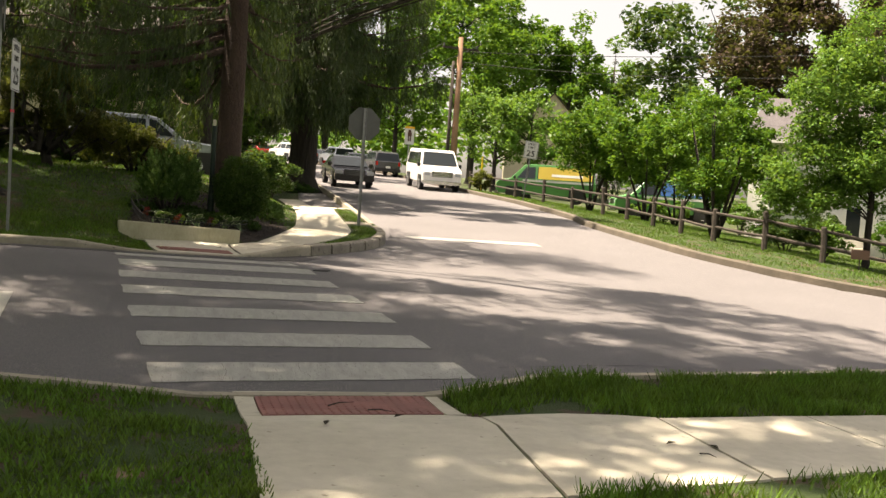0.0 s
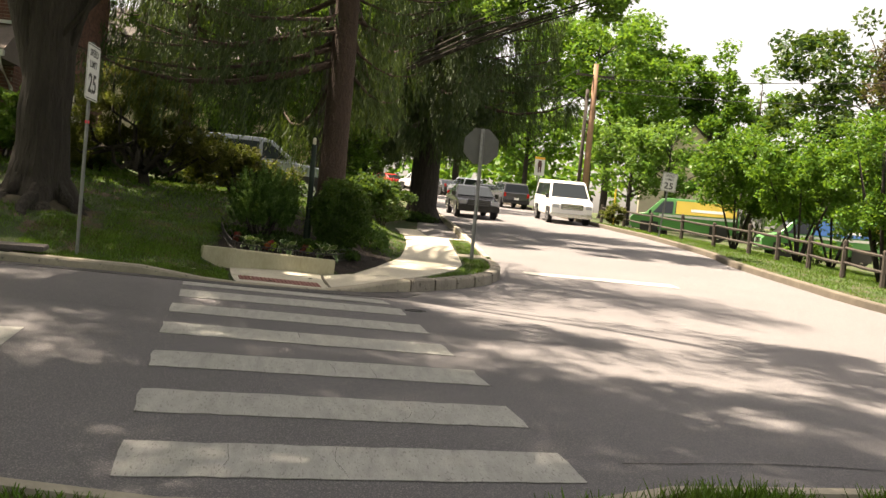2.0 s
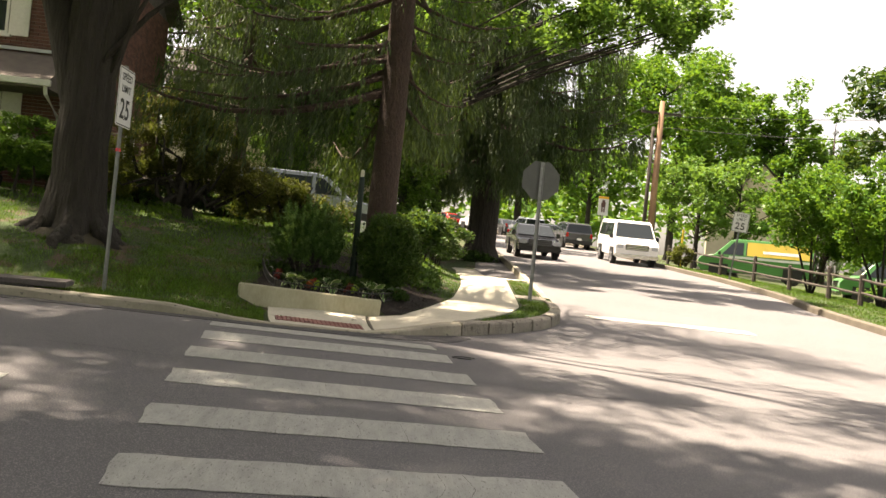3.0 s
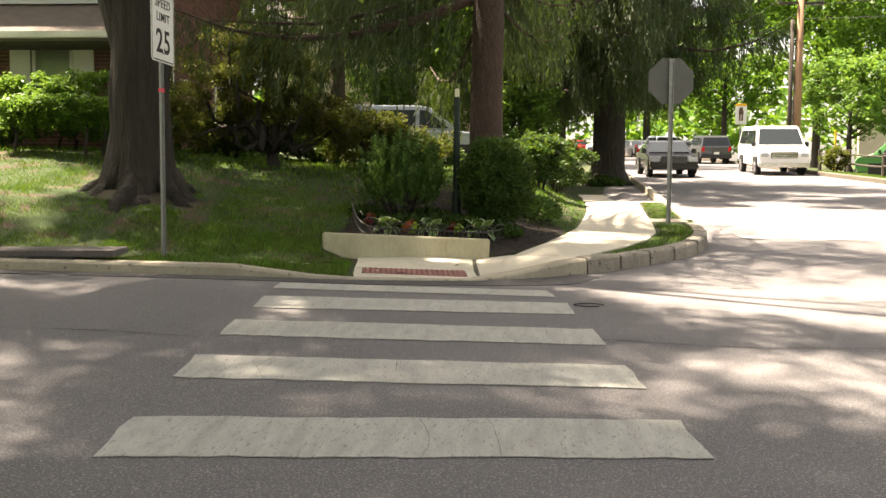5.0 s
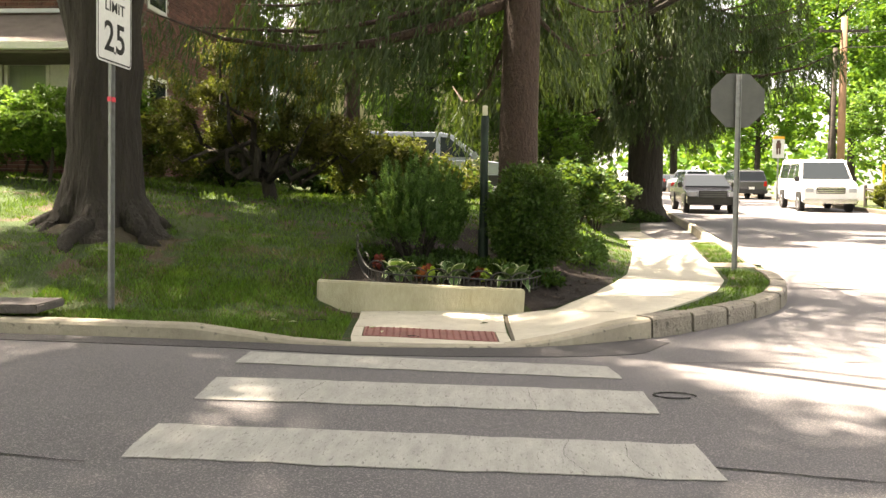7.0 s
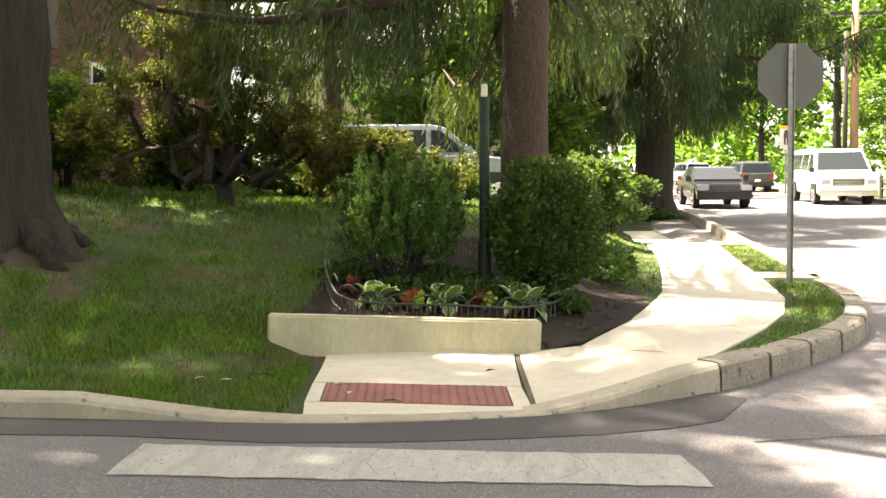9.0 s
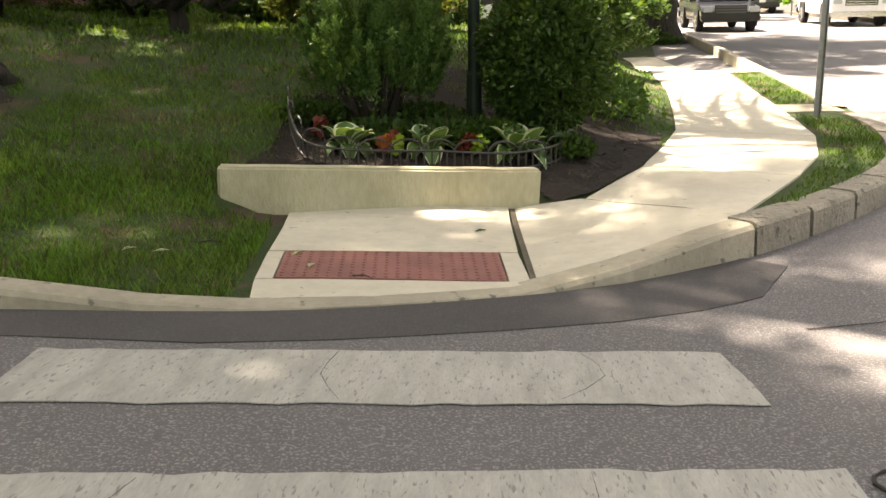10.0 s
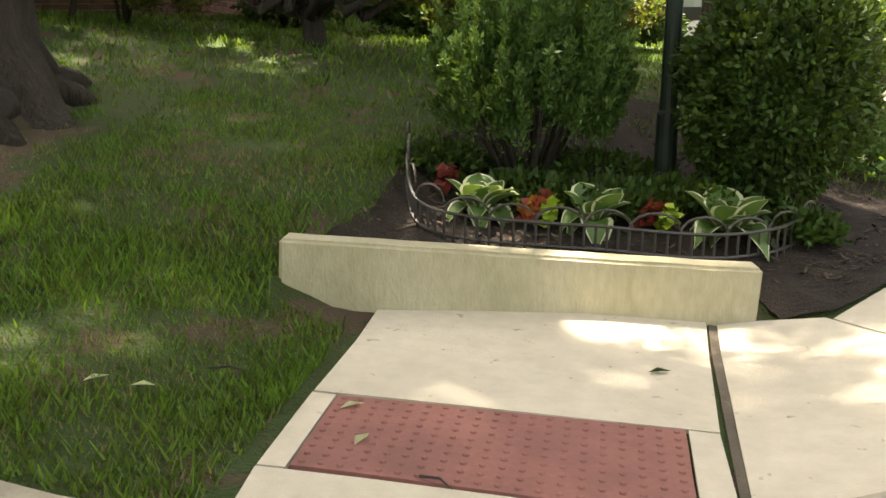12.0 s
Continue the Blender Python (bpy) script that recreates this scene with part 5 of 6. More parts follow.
# clipped hedges in front of the house
def hedge(x0, x1, y0, y1, z0, low, top, count, seed, label):
    t = thing("hedge", (x0 + x1) / 2, (y0 + y1) / 2, z0, label, "hedge", "clipped hedges")
    hx, hy = (x1 - x0) / 2, (y1 - y0) / 2
    rng = np.random.default_rng(seed)
    n = 340
    c = np.c_[rng.uniform(-hx, hx, n), rng.uniform(-hy, hy, n), low + (top - low) * rng.uniform(0.0, 1, n) ** 0.85]
    edge = np.abs(c[:, 0]) / hx
    c[:, 2] -= 0.12 * (top - low) * edge ** 4
    leaves("foliage", c, np.full(n, 0.13), count, 0.075, LEAF_LIGHT, t, seed, flat=0.7)
    for i in range(int(hx * 4)):
        bm = bmesh.new()
        x, y = rng.uniform(-hx * 0.85, hx * 0.85), rng.uniform(-hy * 0.4, hy * 0.4)
        tube(bm, [(x, y, -0.1), (x + 0.05, y, low * 0.6), (x + rng.uniform(-0.2, 0.2), y, low + 0.1)], [0.03, 0.024, 0.015], 5)
        part("stem", bm, BARK, t)
    return t


hz = FL(-7, 20.8)
hedge(-9.4, -7.2, 20.0, 20.8, hz, 0.2, 1.2, 16000, 41, "clipped bright green hedge before a brick house")
hedge(-7.4, -4.7, 20.4, 21.2, hz, 0.2, 1.28, 20000, 42, "clipped bright green hedge before a brick house")
hedge(-6.6, -4.75, 19.4, 20.1, hz - 0.05, 0.40, 0.82, 11000, 43, "lower flat-topped hedge on bare dark stems")
shrub("shrub", -9.3, 20.2, hz, 0.8, 0.5, 0.8, 3500, 0.10, LEAF, "leafy shrubs in front of a hedge", 44, 0.15, 40)
shrub("shrub", -7.6, 20.1, hz, 0.9, 0.4, 0.45, 3500, 0.10, LEAF_LIGHT, "light green perennials at a hedge's foot", 45, 0.14, 40)
shrub("shrub", -4.6, 21.0, FL(-4.6, 21.0), 0.5, 0.5, 1.5, 5000, 0.08, LEAF_LIGHT, "yellow-green rounded shrub by the house corner", 46, 0.18, 50)


# ---- the brick house ----
def brick_wall(parent, p0, length, z0, z1, yaw, holes, seed, singles):
    """Courses of bricks on a wall face. holes: (u0, u1, z0, z1) left free."""
    m = pose(p0[0], p0[1], 0, 0, 0, yaw)
    BL, BH, J = 0.205, 0.062, 0.011
    one = bpy.data.meshes.new("brick")
    bm = bmesh.new()
    box(bm, 0, BL, -0.012, 0.03, 0, BH)
    bm.to_mesh(one)
    bm.free()
    one.materials.append(BRICK)
    vs, fs, made = [], [], 0
    row = 0
    z = z0
    while z + BH < z1:
        u = -(BL + J) / 2 * (row % 2)
        while u < length:
            a, b = max(u, 0), min(u + BL, length)
            if b - a > 0.03 and not any(h[0] < b and a < h[1] and h[2] < z + BH and z < h[3] for h in holes):
                if singles and made < 300 and singles(a, z) and b - a > BL - 1e-3:
                    o = new("brick", one)
                    o.parent = parent
                    o.matrix_basis = m @ Matrix.Translation((a, 0, z))
                    made += 1
                else:
                    k = len(vs)
                    vs += [m @ Vector(c) for c in ((a, -0.012, z), (b, -0.012, z), (b, -0.012, z + BH), (a, -0.012, z + BH), (a, 0.01, z), (b, 0.01, z), (b, 0.01, z + BH), (a, 0.01, z + BH))]
                    fs += [(k, k + 1, k + 2, k + 3), (k, k + 4, k + 5, k + 1), (k + 3, k + 2, k + 6, k + 7), (k + 1, k + 5, k + 6, k + 2), (k, k + 3, k + 7, k + 4)]
            u += BL + J
        z += BH + J
        row += 1
    ob = pieces("brickwork", vs, fs, BRICK_JOINED, parent)
    ob["kind"] = "stuff"


BRICK_JOINED = material("brick_joined", (0.165, 0.075, 0.055), 0.9, tint=(0.10, 0.048, 0.04), scale=4, bump=0.3, island=0.3)
HX0, HX1, HY0, HY1 = -14.0, -5.55, 22.5, 31.0
gz = FL(-6, 22.4) - 0.1
house = thing("brick_house", 0, 0, 0, "two-storey red brick house with white shutters and porch roof", "house")
openings = [(-9.2, -8.45, gz, 3.72), (-7.55, -6.75, 2.35, 3.82), (-11.9, -11.0, 2.35, 3.82), (-7.7, -6.75, 4.95, 6.4), (-11.9, -10.95, 4.95, 6.4)]
bm = bmesh.new()
xs_cut = sorted({HX0, HX1, *[o[0] for o in openings], *[o[1] for o in openings]})
zs_cut = sorted({gz - 0.5, 7.4, *[o[2] for o in openings], *[o[3] for o in openings]})
for xa, xb in zip(xs_cut, xs_cut[1:]):
    for za, zb in zip(zs_cut, zs_cut[1:]):
        if not any(o[0] <= xa and xb <= o[1] and o[2] <= za and zb <= o[3] for o in openings):
            box(bm, xa, xb, HY0, HY0 + 0.22, za, zb)
bmesh.ops.remove_doubles(bm, verts=bm.verts[:], dist=1e-4)
part("wall", bm, MORTAR, house, "red brick front wall")
part("wall", boxed(HX1 - 0.22, HX1, HY0 + 0.22, HY1, gz - 0.5, 7.4), MORTAR, house, "red brick side wall")
part("wall", boxed(HX0, HX0 + 0.22, HY0 + 0.22, HY1, gz - 0.5, 7.4), MORTAR, house)
part("wall", boxed(HX0 + 0.22, HX1 - 0.22, HY1 - 0.22, HY1, gz - 0.5, 7.4), MORTAR, house)
brick_wall(house, (HX0, HY0 - 0.004), HX1 - HX0, gz, 7.4, 0, [(a - HX0 - 0.02, b - HX0 + 0.02, c - 0.02, d + 0.02) for a, b, c, d in openings], 1, lambda u, z: u > 7.3 and z > 2.4)
side_openings = [(1.2, 2.1, 2.4, 3.8), (1.2, 2.1, 5.0, 6.4), (5.0, 5.9, 2.4, 3.8)]
brick_wall(house, (HX1 + 0.004, HY0), HY1 - HY0, gz, 7.4, 90, side_openings, 2, None)
bm = bmesh.new()
ridge = 9.6
for q in (((HX0 - 0.4, HY0 - 0.4, 7.35), (HX1 + 0.4, HY0 - 0.4, 7.35), (HX1 + 0.4, (HY0 + HY1) / 2, ridge), (HX0 - 0.4, (HY0 + HY1) / 2, ridge)),
          ((HX1 + 0.4, HY1 + 0.4, 7.35), (HX0 - 0.4, HY1 + 0.4, 7.35), (HX0 - 0.4, (HY0 + HY1) / 2, ridge), (HX1 + 0.4, (HY0 + HY1) / 2, ridge)),
          ((HX1, HY0, 7.35), (HX1, HY1, 7.35), (HX1, (HY0 + HY1) / 2, ridge - 0.1)), ((HX0, HY1, 7.35), (HX0, HY0, 7.35), (HX0, (HY0 + HY1) / 2, ridge - 0.1))):
    bm.faces.new([bm.verts.new(p) for p in q])
part("roof", bm, ROOF, house)


def sash_window(parent, x0, x1, z0, z1, y, shutters=0.0, glass=None):
    w = part("window", boxed(x0 - 0.06, x1 + 0.06, y - 0.05, y - 0.02, z1, z1 + 0.09, 0.006), WHITE, parent, "white double-hung window")
    for a, b, c, d in ((x0, x0 + 0.06, z0, z1), (x1 - 0.06, x1, z0, z1), (x0 + 0.06, x1 - 0.06, z1 - 0.06, z1), (x0 + 0.06, x1 - 0.06, (z0 + z1) / 2 - 0.025, (z0 + z1) / 2 + 0.025), (x0 + 0.06, x1 - 0.06, z0, z0 + 0.06)):
        part("frame", boxed(a, b, y - 0.02, y + 0.06, c, d), WHITE, w)
    part("sill", boxed(x0 - 0.08, x1 + 0.08, y - 0.09, y + 0.02, z0 - 0.06, z0, 0.006), WHITE, w)
    part("pane", boxed(x0 + 0.06, x1 - 0.06, y + 0.03, y + 0.036, z0 + 0.06, z1 - 0.06), glass or GLASS_DARK, w).visible_shadow = glass is None
    if shutters:
        for a, b in ((x0 - shutters - 0.03, x0 - 0.03), (x1 + 0.03, x1 + shutters + 0.03)):
            s = part("shutter", boxed(a, b, y - 0.055, y - 0.02, z0 - 0.02, z1 + 0.02, 0.006), WHITE, parent, "white louvred shutter")
            for k in range(int((z1 - z0 - 0.2) / 0.055)):
                zz = z0 + 0.1 + k * 0.055
                part("slat", boxed(a + 0.05, b - 0.05, y - 0.064, y - 0.056, zz, zz + 0.035), WHITE, s)
    return w


PANE = material("clear_glass", (0.9, 0.93, 0.92), 0.02)
PANE.node_tree.nodes["Principled BSDF"].inputs["Transmission Weight"].default_value = 1.0
sash_window(house, -7.55, -6.75, 2.35, 3.82, HY0, 0.40, PANE)
sash_window(house, -11.9, -11.0, 2.35, 3.82, HY0, 0.40)
sash_window(house, -7.7, -6.75, 4.95, 6.4, HY0, 0.40)
sash_window(house, -11.9, -10.95, 4.95, 6.4, HY0, 0.40)
CURTAIN = material("curtain", (0.50, 0.53, 0.42), 0.9, tint=(0.38, 0.42, 0.33), scale=9, stretch=(6, 1, 0.2))
part("curtain", boxed(-7.53, -6.77, HY0 + 0.07, HY0 + 0.08, 2.37, 3.80), CURTAIN, house, "pale green drawn curtain")
for u0, u1, z0, z1 in side_openings:
    w = part("window", boxed(HX1 + 0.006, HX1 + 0.03, HY0 + u0, HY0 + u1, z0, z1, 0.004), WHITE, house, "white side window")
    part("pane", boxed(HX1 + 0.03, HX1 + 0.036, HY0 + u0 + 0.08, HY0 + u1 - 0.08, z0 + 0.08, (z0 + z1) / 2 - 0.02), GLASS_DARK, w)
    part("pane", boxed(HX1 + 0.03, HX1 + 0.036, HY0 + u0 + 0.08, HY0 + u1 - 0.08, (z0 + z1) / 2 + 0.02, z1 - 0.08), GLASS_DARK, w)
door = part("door", boxed(-9.2, -8.45, HY0 + 0.06, HY0 + 0.10, gz, 3.72), material("dark_door", (0.03, 0.022, 0.02), 0.4), house, "dark front door in a white surround")
for a, b, c, d in ((-9.42, -9.2, gz, 3.74), (-8.45, -8.23, gz, 3.74), (-9.48, -8.17, 3.74, 4.05)):
    part("casing", boxed(a, b, HY0 - 0.07, HY0 - 0.015, c, d, 0.008), WHITE, door)
letters("1424", 0.14, BLACK, house, -8.83, HY0 - 0.074, 3.90)
porch = bmesh.new()
prof = [(21.3, 3.76), (21.3, 3.92), (22.48, 4.62), (22.48, 3.76)]
for x in (HX0, HX1 + 0.15):
    porch.faces.new([porch.verts.new((x, a, b)) for a, b in prof])
vs = list(porch.verts)
for k in range(4):
    porch.faces.new((vs[k], vs[(k + 1) % 4], vs[4 + (k + 1) % 4], vs[4 + k]))
bmesh.ops.recalc_face_normals(porch, faces=porch.faces[:])
part("porch_roof", porch, material("porch_shingle", (0.17, 0.14, 0.125), 0.95, tint=(0.12, 0.10, 0.09), scale=5, bump=0.6, bump_scale=30), house, "brown shingled pent roof")
part("gutter", boxed(HX0, HX1 + 0.2, 21.18, 21.29, 3.80, 3.92, 0.01), WHITE, house, "white metal gutter")
part("flashing", boxed(HX0, HX1 + 0.15, 22.40, 22.47, 4.63, 4.70, 0.004), material("pale_flashing", (0.45, 0.48, 0.50), 0.5, 0.4), house)
bm = bmesh.new()
tube(bm, [(HX1 + 0.1, 21.25, 3.8), (HX1 + 0.1, 21.3, 3.66), (HX1 + 0.02, 22.38, 3.3), (HX1 + 0.0, 22.42, gz)], [0.04] * 4, 8)
part("downpipe", bm, WHITE, house, "white downpipe")
bm = bmesh.new()
box(bm, -9.2, -8.4, 21.2, 22.4, gz - 0.3, gz + 0.15)
part("step", bm, CONCRETE, house)
part("porch_post", boxed(-8.12, -8.0, 21.3, 21.42, gz - 0.2, 3.78, 0.01), WHITE, house, "white square porch post")

house.location.z = -0.2

# neighbouring house glimpsed behind the trees
nb = thing("neighbour_house", -3.5, 44, FL(-3.5, 44), "pale house glimpsed between trees with dark roof", "house")
part("wall", boxed(-5, 5, 0, 7, -0.5, 5.0), CREAM, nb)
bm = bmesh.new()
for q in (((-5.4, -0.5, 4.9), (5.4, -0.5, 4.9), (5.4, 3.5, 7.3), (-5.4, 3.5, 7.3)), ((5.4, 7.5, 4.9), (-5.4, 7.5, 4.9), (-5.4, 3.5, 7.3), (5.4, 3.5, 7.3))):
    bm.faces.new([bm.verts.new(p) for p in q])
part("roof", bm, ROOF, nb)
for x in (-3, 0.2, 3):
    part("window", boxed(x - 0.5, x + 0.5, -0.04, 0.02, 1.2, 2.6, 0.01), GLASS_DARK, nb)


# ---- vehicles ----
def prism(profile, half, bevel):
    """A side profile (y, z) drawn out to a half width that may depend on z."""
    bm = bmesh.new()
    l = [bm.verts.new((-half(z), y, z)) for y, z in profile]
    r = [bm.verts.new((half(z), y, z)) for y, z in profile]
    bm.faces.new(l)
    bm.faces.new(r[::-1])
    n = len(l)
    for k in range(n):
        bm.faces.new((l[k], r[k], r[(k + 1) % n], l[(k + 1) % n]))
    bmesh.ops.recalc_face_normals(bm, faces=bm.faces[:])
    if bevel:
        bmesh.ops.bevel(bm, geom=bm.edges[:], offset=bevel, segments=3, affect="EDGES", profile=0.6)
    return bm


def pane_side(ys_zs, half, s, out=0.006):
    bm = bmesh.new()
    a = [bm.verts.new((s * (half(z) + out), y, z)) for y, z in ys_zs]
    b = [bm.verts.new((s * (half(z) - 0.02), y, z)) for y, z in ys_zs]
    bm.faces.new(a)
    bm.faces.new(b[::-1])
    for k in range(len(a)):
        bm.faces.new((a[k], a[(k + 1) % len(a)], b[(k + 1) % len(a)], b[k]))
    bmesh.ops.recalc_face_normals(bm, faces=bm.faces[:])
    return bm


def wheel(parent, x, y, r, w, s):
    bm = bmesh.new()
    bmesh.ops.create_cone(bm, cap_ends=True, segments=28, radius1=r, radius2=r, depth=w, matrix=Matrix.Rotation(radians(90), 4, "Y"))
    bmesh.ops.bevel(bm, geom=[e for e in bm.edges if e.calc_face_angle(0) > 1], offset=0.025, segments=2, affect="EDGES")
    wh = part("wheel", bm, RUBBER, parent, "black tyre", smooth=False)
    wh.location = (x, y, r)
    bm = bmesh.new()
    bmesh.ops.create_cone(bm, cap_ends=True, segments=20, radius1=r * 0.62, radius2=r * 0.55, depth=0.03, matrix=Matrix.Translation((s * (w / 2 + 0.004), 0, 0)) @ Matrix.Rotation(radians(90 * s), 4, "Y"))
    rim = part("rim", bm, CHROME, wh, "grey metal wheel rim")
    for k in range(5):
        a = k * 2 * math.pi / 5
        m = Matrix.Translation((s * (w / 2 + 0.02), 0.36 * r * math.cos(a), 0.36 * r * math.sin(a))) @ Matrix.Rotation(a, 4, "X")
        part("vent", boxed(-0.003, 0.003, -0.09 * r, 0.09 * r, -0.07 * r, 0.07 * r, 0, m), BLACK, wh)


def vehicle(name, x, y, z, turn, L, W, lower, cabin, belt, roof, paint, label, category, wheels, wr=0.34, side_panes=(), glass_front=None, glass_back=None, front="car", pitch=0.0, taper=0.80, group="parked vehicles", cabin_paint=None):
    t = thing(name, x, y, z, label, category, group)
    t.matrix_basis = pose(x, y, z, pitch, 0, turn)
    half = lambda q: W / 2 if q <= belt else W / 2 * (1 - (1 - taper) * (q - belt) / (roof - belt))
    low_half = lambda q: W / 2 * (1.0 if q > 0.45 else 0.95)
    body = part("body", prism(lower, low_half, 0.05), paint, t, smooth=False)
    cab = part("cabin", prism(cabin, lambda q: half(q) - 0.01, 0.035), cabin_paint or paint, t)
    for s in (-1, 1):
        for p in side_panes:
            part("side_window", pane_side(p, half, s), GLASS_DARK, t, "dark tinted side window")
        for wy in wheels:
            part("wheel_arch", boxed(s * W / 2 - 0.03, s * W / 2 + 0.012, wy - wr * 1.2, wy + wr * 1.2, wr * 0.5, wr * 2.15, 0.012), BLACK, t)
            wheel(t, s * (W / 2 - 0.10), wy, wr, 0.22, s)
        mir = cabin_front = max(p[0] for p in cabin) - 0.25
        part("mirror", boxed(s * (W / 2 + 0.06) - 0.09, s * (W / 2 + 0.06) + 0.09, mir - 0.06, mir + 0.06, belt + 0.0, belt + 0.2, 0.025), BLACK if front == "van" else paint, t)
    for pts, nm in ((glass_front, "windscreen"), (glass_back, "rear_window")):
        if pts:
            (y0, z0), (y1, z1) = pts
            bm = bmesh.new()
            q = [bm.verts.new(c) for c in ((-half(z0) + 0.09, y0, z0), (half(z0) - 0.09, y0, z0), (half(z1) - 0.09, y1, z1), (-half(z1) + 0.09, y1, z1))]
            f = bm.faces.new(q)
            f.normal_update()
            sgn = 1 if nm == "windscreen" else -1
            nrm = Vector((0, abs(z1 - z0), abs(y1 - y0))).normalized()
            nrm.y *= sgn
            for v in q:
                v.co += nrm * 0.012
            bmesh.ops.solidify(bm, geom=[f], thickness=0.006)
            part(nm, bm, GLASS_DARK, t, "dark windscreen glass" if sgn > 0 else "dark rear glass")
    yf, yb = max(p[0] for p in lower), min(p[0] for p in lower)
    fz = 0.72 if front != "van" else 0.88
    for s in (-1, 1):
        part("headlight", boxed(s * W * 0.39 - 0.17, s * W * 0.39 + 0.15, yf - 0.06, yf + 0.008, fz - 0.09, fz + 0.10, 0.02), LAMP_CLEAR, t, "clear headlight")
        part("tail_light", boxed(s * W * 0.43 - 0.09, s * W * 0.43 + 0.09, yb - 0.008, yb + 0.06, 0.80, 1.08, 0.02), LAMP_RED, t, "red tail light")
    gr = part("grille", boxed(-W * 0.27, W * 0.27, yf - 0.05, yf + 0.012, fz - 0.14, fz + 0.14, 0.015), BLACK, t, "dark radiator grille")
    for k in range(3):
        part("grille_bar", boxed(-W * 0.25, W * 0.25, yf + 0.012, yf + 0.02, fz - 0.10 + k * 0.08, fz - 0.055 + k * 0.08), CHROME if front == "van" else SIGN_BACK, gr)
    part("bumper", boxed(-W * 0.5, W * 0.5, yf - 0.12, yf + 0.07, 0.38, 0.56, 0.03), CHROME if front == "van" else paint, t, "chrome front bumper" if front == "van" else "")
    part("bumper", boxed(-W * 0.5, W * 0.5, yb - 0.06, yb + 0.12, 0.38, 0.60, 0.03), BLACK, t)
    part("number_plate", boxed(-0.16, 0.16, yb - 0.07, yb - 0.058, 0.62, 0.76), SIGN_WHITE, t, "white number plate")
    return t


def van(x, y, z, turn, paint, label, pitch=0.0, name="van"):
    L = 5.5
    low = [(-2.75, 0.42), (-2.75, 1.22), (2.0, 1.26), (2.62, 1.12), (2.75, 0.95), (2.75, 0.42)]
    cab = [(-2.72, 1.18), (-2.62, 2.02), (-2.4, 2.10), (0.95, 2.10), (1.25, 2.02), (2.0, 1.24)]
    panes = [[(0.62, 1.30), (1.62, 1.30), (1.12, 1.92), (0.62, 1.94)], [(-0.55, 1.32), (0.5, 1.32), (0.5, 1.92), (-0.55, 1.92)], [(-2.4, 1.32), (-0.7, 1.32), (-0.7, 1.92), (-2.35, 1.92)]]
    return vehicle(name, x, y, z, turn, L, 2.02, low, cab, 1.22, 2.10, paint, label, "van", (1.75, -1.75), 0.38, panes, ((1.93, 1.31), (1.30, 1.97)), ((-2.71, 1.3), (-2.64, 1.95)), "van", pitch, 0.84)


def suv(x, y, z, turn, paint, label, pitch=0.0, name="suv"):
    low = [(-2.2, 0.40), (-2.25, 1.08), (0.95, 1.10), (2.05, 0.98), (2.22, 0.80), (2.22, 0.40)]
    cab = [(-2.2, 1.05), (-2.0, 1.66), (-1.7, 1.74), (0.0, 1.74), (0.3, 1.68), (1.05, 1.08)]
    panes = [[(0.02, 1.16), (0.75, 1.16), (0.22, 1.60), (0.02, 1.62)], [(-0.95, 1.16), (-0.08, 1.16), (-0.08, 1.62), (-0.95, 1.62)], [(-1.95, 1.18), (-1.05, 1.16), (-1.05, 1.62), (-1.85, 1.58)]]
    return vehicle(name, x, y, z, turn, 4.5, 1.84, low, cab, 1.08, 1.74, paint, label, "suv", (1.4, -1.35), 0.35, panes, ((1.0, 1.14), (0.36, 1.64)), ((-2.17, 1.14), (-2.02, 1.62)), "car", pitch, 0.80)


def sedan(x, y, z, turn, paint, label, pitch=0.0, name="car", cabin_paint=None):
    low = [(-2.35, 0.34), (-2.4, 0.92), (-1.5, 0.98), (0.9, 0.95), (2.15, 0.82), (2.4, 0.66), (2.4, 0.34)]
    cab = [(-1.75, 0.92), (-1.0, 1.36), (-0.7, 1.44), (0.1, 1.45), (0.35, 1.40), (1.2, 0.92)]
    panes = [[(0.05, 1.0), (0.85, 1.0), (0.25, 1.34), (0.05, 1.35)], [(-1.25, 1.02), (-0.05, 1.0), (-0.05, 1.35), (-0.75, 1.34)]]
    return vehicle(name, x, y, z, turn, 4.8, 1.86, low, cab, 0.94, 1.45, paint, label, "car", (1.5, -1.45), 0.34, panes, ((1.12, 0.99), (0.42, 1.37)), ((-1.68, 0.98), (-1.05, 1.33)), "car", pitch, 0.78, cabin_paint=cabin_paint)


van(13.6, 46.6, road_z(13, 46.6) - 0.02, 174.5, CAR_WHITE, "white passenger van parked at the kerb facing downhill", -3.0)
suv(14.5, 63.2, road_z(14, 63) - 0.02, 2, CAR_GREY, "dark grey suv parked at the kerb, seen from behind", 2.8)
sedan(14.2, 70.5, road_z(14, 70) - 0.02, 3, CAR_BLACK, "dark sedan parked in a row along the kerb", 2.8)
suv(13.9, 77, road_z(14, 77) - 0.02, 8, CAR_SILVER, "silver suv parked in a row along the kerb", 2.8)
sedan(13.0, 83.5, road_z(13, 83) - 0.02, 14, CAR_GREY, "grey car parked in a row along the kerb", 2.8)
suv(11.4, 90, road_z(11, 90) - 0.02, 22, CAR_WHITE, "pale car parked far along the street", 2.8)
sedan(8.8, 95.5, road_z(9, 95) - 0.02, 30, CAR_RED, "red car parked far along the street", 2.8)
sedan(8.4, 43.6, road_z(8, 43.6) - 0.01, 178, CAR_BLACK, "black sedan driving down the street towards the crossing", -3.0)
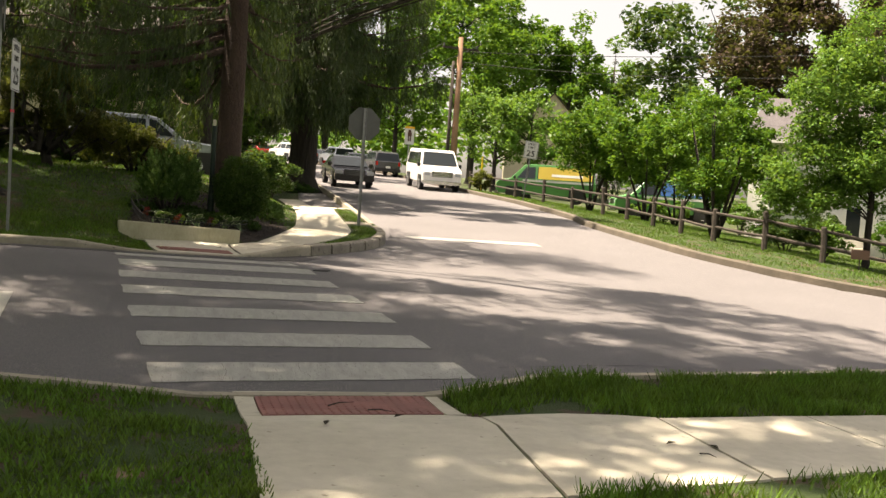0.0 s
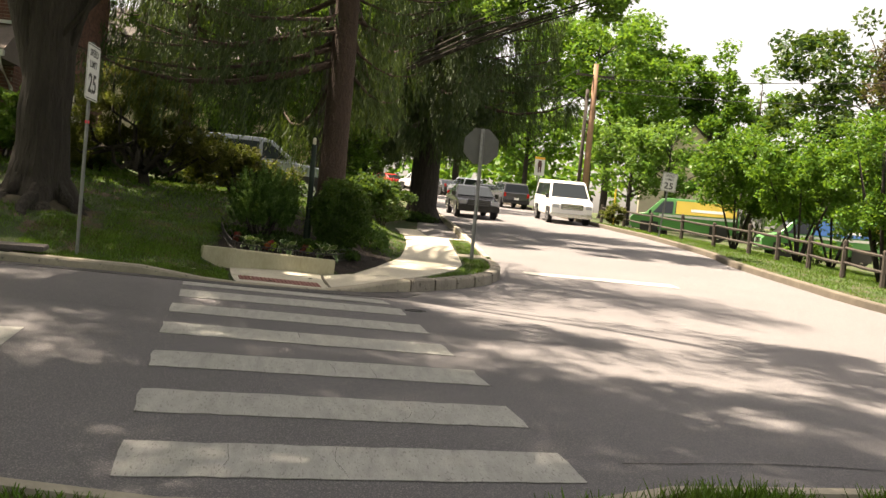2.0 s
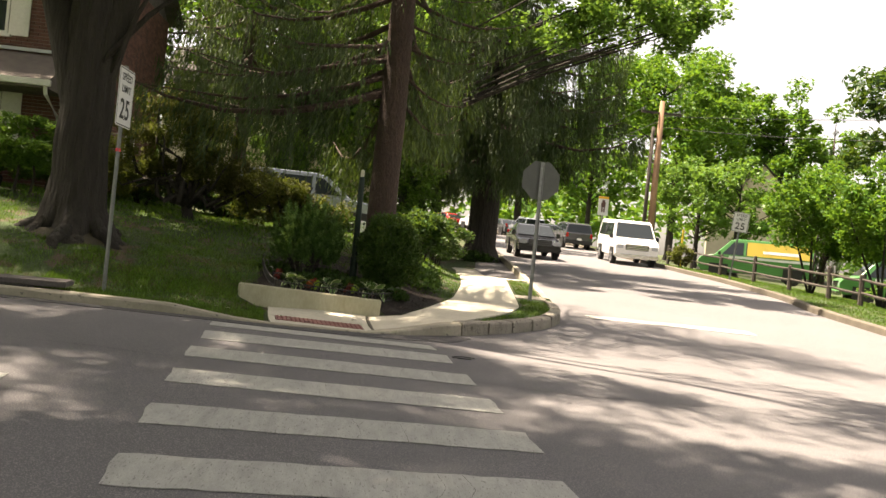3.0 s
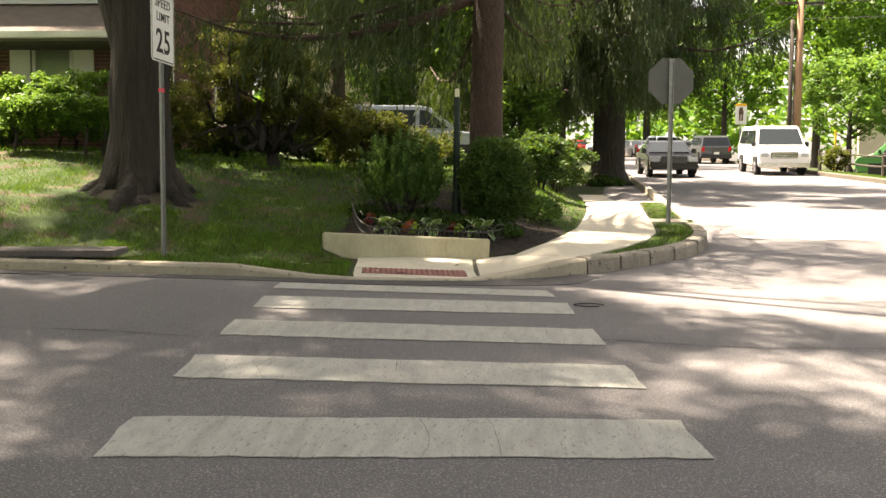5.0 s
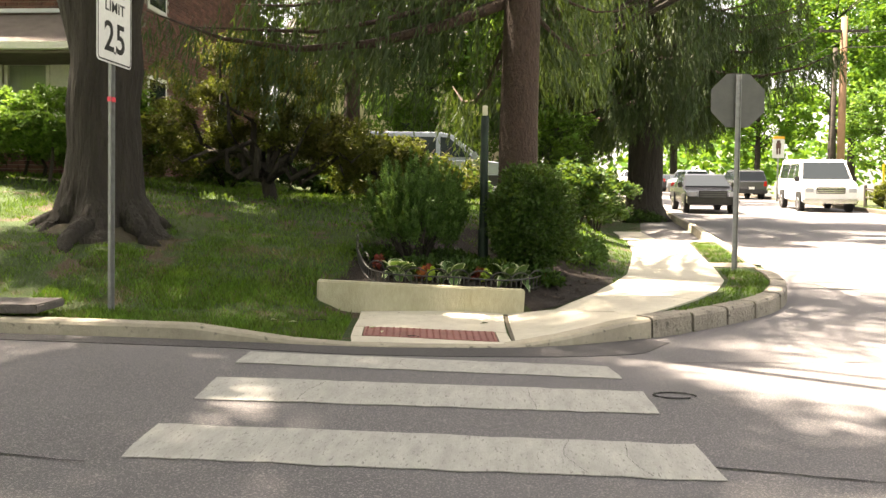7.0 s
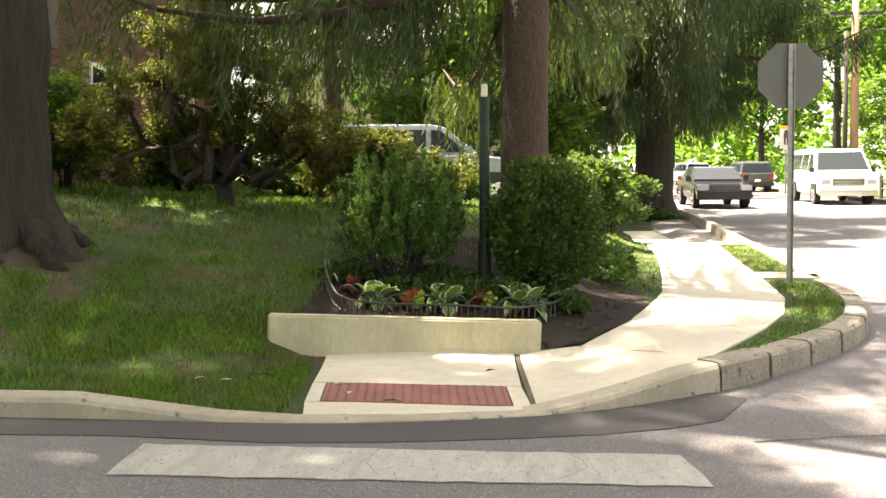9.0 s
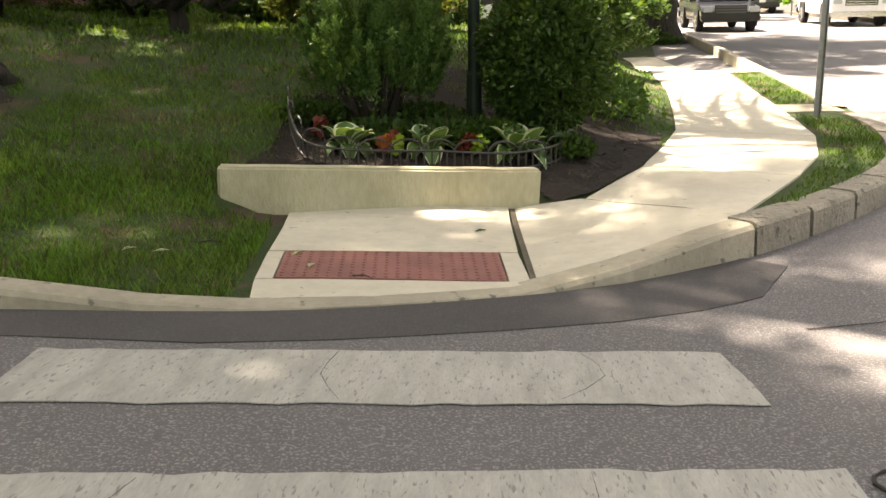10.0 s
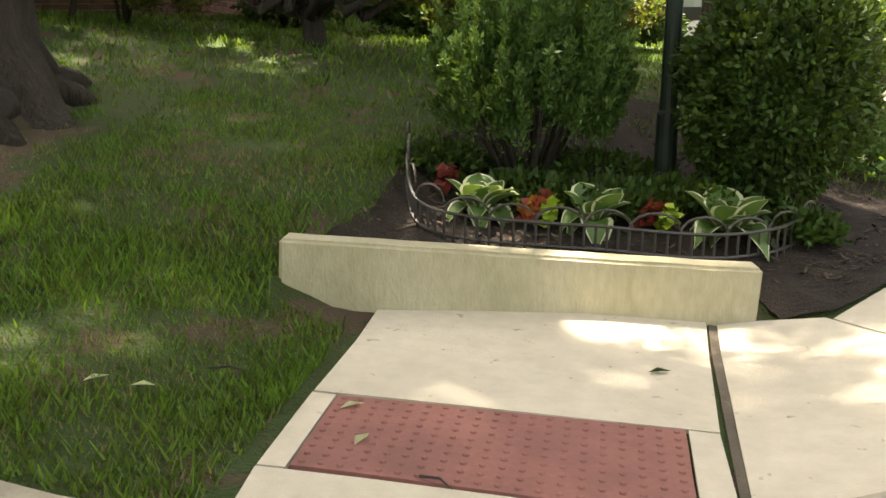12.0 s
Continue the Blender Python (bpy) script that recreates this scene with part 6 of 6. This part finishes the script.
suv(-0.6, 29.0, FL(-0.6, 29.0) - 0.02, -86, CAR_SILVER, "silver-blue car parked in a driveway behind shrubs", 0)


def work_van(x, y, z, turn, label, base, top, pitch=0.0):
    t = van(x, y, z, turn, base, label, pitch, "work_van")
    for s in (-1, 1):
        part("livery_panel", pane_side([(-2.6, 1.3), (0.45, 1.3), (0.45, 1.98), (-2.5, 2.0)], lambda q: 1.01 * (1 - 0.16 * max(0, q - 1.22) / 0.88), s, 0.012), top, t, "coloured lettered side panel")
        part("livery_stripe", boxed(s * 1.012 - 0.008, s * 1.012 + 0.008, -2.6, 1.3, 1.12, 1.24), SIGN_WHITE, t, "white stripe")
        part("livery_text", pane_side([(-2.0, 1.46), (-0.3, 1.46), (-0.3, 1.6), (-2.0, 1.6)], lambda q: 1.01 * (1 - 0.16 * max(0, q - 1.22) / 0.88), s, 0.018), SIGN_WHITE, t, "white bar of lettering")
        part("livery_patch", pane_side([(-2.55, 1.34), (-2.1, 1.34), (-2.1, 1.9), (-2.5, 1.9)], lambda q: 1.01 * (1 - 0.16 * max(0, q - 1.22) / 0.88), s, 0.019), CAR_YELLOW, t, "yellow patch")
    return t


work_van(25.0, 42.0, right_lot_z(25.0, 42.0), 72, "green and blue lettered work van parked beyond a fence", CAR_GREEN, CAR_BLUE)
work_van(20.6, 47.5, right_lot_z(20.6, 47.5) - 0.1, 66, "green and yellow lettered work van parked beyond a fence", CAR_GREEN, CAR_YELLOW)

# ---- split-rail fence ----
fence = thing("rail_fence", 0, 0, 0, "weathered dark split-rail fence along a lawn", "fence")
POSTS = [(16.9, 50), (16.75, 46), (16.6, 42), (16.4, 38), (16.2, 34.5), (16.05, 31.4), (15.9, 29.2), (15.7, 27.0), (15.42, 24.8), (15.2, 22.7), (15.6, 20.9), (16.2, 19.3), (17.5, 18.2), (20.3, 17.2), (23.2, 16.8)]
tops = []
for i, (x, y) in enumerate(POSTS):
    z = right_lot_z(x, y)
    h = 1.0 + 0.08 * math.sin(i * 2.7)
    bm = bmesh.new()
    tube(bm, [(0, 0, -0.3), (0.01, 0, h * 0.5), (0.02 * math.sin(i), 0.01, h - 0.04), (0.02 * math.sin(i), 0.01, h)], [0.085, 0.08, 0.075, 0.05], 7)
    o = part("post", bm, WOOD, fence)
    o.location = (x, y, z)
    tops.append(Vector((x, y, z)))
for a, b in zip(tops, tops[1:]):
    for h in (0.40, 0.80):
        bm = bmesh.new()
        mid = a.lerp(b, 0.5) + Vector((0, 0, h - 0.02))
        tube(bm, [a + Vector((0, 0, h + 0.02)), mid, b + Vector((0, 0, h - 0.02))], [0.035, 0.052, 0.038], 6)
        part("rail", bm, WOOD, fence)
board = thing("yard_sign", 16.75, 18.6, right_lot_z(16.75, 18.6), "small brown yard sign on a stake", "yard sign", turn=-30)
part("board", boxed(-0.22, 0.22, -0.01, 0.01, 0.28, 0.52, 0.006), material("brown_board", (0.09, 0.05, 0.035), 0.7), board)
part("stake", boxed(-0.015, 0.015, 0.012, 0.03, -0.2, 0.5), WOOD, board)

# ---- trees and shrubs on the sunny side ----
RL = right_lot_z


def ornamental(x, y, h, r, n, mat, seed, label, name="ornamental_tree", low=0.9, leaf=0.14, stems=5):
    t = thing(name, x, y, RL(x, y), label, "tree", "small trees along the fence")
    rnd = random.Random(seed)
    for i in range(stems):
        a = i * 6.28 / stems + rnd.uniform(-0.4, 0.4)
        bm = bmesh.new()
        e = Vector((math.cos(a) * r * 0.6, math.sin(a) * r * 0.6, h * rnd.uniform(0.55, 0.8)))
        tube(bm, [(0.05 * math.cos(a), 0.05 * math.sin(a), -0.1), (e.x * 0.25, e.y * 0.25, low * 0.7), (e.x * 0.6, e.y * 0.6, low + (e.z - low) * 0.4), e], [0.06, 0.05, 0.04, 0.01], 6)
        part("trunk", bm, BARK, t, smooth=True)
    cs, rad = clumps([(0, 0, low + (h - low) * 0.55, r, r, (h - low) * 0.46), (r * 0.3, 0, low + (h - low) * 0.4, r * 0.9, r * 0.9, (h - low) * 0.35)], 60, r * 0.22, seed)
    leaves("crown", cs, rad, n, leaf, mat, t, seed)
    return t


ornamental(18.0, 36.5, 5.0, 2.0, 12000, LEAF, 51, "small spreading ornamental tree with dark green leaves", low=1.1, leaf=0.17)
ornamental(18.4, 32.3, 5.0, 2.3, 15000, LEAF, 52, "small spreading ornamental tree with bright leaves", low=1.1, leaf=0.17)
ornamental(20.8, 34.0, 4.6, 2.2, 8000, LEAF_LIGHT, 53, "small ornamental tree with yellow-green leaves", low=1.1, leaf=0.17)
ornamental(16.5, 24.6, 4.9, 1.7, 15000, LEAF, 54, "upright many-stemmed flowering shrub tree by the fence", "crape_myrtle", low=0.8, leaf=0.13, stems=9)
tree(18.2, 20.0, RL(18.2, 20.0), 0.09, 1.6, [(0.3, 0, 4.4, 2.3, 2.1, 2.9), (0.7, 0.2, 5.8, 1.8, 1.6, 1.8), (-0.9, 0.1, 3.0, 1.6, 1.5, 1.3), (-1.7, 0.3, 2.3, 1.3, 1.2, 1.1), (-1.3, 0.2, 4.3, 1.4, 1.2, 1.4), (1.2, 0.0, 2.6, 1.6, 1.4, 1.2)], 46000, 0.12, LEAF_LIGHT, "young bright-leaved tree at the fence", 55, clump=0.42, per=60, flare=1.2)
shrub("shrub", 17.6, 22.6, RL(17.6, 22.6), 1.3, 0.7, 0.9, 6000, 0.09, LEAF_DARK, "dark green low shrub behind the fence", 56, 0.2, 60)
shrub("shrub", 19.5, 23.2, RL(19.5, 23.2), 1.1, 0.7, 1.0, 4500, 0.10, LEAF_LIGHT, "light green flowering shrub behind the fence", 57, 0.2, 50)
shrub("shrub", 16.0, 45.5, RL(16.0, 45.5), 0.7, 0.6, 1.0, 3000, 0.11, LEAF_MAPLE, "small bushy shrub beside the kerb", 58, 0.2, 40)
shrub("shrub", 22.5, 38.0, RL(22.5, 38.0), 2.0, 0.8, 1.0, 4500, 0.12, LEAF_LIGHT, "light green shrubs before a parked van", 59, 0.22, 50)

# white cottage with grey roof
cot = thing("cottage", 30.6, 33.4, RL(30.6, 33.4) - 0.2, "white cottage with grey shingle roof behind trees", "house", turn=-40)
part("wall", boxed(-5.5, 5.5, 0, 7, -0.6, 5.5), WHITE, cot, "white painted siding wall")
bm = bmesh.new()
for q in (((-5.9, -0.7, 5.3), (5.9, -0.7, 5.3), (5.4, 3.5, 7.7), (-5.2, 3.5, 7.7)), ((5.9, 7.6, 5.3), (-5.9, 7.6, 5.3), (-5.2, 3.5, 7.7), (5.4, 3.5, 7.7)), ((-5.9, 7.6, 5.3), (-5.9, -0.7, 5.3), (-5.2, 3.5, 7.7)), ((5.9, -0.7, 5.3), (5.9, 7.6, 5.3), (5.4, 3.5, 7.7))):
    bm.faces.new([bm.verts.new(p) for p in q])
part("roof", bm, material("grey_shingle", (0.10, 0.092, 0.097), 0.95, tint=(0.07, 0.064, 0.068), scale=6, bump=0.6, bump_scale=30), cot, "weathered grey shingle roof")
part("eave", boxed(-5.9, 5.9, -0.74, -0.62, 5.15, 5.31), WHITE, cot)
for x in (-4.45, -3.35):
    sash_window(cot, x - 0.42, x + 0.42, 2.1, 3.4, -0.02)
dr = part("door", boxed(-1.3, -0.4, -0.05, -0.01, 0.6, 2.6, 0.01), WHITE, cot, "white storm door with glass")
part("pane", boxed(-1.15, -0.55, -0.058, -0.05, 0.95, 2.4), GLASS_DARK, dr)
part("step", boxed(-1.6, -0.1, -0.9, -0.06, -0.6, 0.58, 0.01), CONCRETE, cot, "pale concrete door step")

for k, (du, dv) in enumerate(((-5.6, -1.2), (-4.3, -1.4), (-3.0, -1.2), (-2.1, -1.3), (0.6, -1.2), (1.9, -1.3))):
    gx, gy = 30.6 + 0.766 * du + 0.643 * dv, 33.4 - 0.643 * du + 0.766 * dv
    shrub("shrub", gx, gy, RL(gx, gy), 0.85, 0.8, 1.5 + 0.35 * math.sin(k * 2.3), 3200, 0.11, LEAF_DARK if k % 2 else LEAF, "leafy green shrub against a cottage wall", 160 + k, 0.2, 50)

# cream gabled house far off
gab = thing("gabled_house", 34, 78, RL(34, 78), "cream gabled house far behind the trees", "house", turn=-20)
bm = bmesh.new()
gp = [(-4.2, -2), (-4.2, 5.2), (0, 9.6), (4.2, 5.2), (4.2, -2)]
f = bm.faces.new([bm.verts.new((a, 0, b)) for a, b in gp])
res = bmesh.ops.extrude_face_region(bm, geom=[f])
for v in [g for g in res["geom"] if isinstance(g, bmesh.types.BMVert)]:
    v.co.y += 9
bmesh.ops.recalc_face_normals(bm, faces=bm.faces[:])
part("wall", bm, CREAM, gab, "cream gable wall")
bm = bmesh.new()
for s in (-1, 1):
    q = [bm.verts.new(p) for p in ((s * 4.6, -0.4, 4.9), (0, -0.4, 9.75), (0, 9.4, 9.75), (s * 4.6, 9.4, 4.9))]
    bm.faces.new(q)
bmesh.ops.solidify(bm, geom=bm.faces[:], thickness=0.15)
part("roof", bm, ROOF, gab)
part("window", boxed(-0.4, 0.4, -0.05, 0.02, 6.4, 7.5, 0.01), GLASS_DARK, gab)

# ---- pole, wires and the school sign ----
pole = thing("utility_pole", 16.1, 51, RL(16.1, 51), "tall brown wooden utility pole with wires", "utility pole")
bm = bmesh.new()
tube(bm, [(0, 0, -0.5), (0, 0, 5), (0, 0, 8.6)], [0.19, 0.17, 0.14], 12)
part("shaft", bm, POLE_WOOD, pole, smooth=True)
bm = bmesh.new()
tube(bm, [(-0.36, 0.1, -0.5), (-0.34, 0.1, 7.2)], [0.12, 0.10], 10)
part("stub_pole", bm, WOOD, pole, "dark stub pole lashed beside it", smooth=True)
part("crossarm", boxed(-1.1, 1.1, -0.06, 0.06, 7.9, 8.02, 0.01), WOOD, pole)
for x in (-1.0, 0, 1.0):
    part("insulator", boxed(x - 0.05, x + 0.05, -0.05, 0.05, 8.02, 8.2, 0.02), SIGN_BACK, pole)


def wire(a, b, sag, label):
    bm = bmesh.new()
    a, b = Vector(a), Vector(b)
    tube(bm, [a.lerp(b, u) - Vector((0, 0, 4 * sag * u * (1 - u))) for u in (k / 12 for k in range(13))], [0.016] * 13, 5)
    tagged(part("overhead_wire", bm, BLACK), label, "wire", "overhead wires")


pz = RL(16.1, 51)
for dx, h in ((-1.0, 8.2), (1.0, 8.2)):
    wire((16.1 + dx, 51, pz + h), (16.6 + dx, 95, pz + h + 2.5), 0.8, "black overhead wire along the street")
wire((16.1, 51, pz + 6.3), (-12, 57, pz + 6.2), 0.5, "black overhead wire across the street")
wire((16.1, 51, pz + 6.7), (-12, 57, pz + 7.2), 0.5, "black overhead wire across the street")
wire((16.1, 51, pz + 7.2), (30, 28, pz + 5.5), 0.5, "black overhead wire down to a house")
wire((16.1, 51, pz + 7.8), (36, 24, pz + 7.0), 0.5, "black overhead wire down to a house")

def school_sign(x, y, z, h, label):
    t = thing("school_sign", x, y, z, label, "school sign")
    part("post", boxed(-0.04, 0.04, 0.02, 0.06, -0.3, h + 0.6), STEEL, t)
    pl = part("plate", plate(0.62, 1.15, 0.03, 0.01), SIGN_WHITE, t)
    pl.matrix_basis = pose(0, 0, h)
    part("header", boxed(-0.31, 0.31, -0.008, -0.002, 0.43, 0.57), SIGN_YELLOW, pl, "yellow header band")
    for a, b, c, d in ((-0.13, 0.13, -0.05, 0.22), (-0.09, 0.09, 0.22, 0.36), (-0.11, -0.02, -0.38, -0.05), (0.02, 0.11, -0.38, -0.05)):
        part("symbol", boxed(a, b, -0.012, -0.004, c, d), material("symbol_brown", (0.09, 0.04, 0.03), 0.6), pl, "dark plain symbol")
    return t


school_sign(14.95, 57, RL(14.95, 57), 2.75, "white crossing sign with dark symbol and yellow header")
tagged(part("utility_marker", boxed(-0.04, 0.04, -0.02, 0.02, -0.3, 1.9), material("marker_yellow", (0.75, 0.5, 0.03), 0.5)), "thin yellow marker post on the verge", "marker post").location = (16.7, 47.5, RL(16.7, 47.5))

# ---- background trees ----
BG = [
    # x, y, crown height, crown radius, crown half height, leaf size, count, material, trunk
    (24.0, 76, 12.0, 6.5, 6.5, 0.42, 15000, LEAF, 0.3), (31.0, 92, 15, 7, 7, 0.5, 13000, LEAF, 0.35), (40, 88, 13, 6, 6.5, 0.5, 11000, LEAF, 0.3),
    (17.2, 70, 6.0, 3.6, 3.6, 0.30, 8000, LEAF, 0.2), (22.0, 60, 4.8, 3.0, 2.8, 0.26, 7000, LEAF_LIGHT, 0.15), (20.5, 50, 4.0, 2.4, 2.4, 0.24, 6000, LEAF_LIGHT, 0.15),
    (9.0, 112, 12, 9, 8, 0.55, 13000, LEAF, 0.4), (18, 108, 12, 8, 8, 0.55, 12000, LEAF_LIGHT, 0.4), (1.0, 104, 12, 8, 8, 0.55, 12000, LEAF, 0.4),
    (3.0, 58, 12.5, 6.5, 5.0, 0.34, 16000, LEAF_LIGHT, 0.35), (1.5, 76, 12, 6.5, 7, 0.42, 12000, LEAF_DARK, 0.35),
    (-1.6, 35, 7.5, 4.0, 5.0, 0.26, 12000, LEAF_LIGHT, 0.2), (2.4, 42, 6.0, 3.0, 4.6, 0.24, 10000, LEAF, 0.2),
    (-6.0, 40, 9, 5, 6.5, 0.34, 11000, LEAF, 0.25), (-14, 44, 10, 6, 7, 0.4, 10000, LEAF, 0.3), (-24, 36, 9, 7, 7, 0.42, 10000, LEAF, 0.3), (-18, 24, 8, 4, 5, 0.3, 7000, LEAF, 0.25),
    (46, 70, 12, 8, 9, 0.55, 10000, LEAF_DARK, 0.4), (60, 60, 12, 10, 10, 0.6, 10000, LEAF, 0.4), (75, 45, 12, 10, 10, 0.7, 8000, LEAF, 0.4),
]
for i, (x, y, ch, cr, hh, leaf, n, mat, tr) in enumerate(BG):
    z = (FL if x < 6 else RL)(x, y) if y < 105 else road_z(x, y)
    e = [(0, 0, ch, cr, cr, hh), (cr * 0.45, -cr * 0.3, ch - hh * 0.25, cr * 0.6, cr * 0.6, hh * 0.6), (-cr * 0.5, 0.2 * cr, ch + hh * 0.2, cr * 0.55, cr * 0.55, hh * 0.55)]
    tree(x, y, z, tr, max(1.0, ch - hh * 0.9), e, n, leaf, mat, "leafy green deciduous tree beyond the street" if mat is not LEAF_DARK else "dark leafy tree beyond the street", 100 + i, clump=cr * 0.2, per=34)
tree(1.2, 31.5, FL(1.2, 31.5), 0.24, 4.0, [(0, 0, 8.5, 3.4, 3.2, 3.8), (4.2, -1.5, 7.6, 3.8, 2.6, 1.2), (7.2, -2.0, 7.4, 2.6, 2.0, 0.9)], 26000, 0.18, LEAF_LIGHT, "leafy tree reaching its limbs over the street", 139, clump=0.6, per=40)
tree(38, 46, RL(38, 46), 0.45, 5, [(0, 0, 12.5, 6.5, 6.0, 6.0), (-4.0, 0, 11, 3.5, 4, 3.5), (5, 0, 11, 4, 4, 4)], 30000, 0.32, LEAF_PURPLE, "large purple-leaved maple towering over a cottage", 140, clump=1.0, per=60)
spruce(43, 84, RL(43, 84), 0.25, 15.5, 1.5, 3.4, 61, "distant dark conifer against the sky", 0.35, 0.8, 0.5)

# far woods that close the view
rng = np.random.default_rng(77)
cs, rad = [], []
for k in range(330):
    a = radians(rng.uniform(-75, 130))
    d = rng.uniform(125, 190)
    x, y = d * math.cos(a + radians(30)), d * math.sin(a + radians(30))
    base = road_z(x, y)
    for j in range(4):
        cs.append((x + rng.normal() * 4, y + rng.normal() * 4, base + rng.uniform(0.5, 13)))
        rad.append(rng.uniform(2.5, 5))
tagged(leaves("far_woods", cs, rad, 60000, 1.3, LEAF, None, 77, aspect=1.4), "far green woods along the horizon", "woods", kind="stuff")
# Leaf masses added behind the viewpoint, never in view; they block low sky.
cs, rad = [], []
for k in range(90):
    x, y = rng.uniform(-60, -14), rng.uniform(-25, 9)
    if y > 0.1 * x + 2 or y > 3:
        continue
    for j in range(3):
        cs.append((x, y, rng.uniform(1, 12)))
        rad.append(rng.uniform(1.2, 2.4))
for k in range(60):
    x, y = rng.uniform(-30, 50), rng.uniform(-45, -22)
    for j in range(3):
        cs.append((x, y, rng.uniform(1, 13)))
        rad.append(rng.uniform(1.5, 3))
tagged(leaves("near_woods", cs, rad, 16000, 0.8, LEAF, None, 78, aspect=1.4), "unseen leafy trees added behind the near pavement", "woods", kind="stuff")

# ---- litter ----
for x, y, f, a, c in ((0.92, 16.25, FL, 20, LEAF_DARK), (0.1, 15.25, FL, 80, HOSTA_W), (-0.05, 15.5, FL, 40, HOSTA_W), (1.4, 5.3, NZ, 30, DIRT), (0.9, 4.9, NZ, 70, DIRT), (-0.75, 15.35, FL, 10, HOSTA_W), (-0.9, 15.3, FL, 50, HOSTA_W), (2.9, 4.6, NZ, 15, DIRT), (3.2, 4.5, NZ, 100, DIRT)):
    bm = bmesh.new()
    q = [bm.verts.new(p) for p in ((0, 0, 0), (0.04, 0.02, 0.012), (0.09, 0, 0.004), (0.04, -0.02, 0.014))]
    bm.faces.new(q)
    bmesh.ops.solidify(bm, geom=bm.faces[:], thickness=0.001)
    o = tagged(part("fallen_leaf", bm, c), "small fallen leaf lying on the ground", "leaf", "fallen leaves")
    o.matrix_basis = pose(x, y, f(x, y) + 0.022, 0, 0, a)
for x, y, f, a, L in ((1.1, 5.9, NZ, 30, 0.22), (1.35, 5.8, NZ, -15, 0.16), (0.35, 15.12, FL, -20, 0.12), (3.0, 4.4, NZ, -50, 0.1), (-0.6, 15.6, FL, 10, 0.15)):
    bm = bmesh.new()
    tube(bm, [(0, 0, 0), (L * 0.5, 0.012, 0.006), (L, -0.01, 0)], [0.005, 0.004, 0.002], 5)
    o = tagged(part("twig", bm, BARK), "thin brown twig lying on the pavement", "twig", "fallen twigs")
    o.matrix_basis = pose(x, y, f(x, y) + 0.026, 0, 0, a)
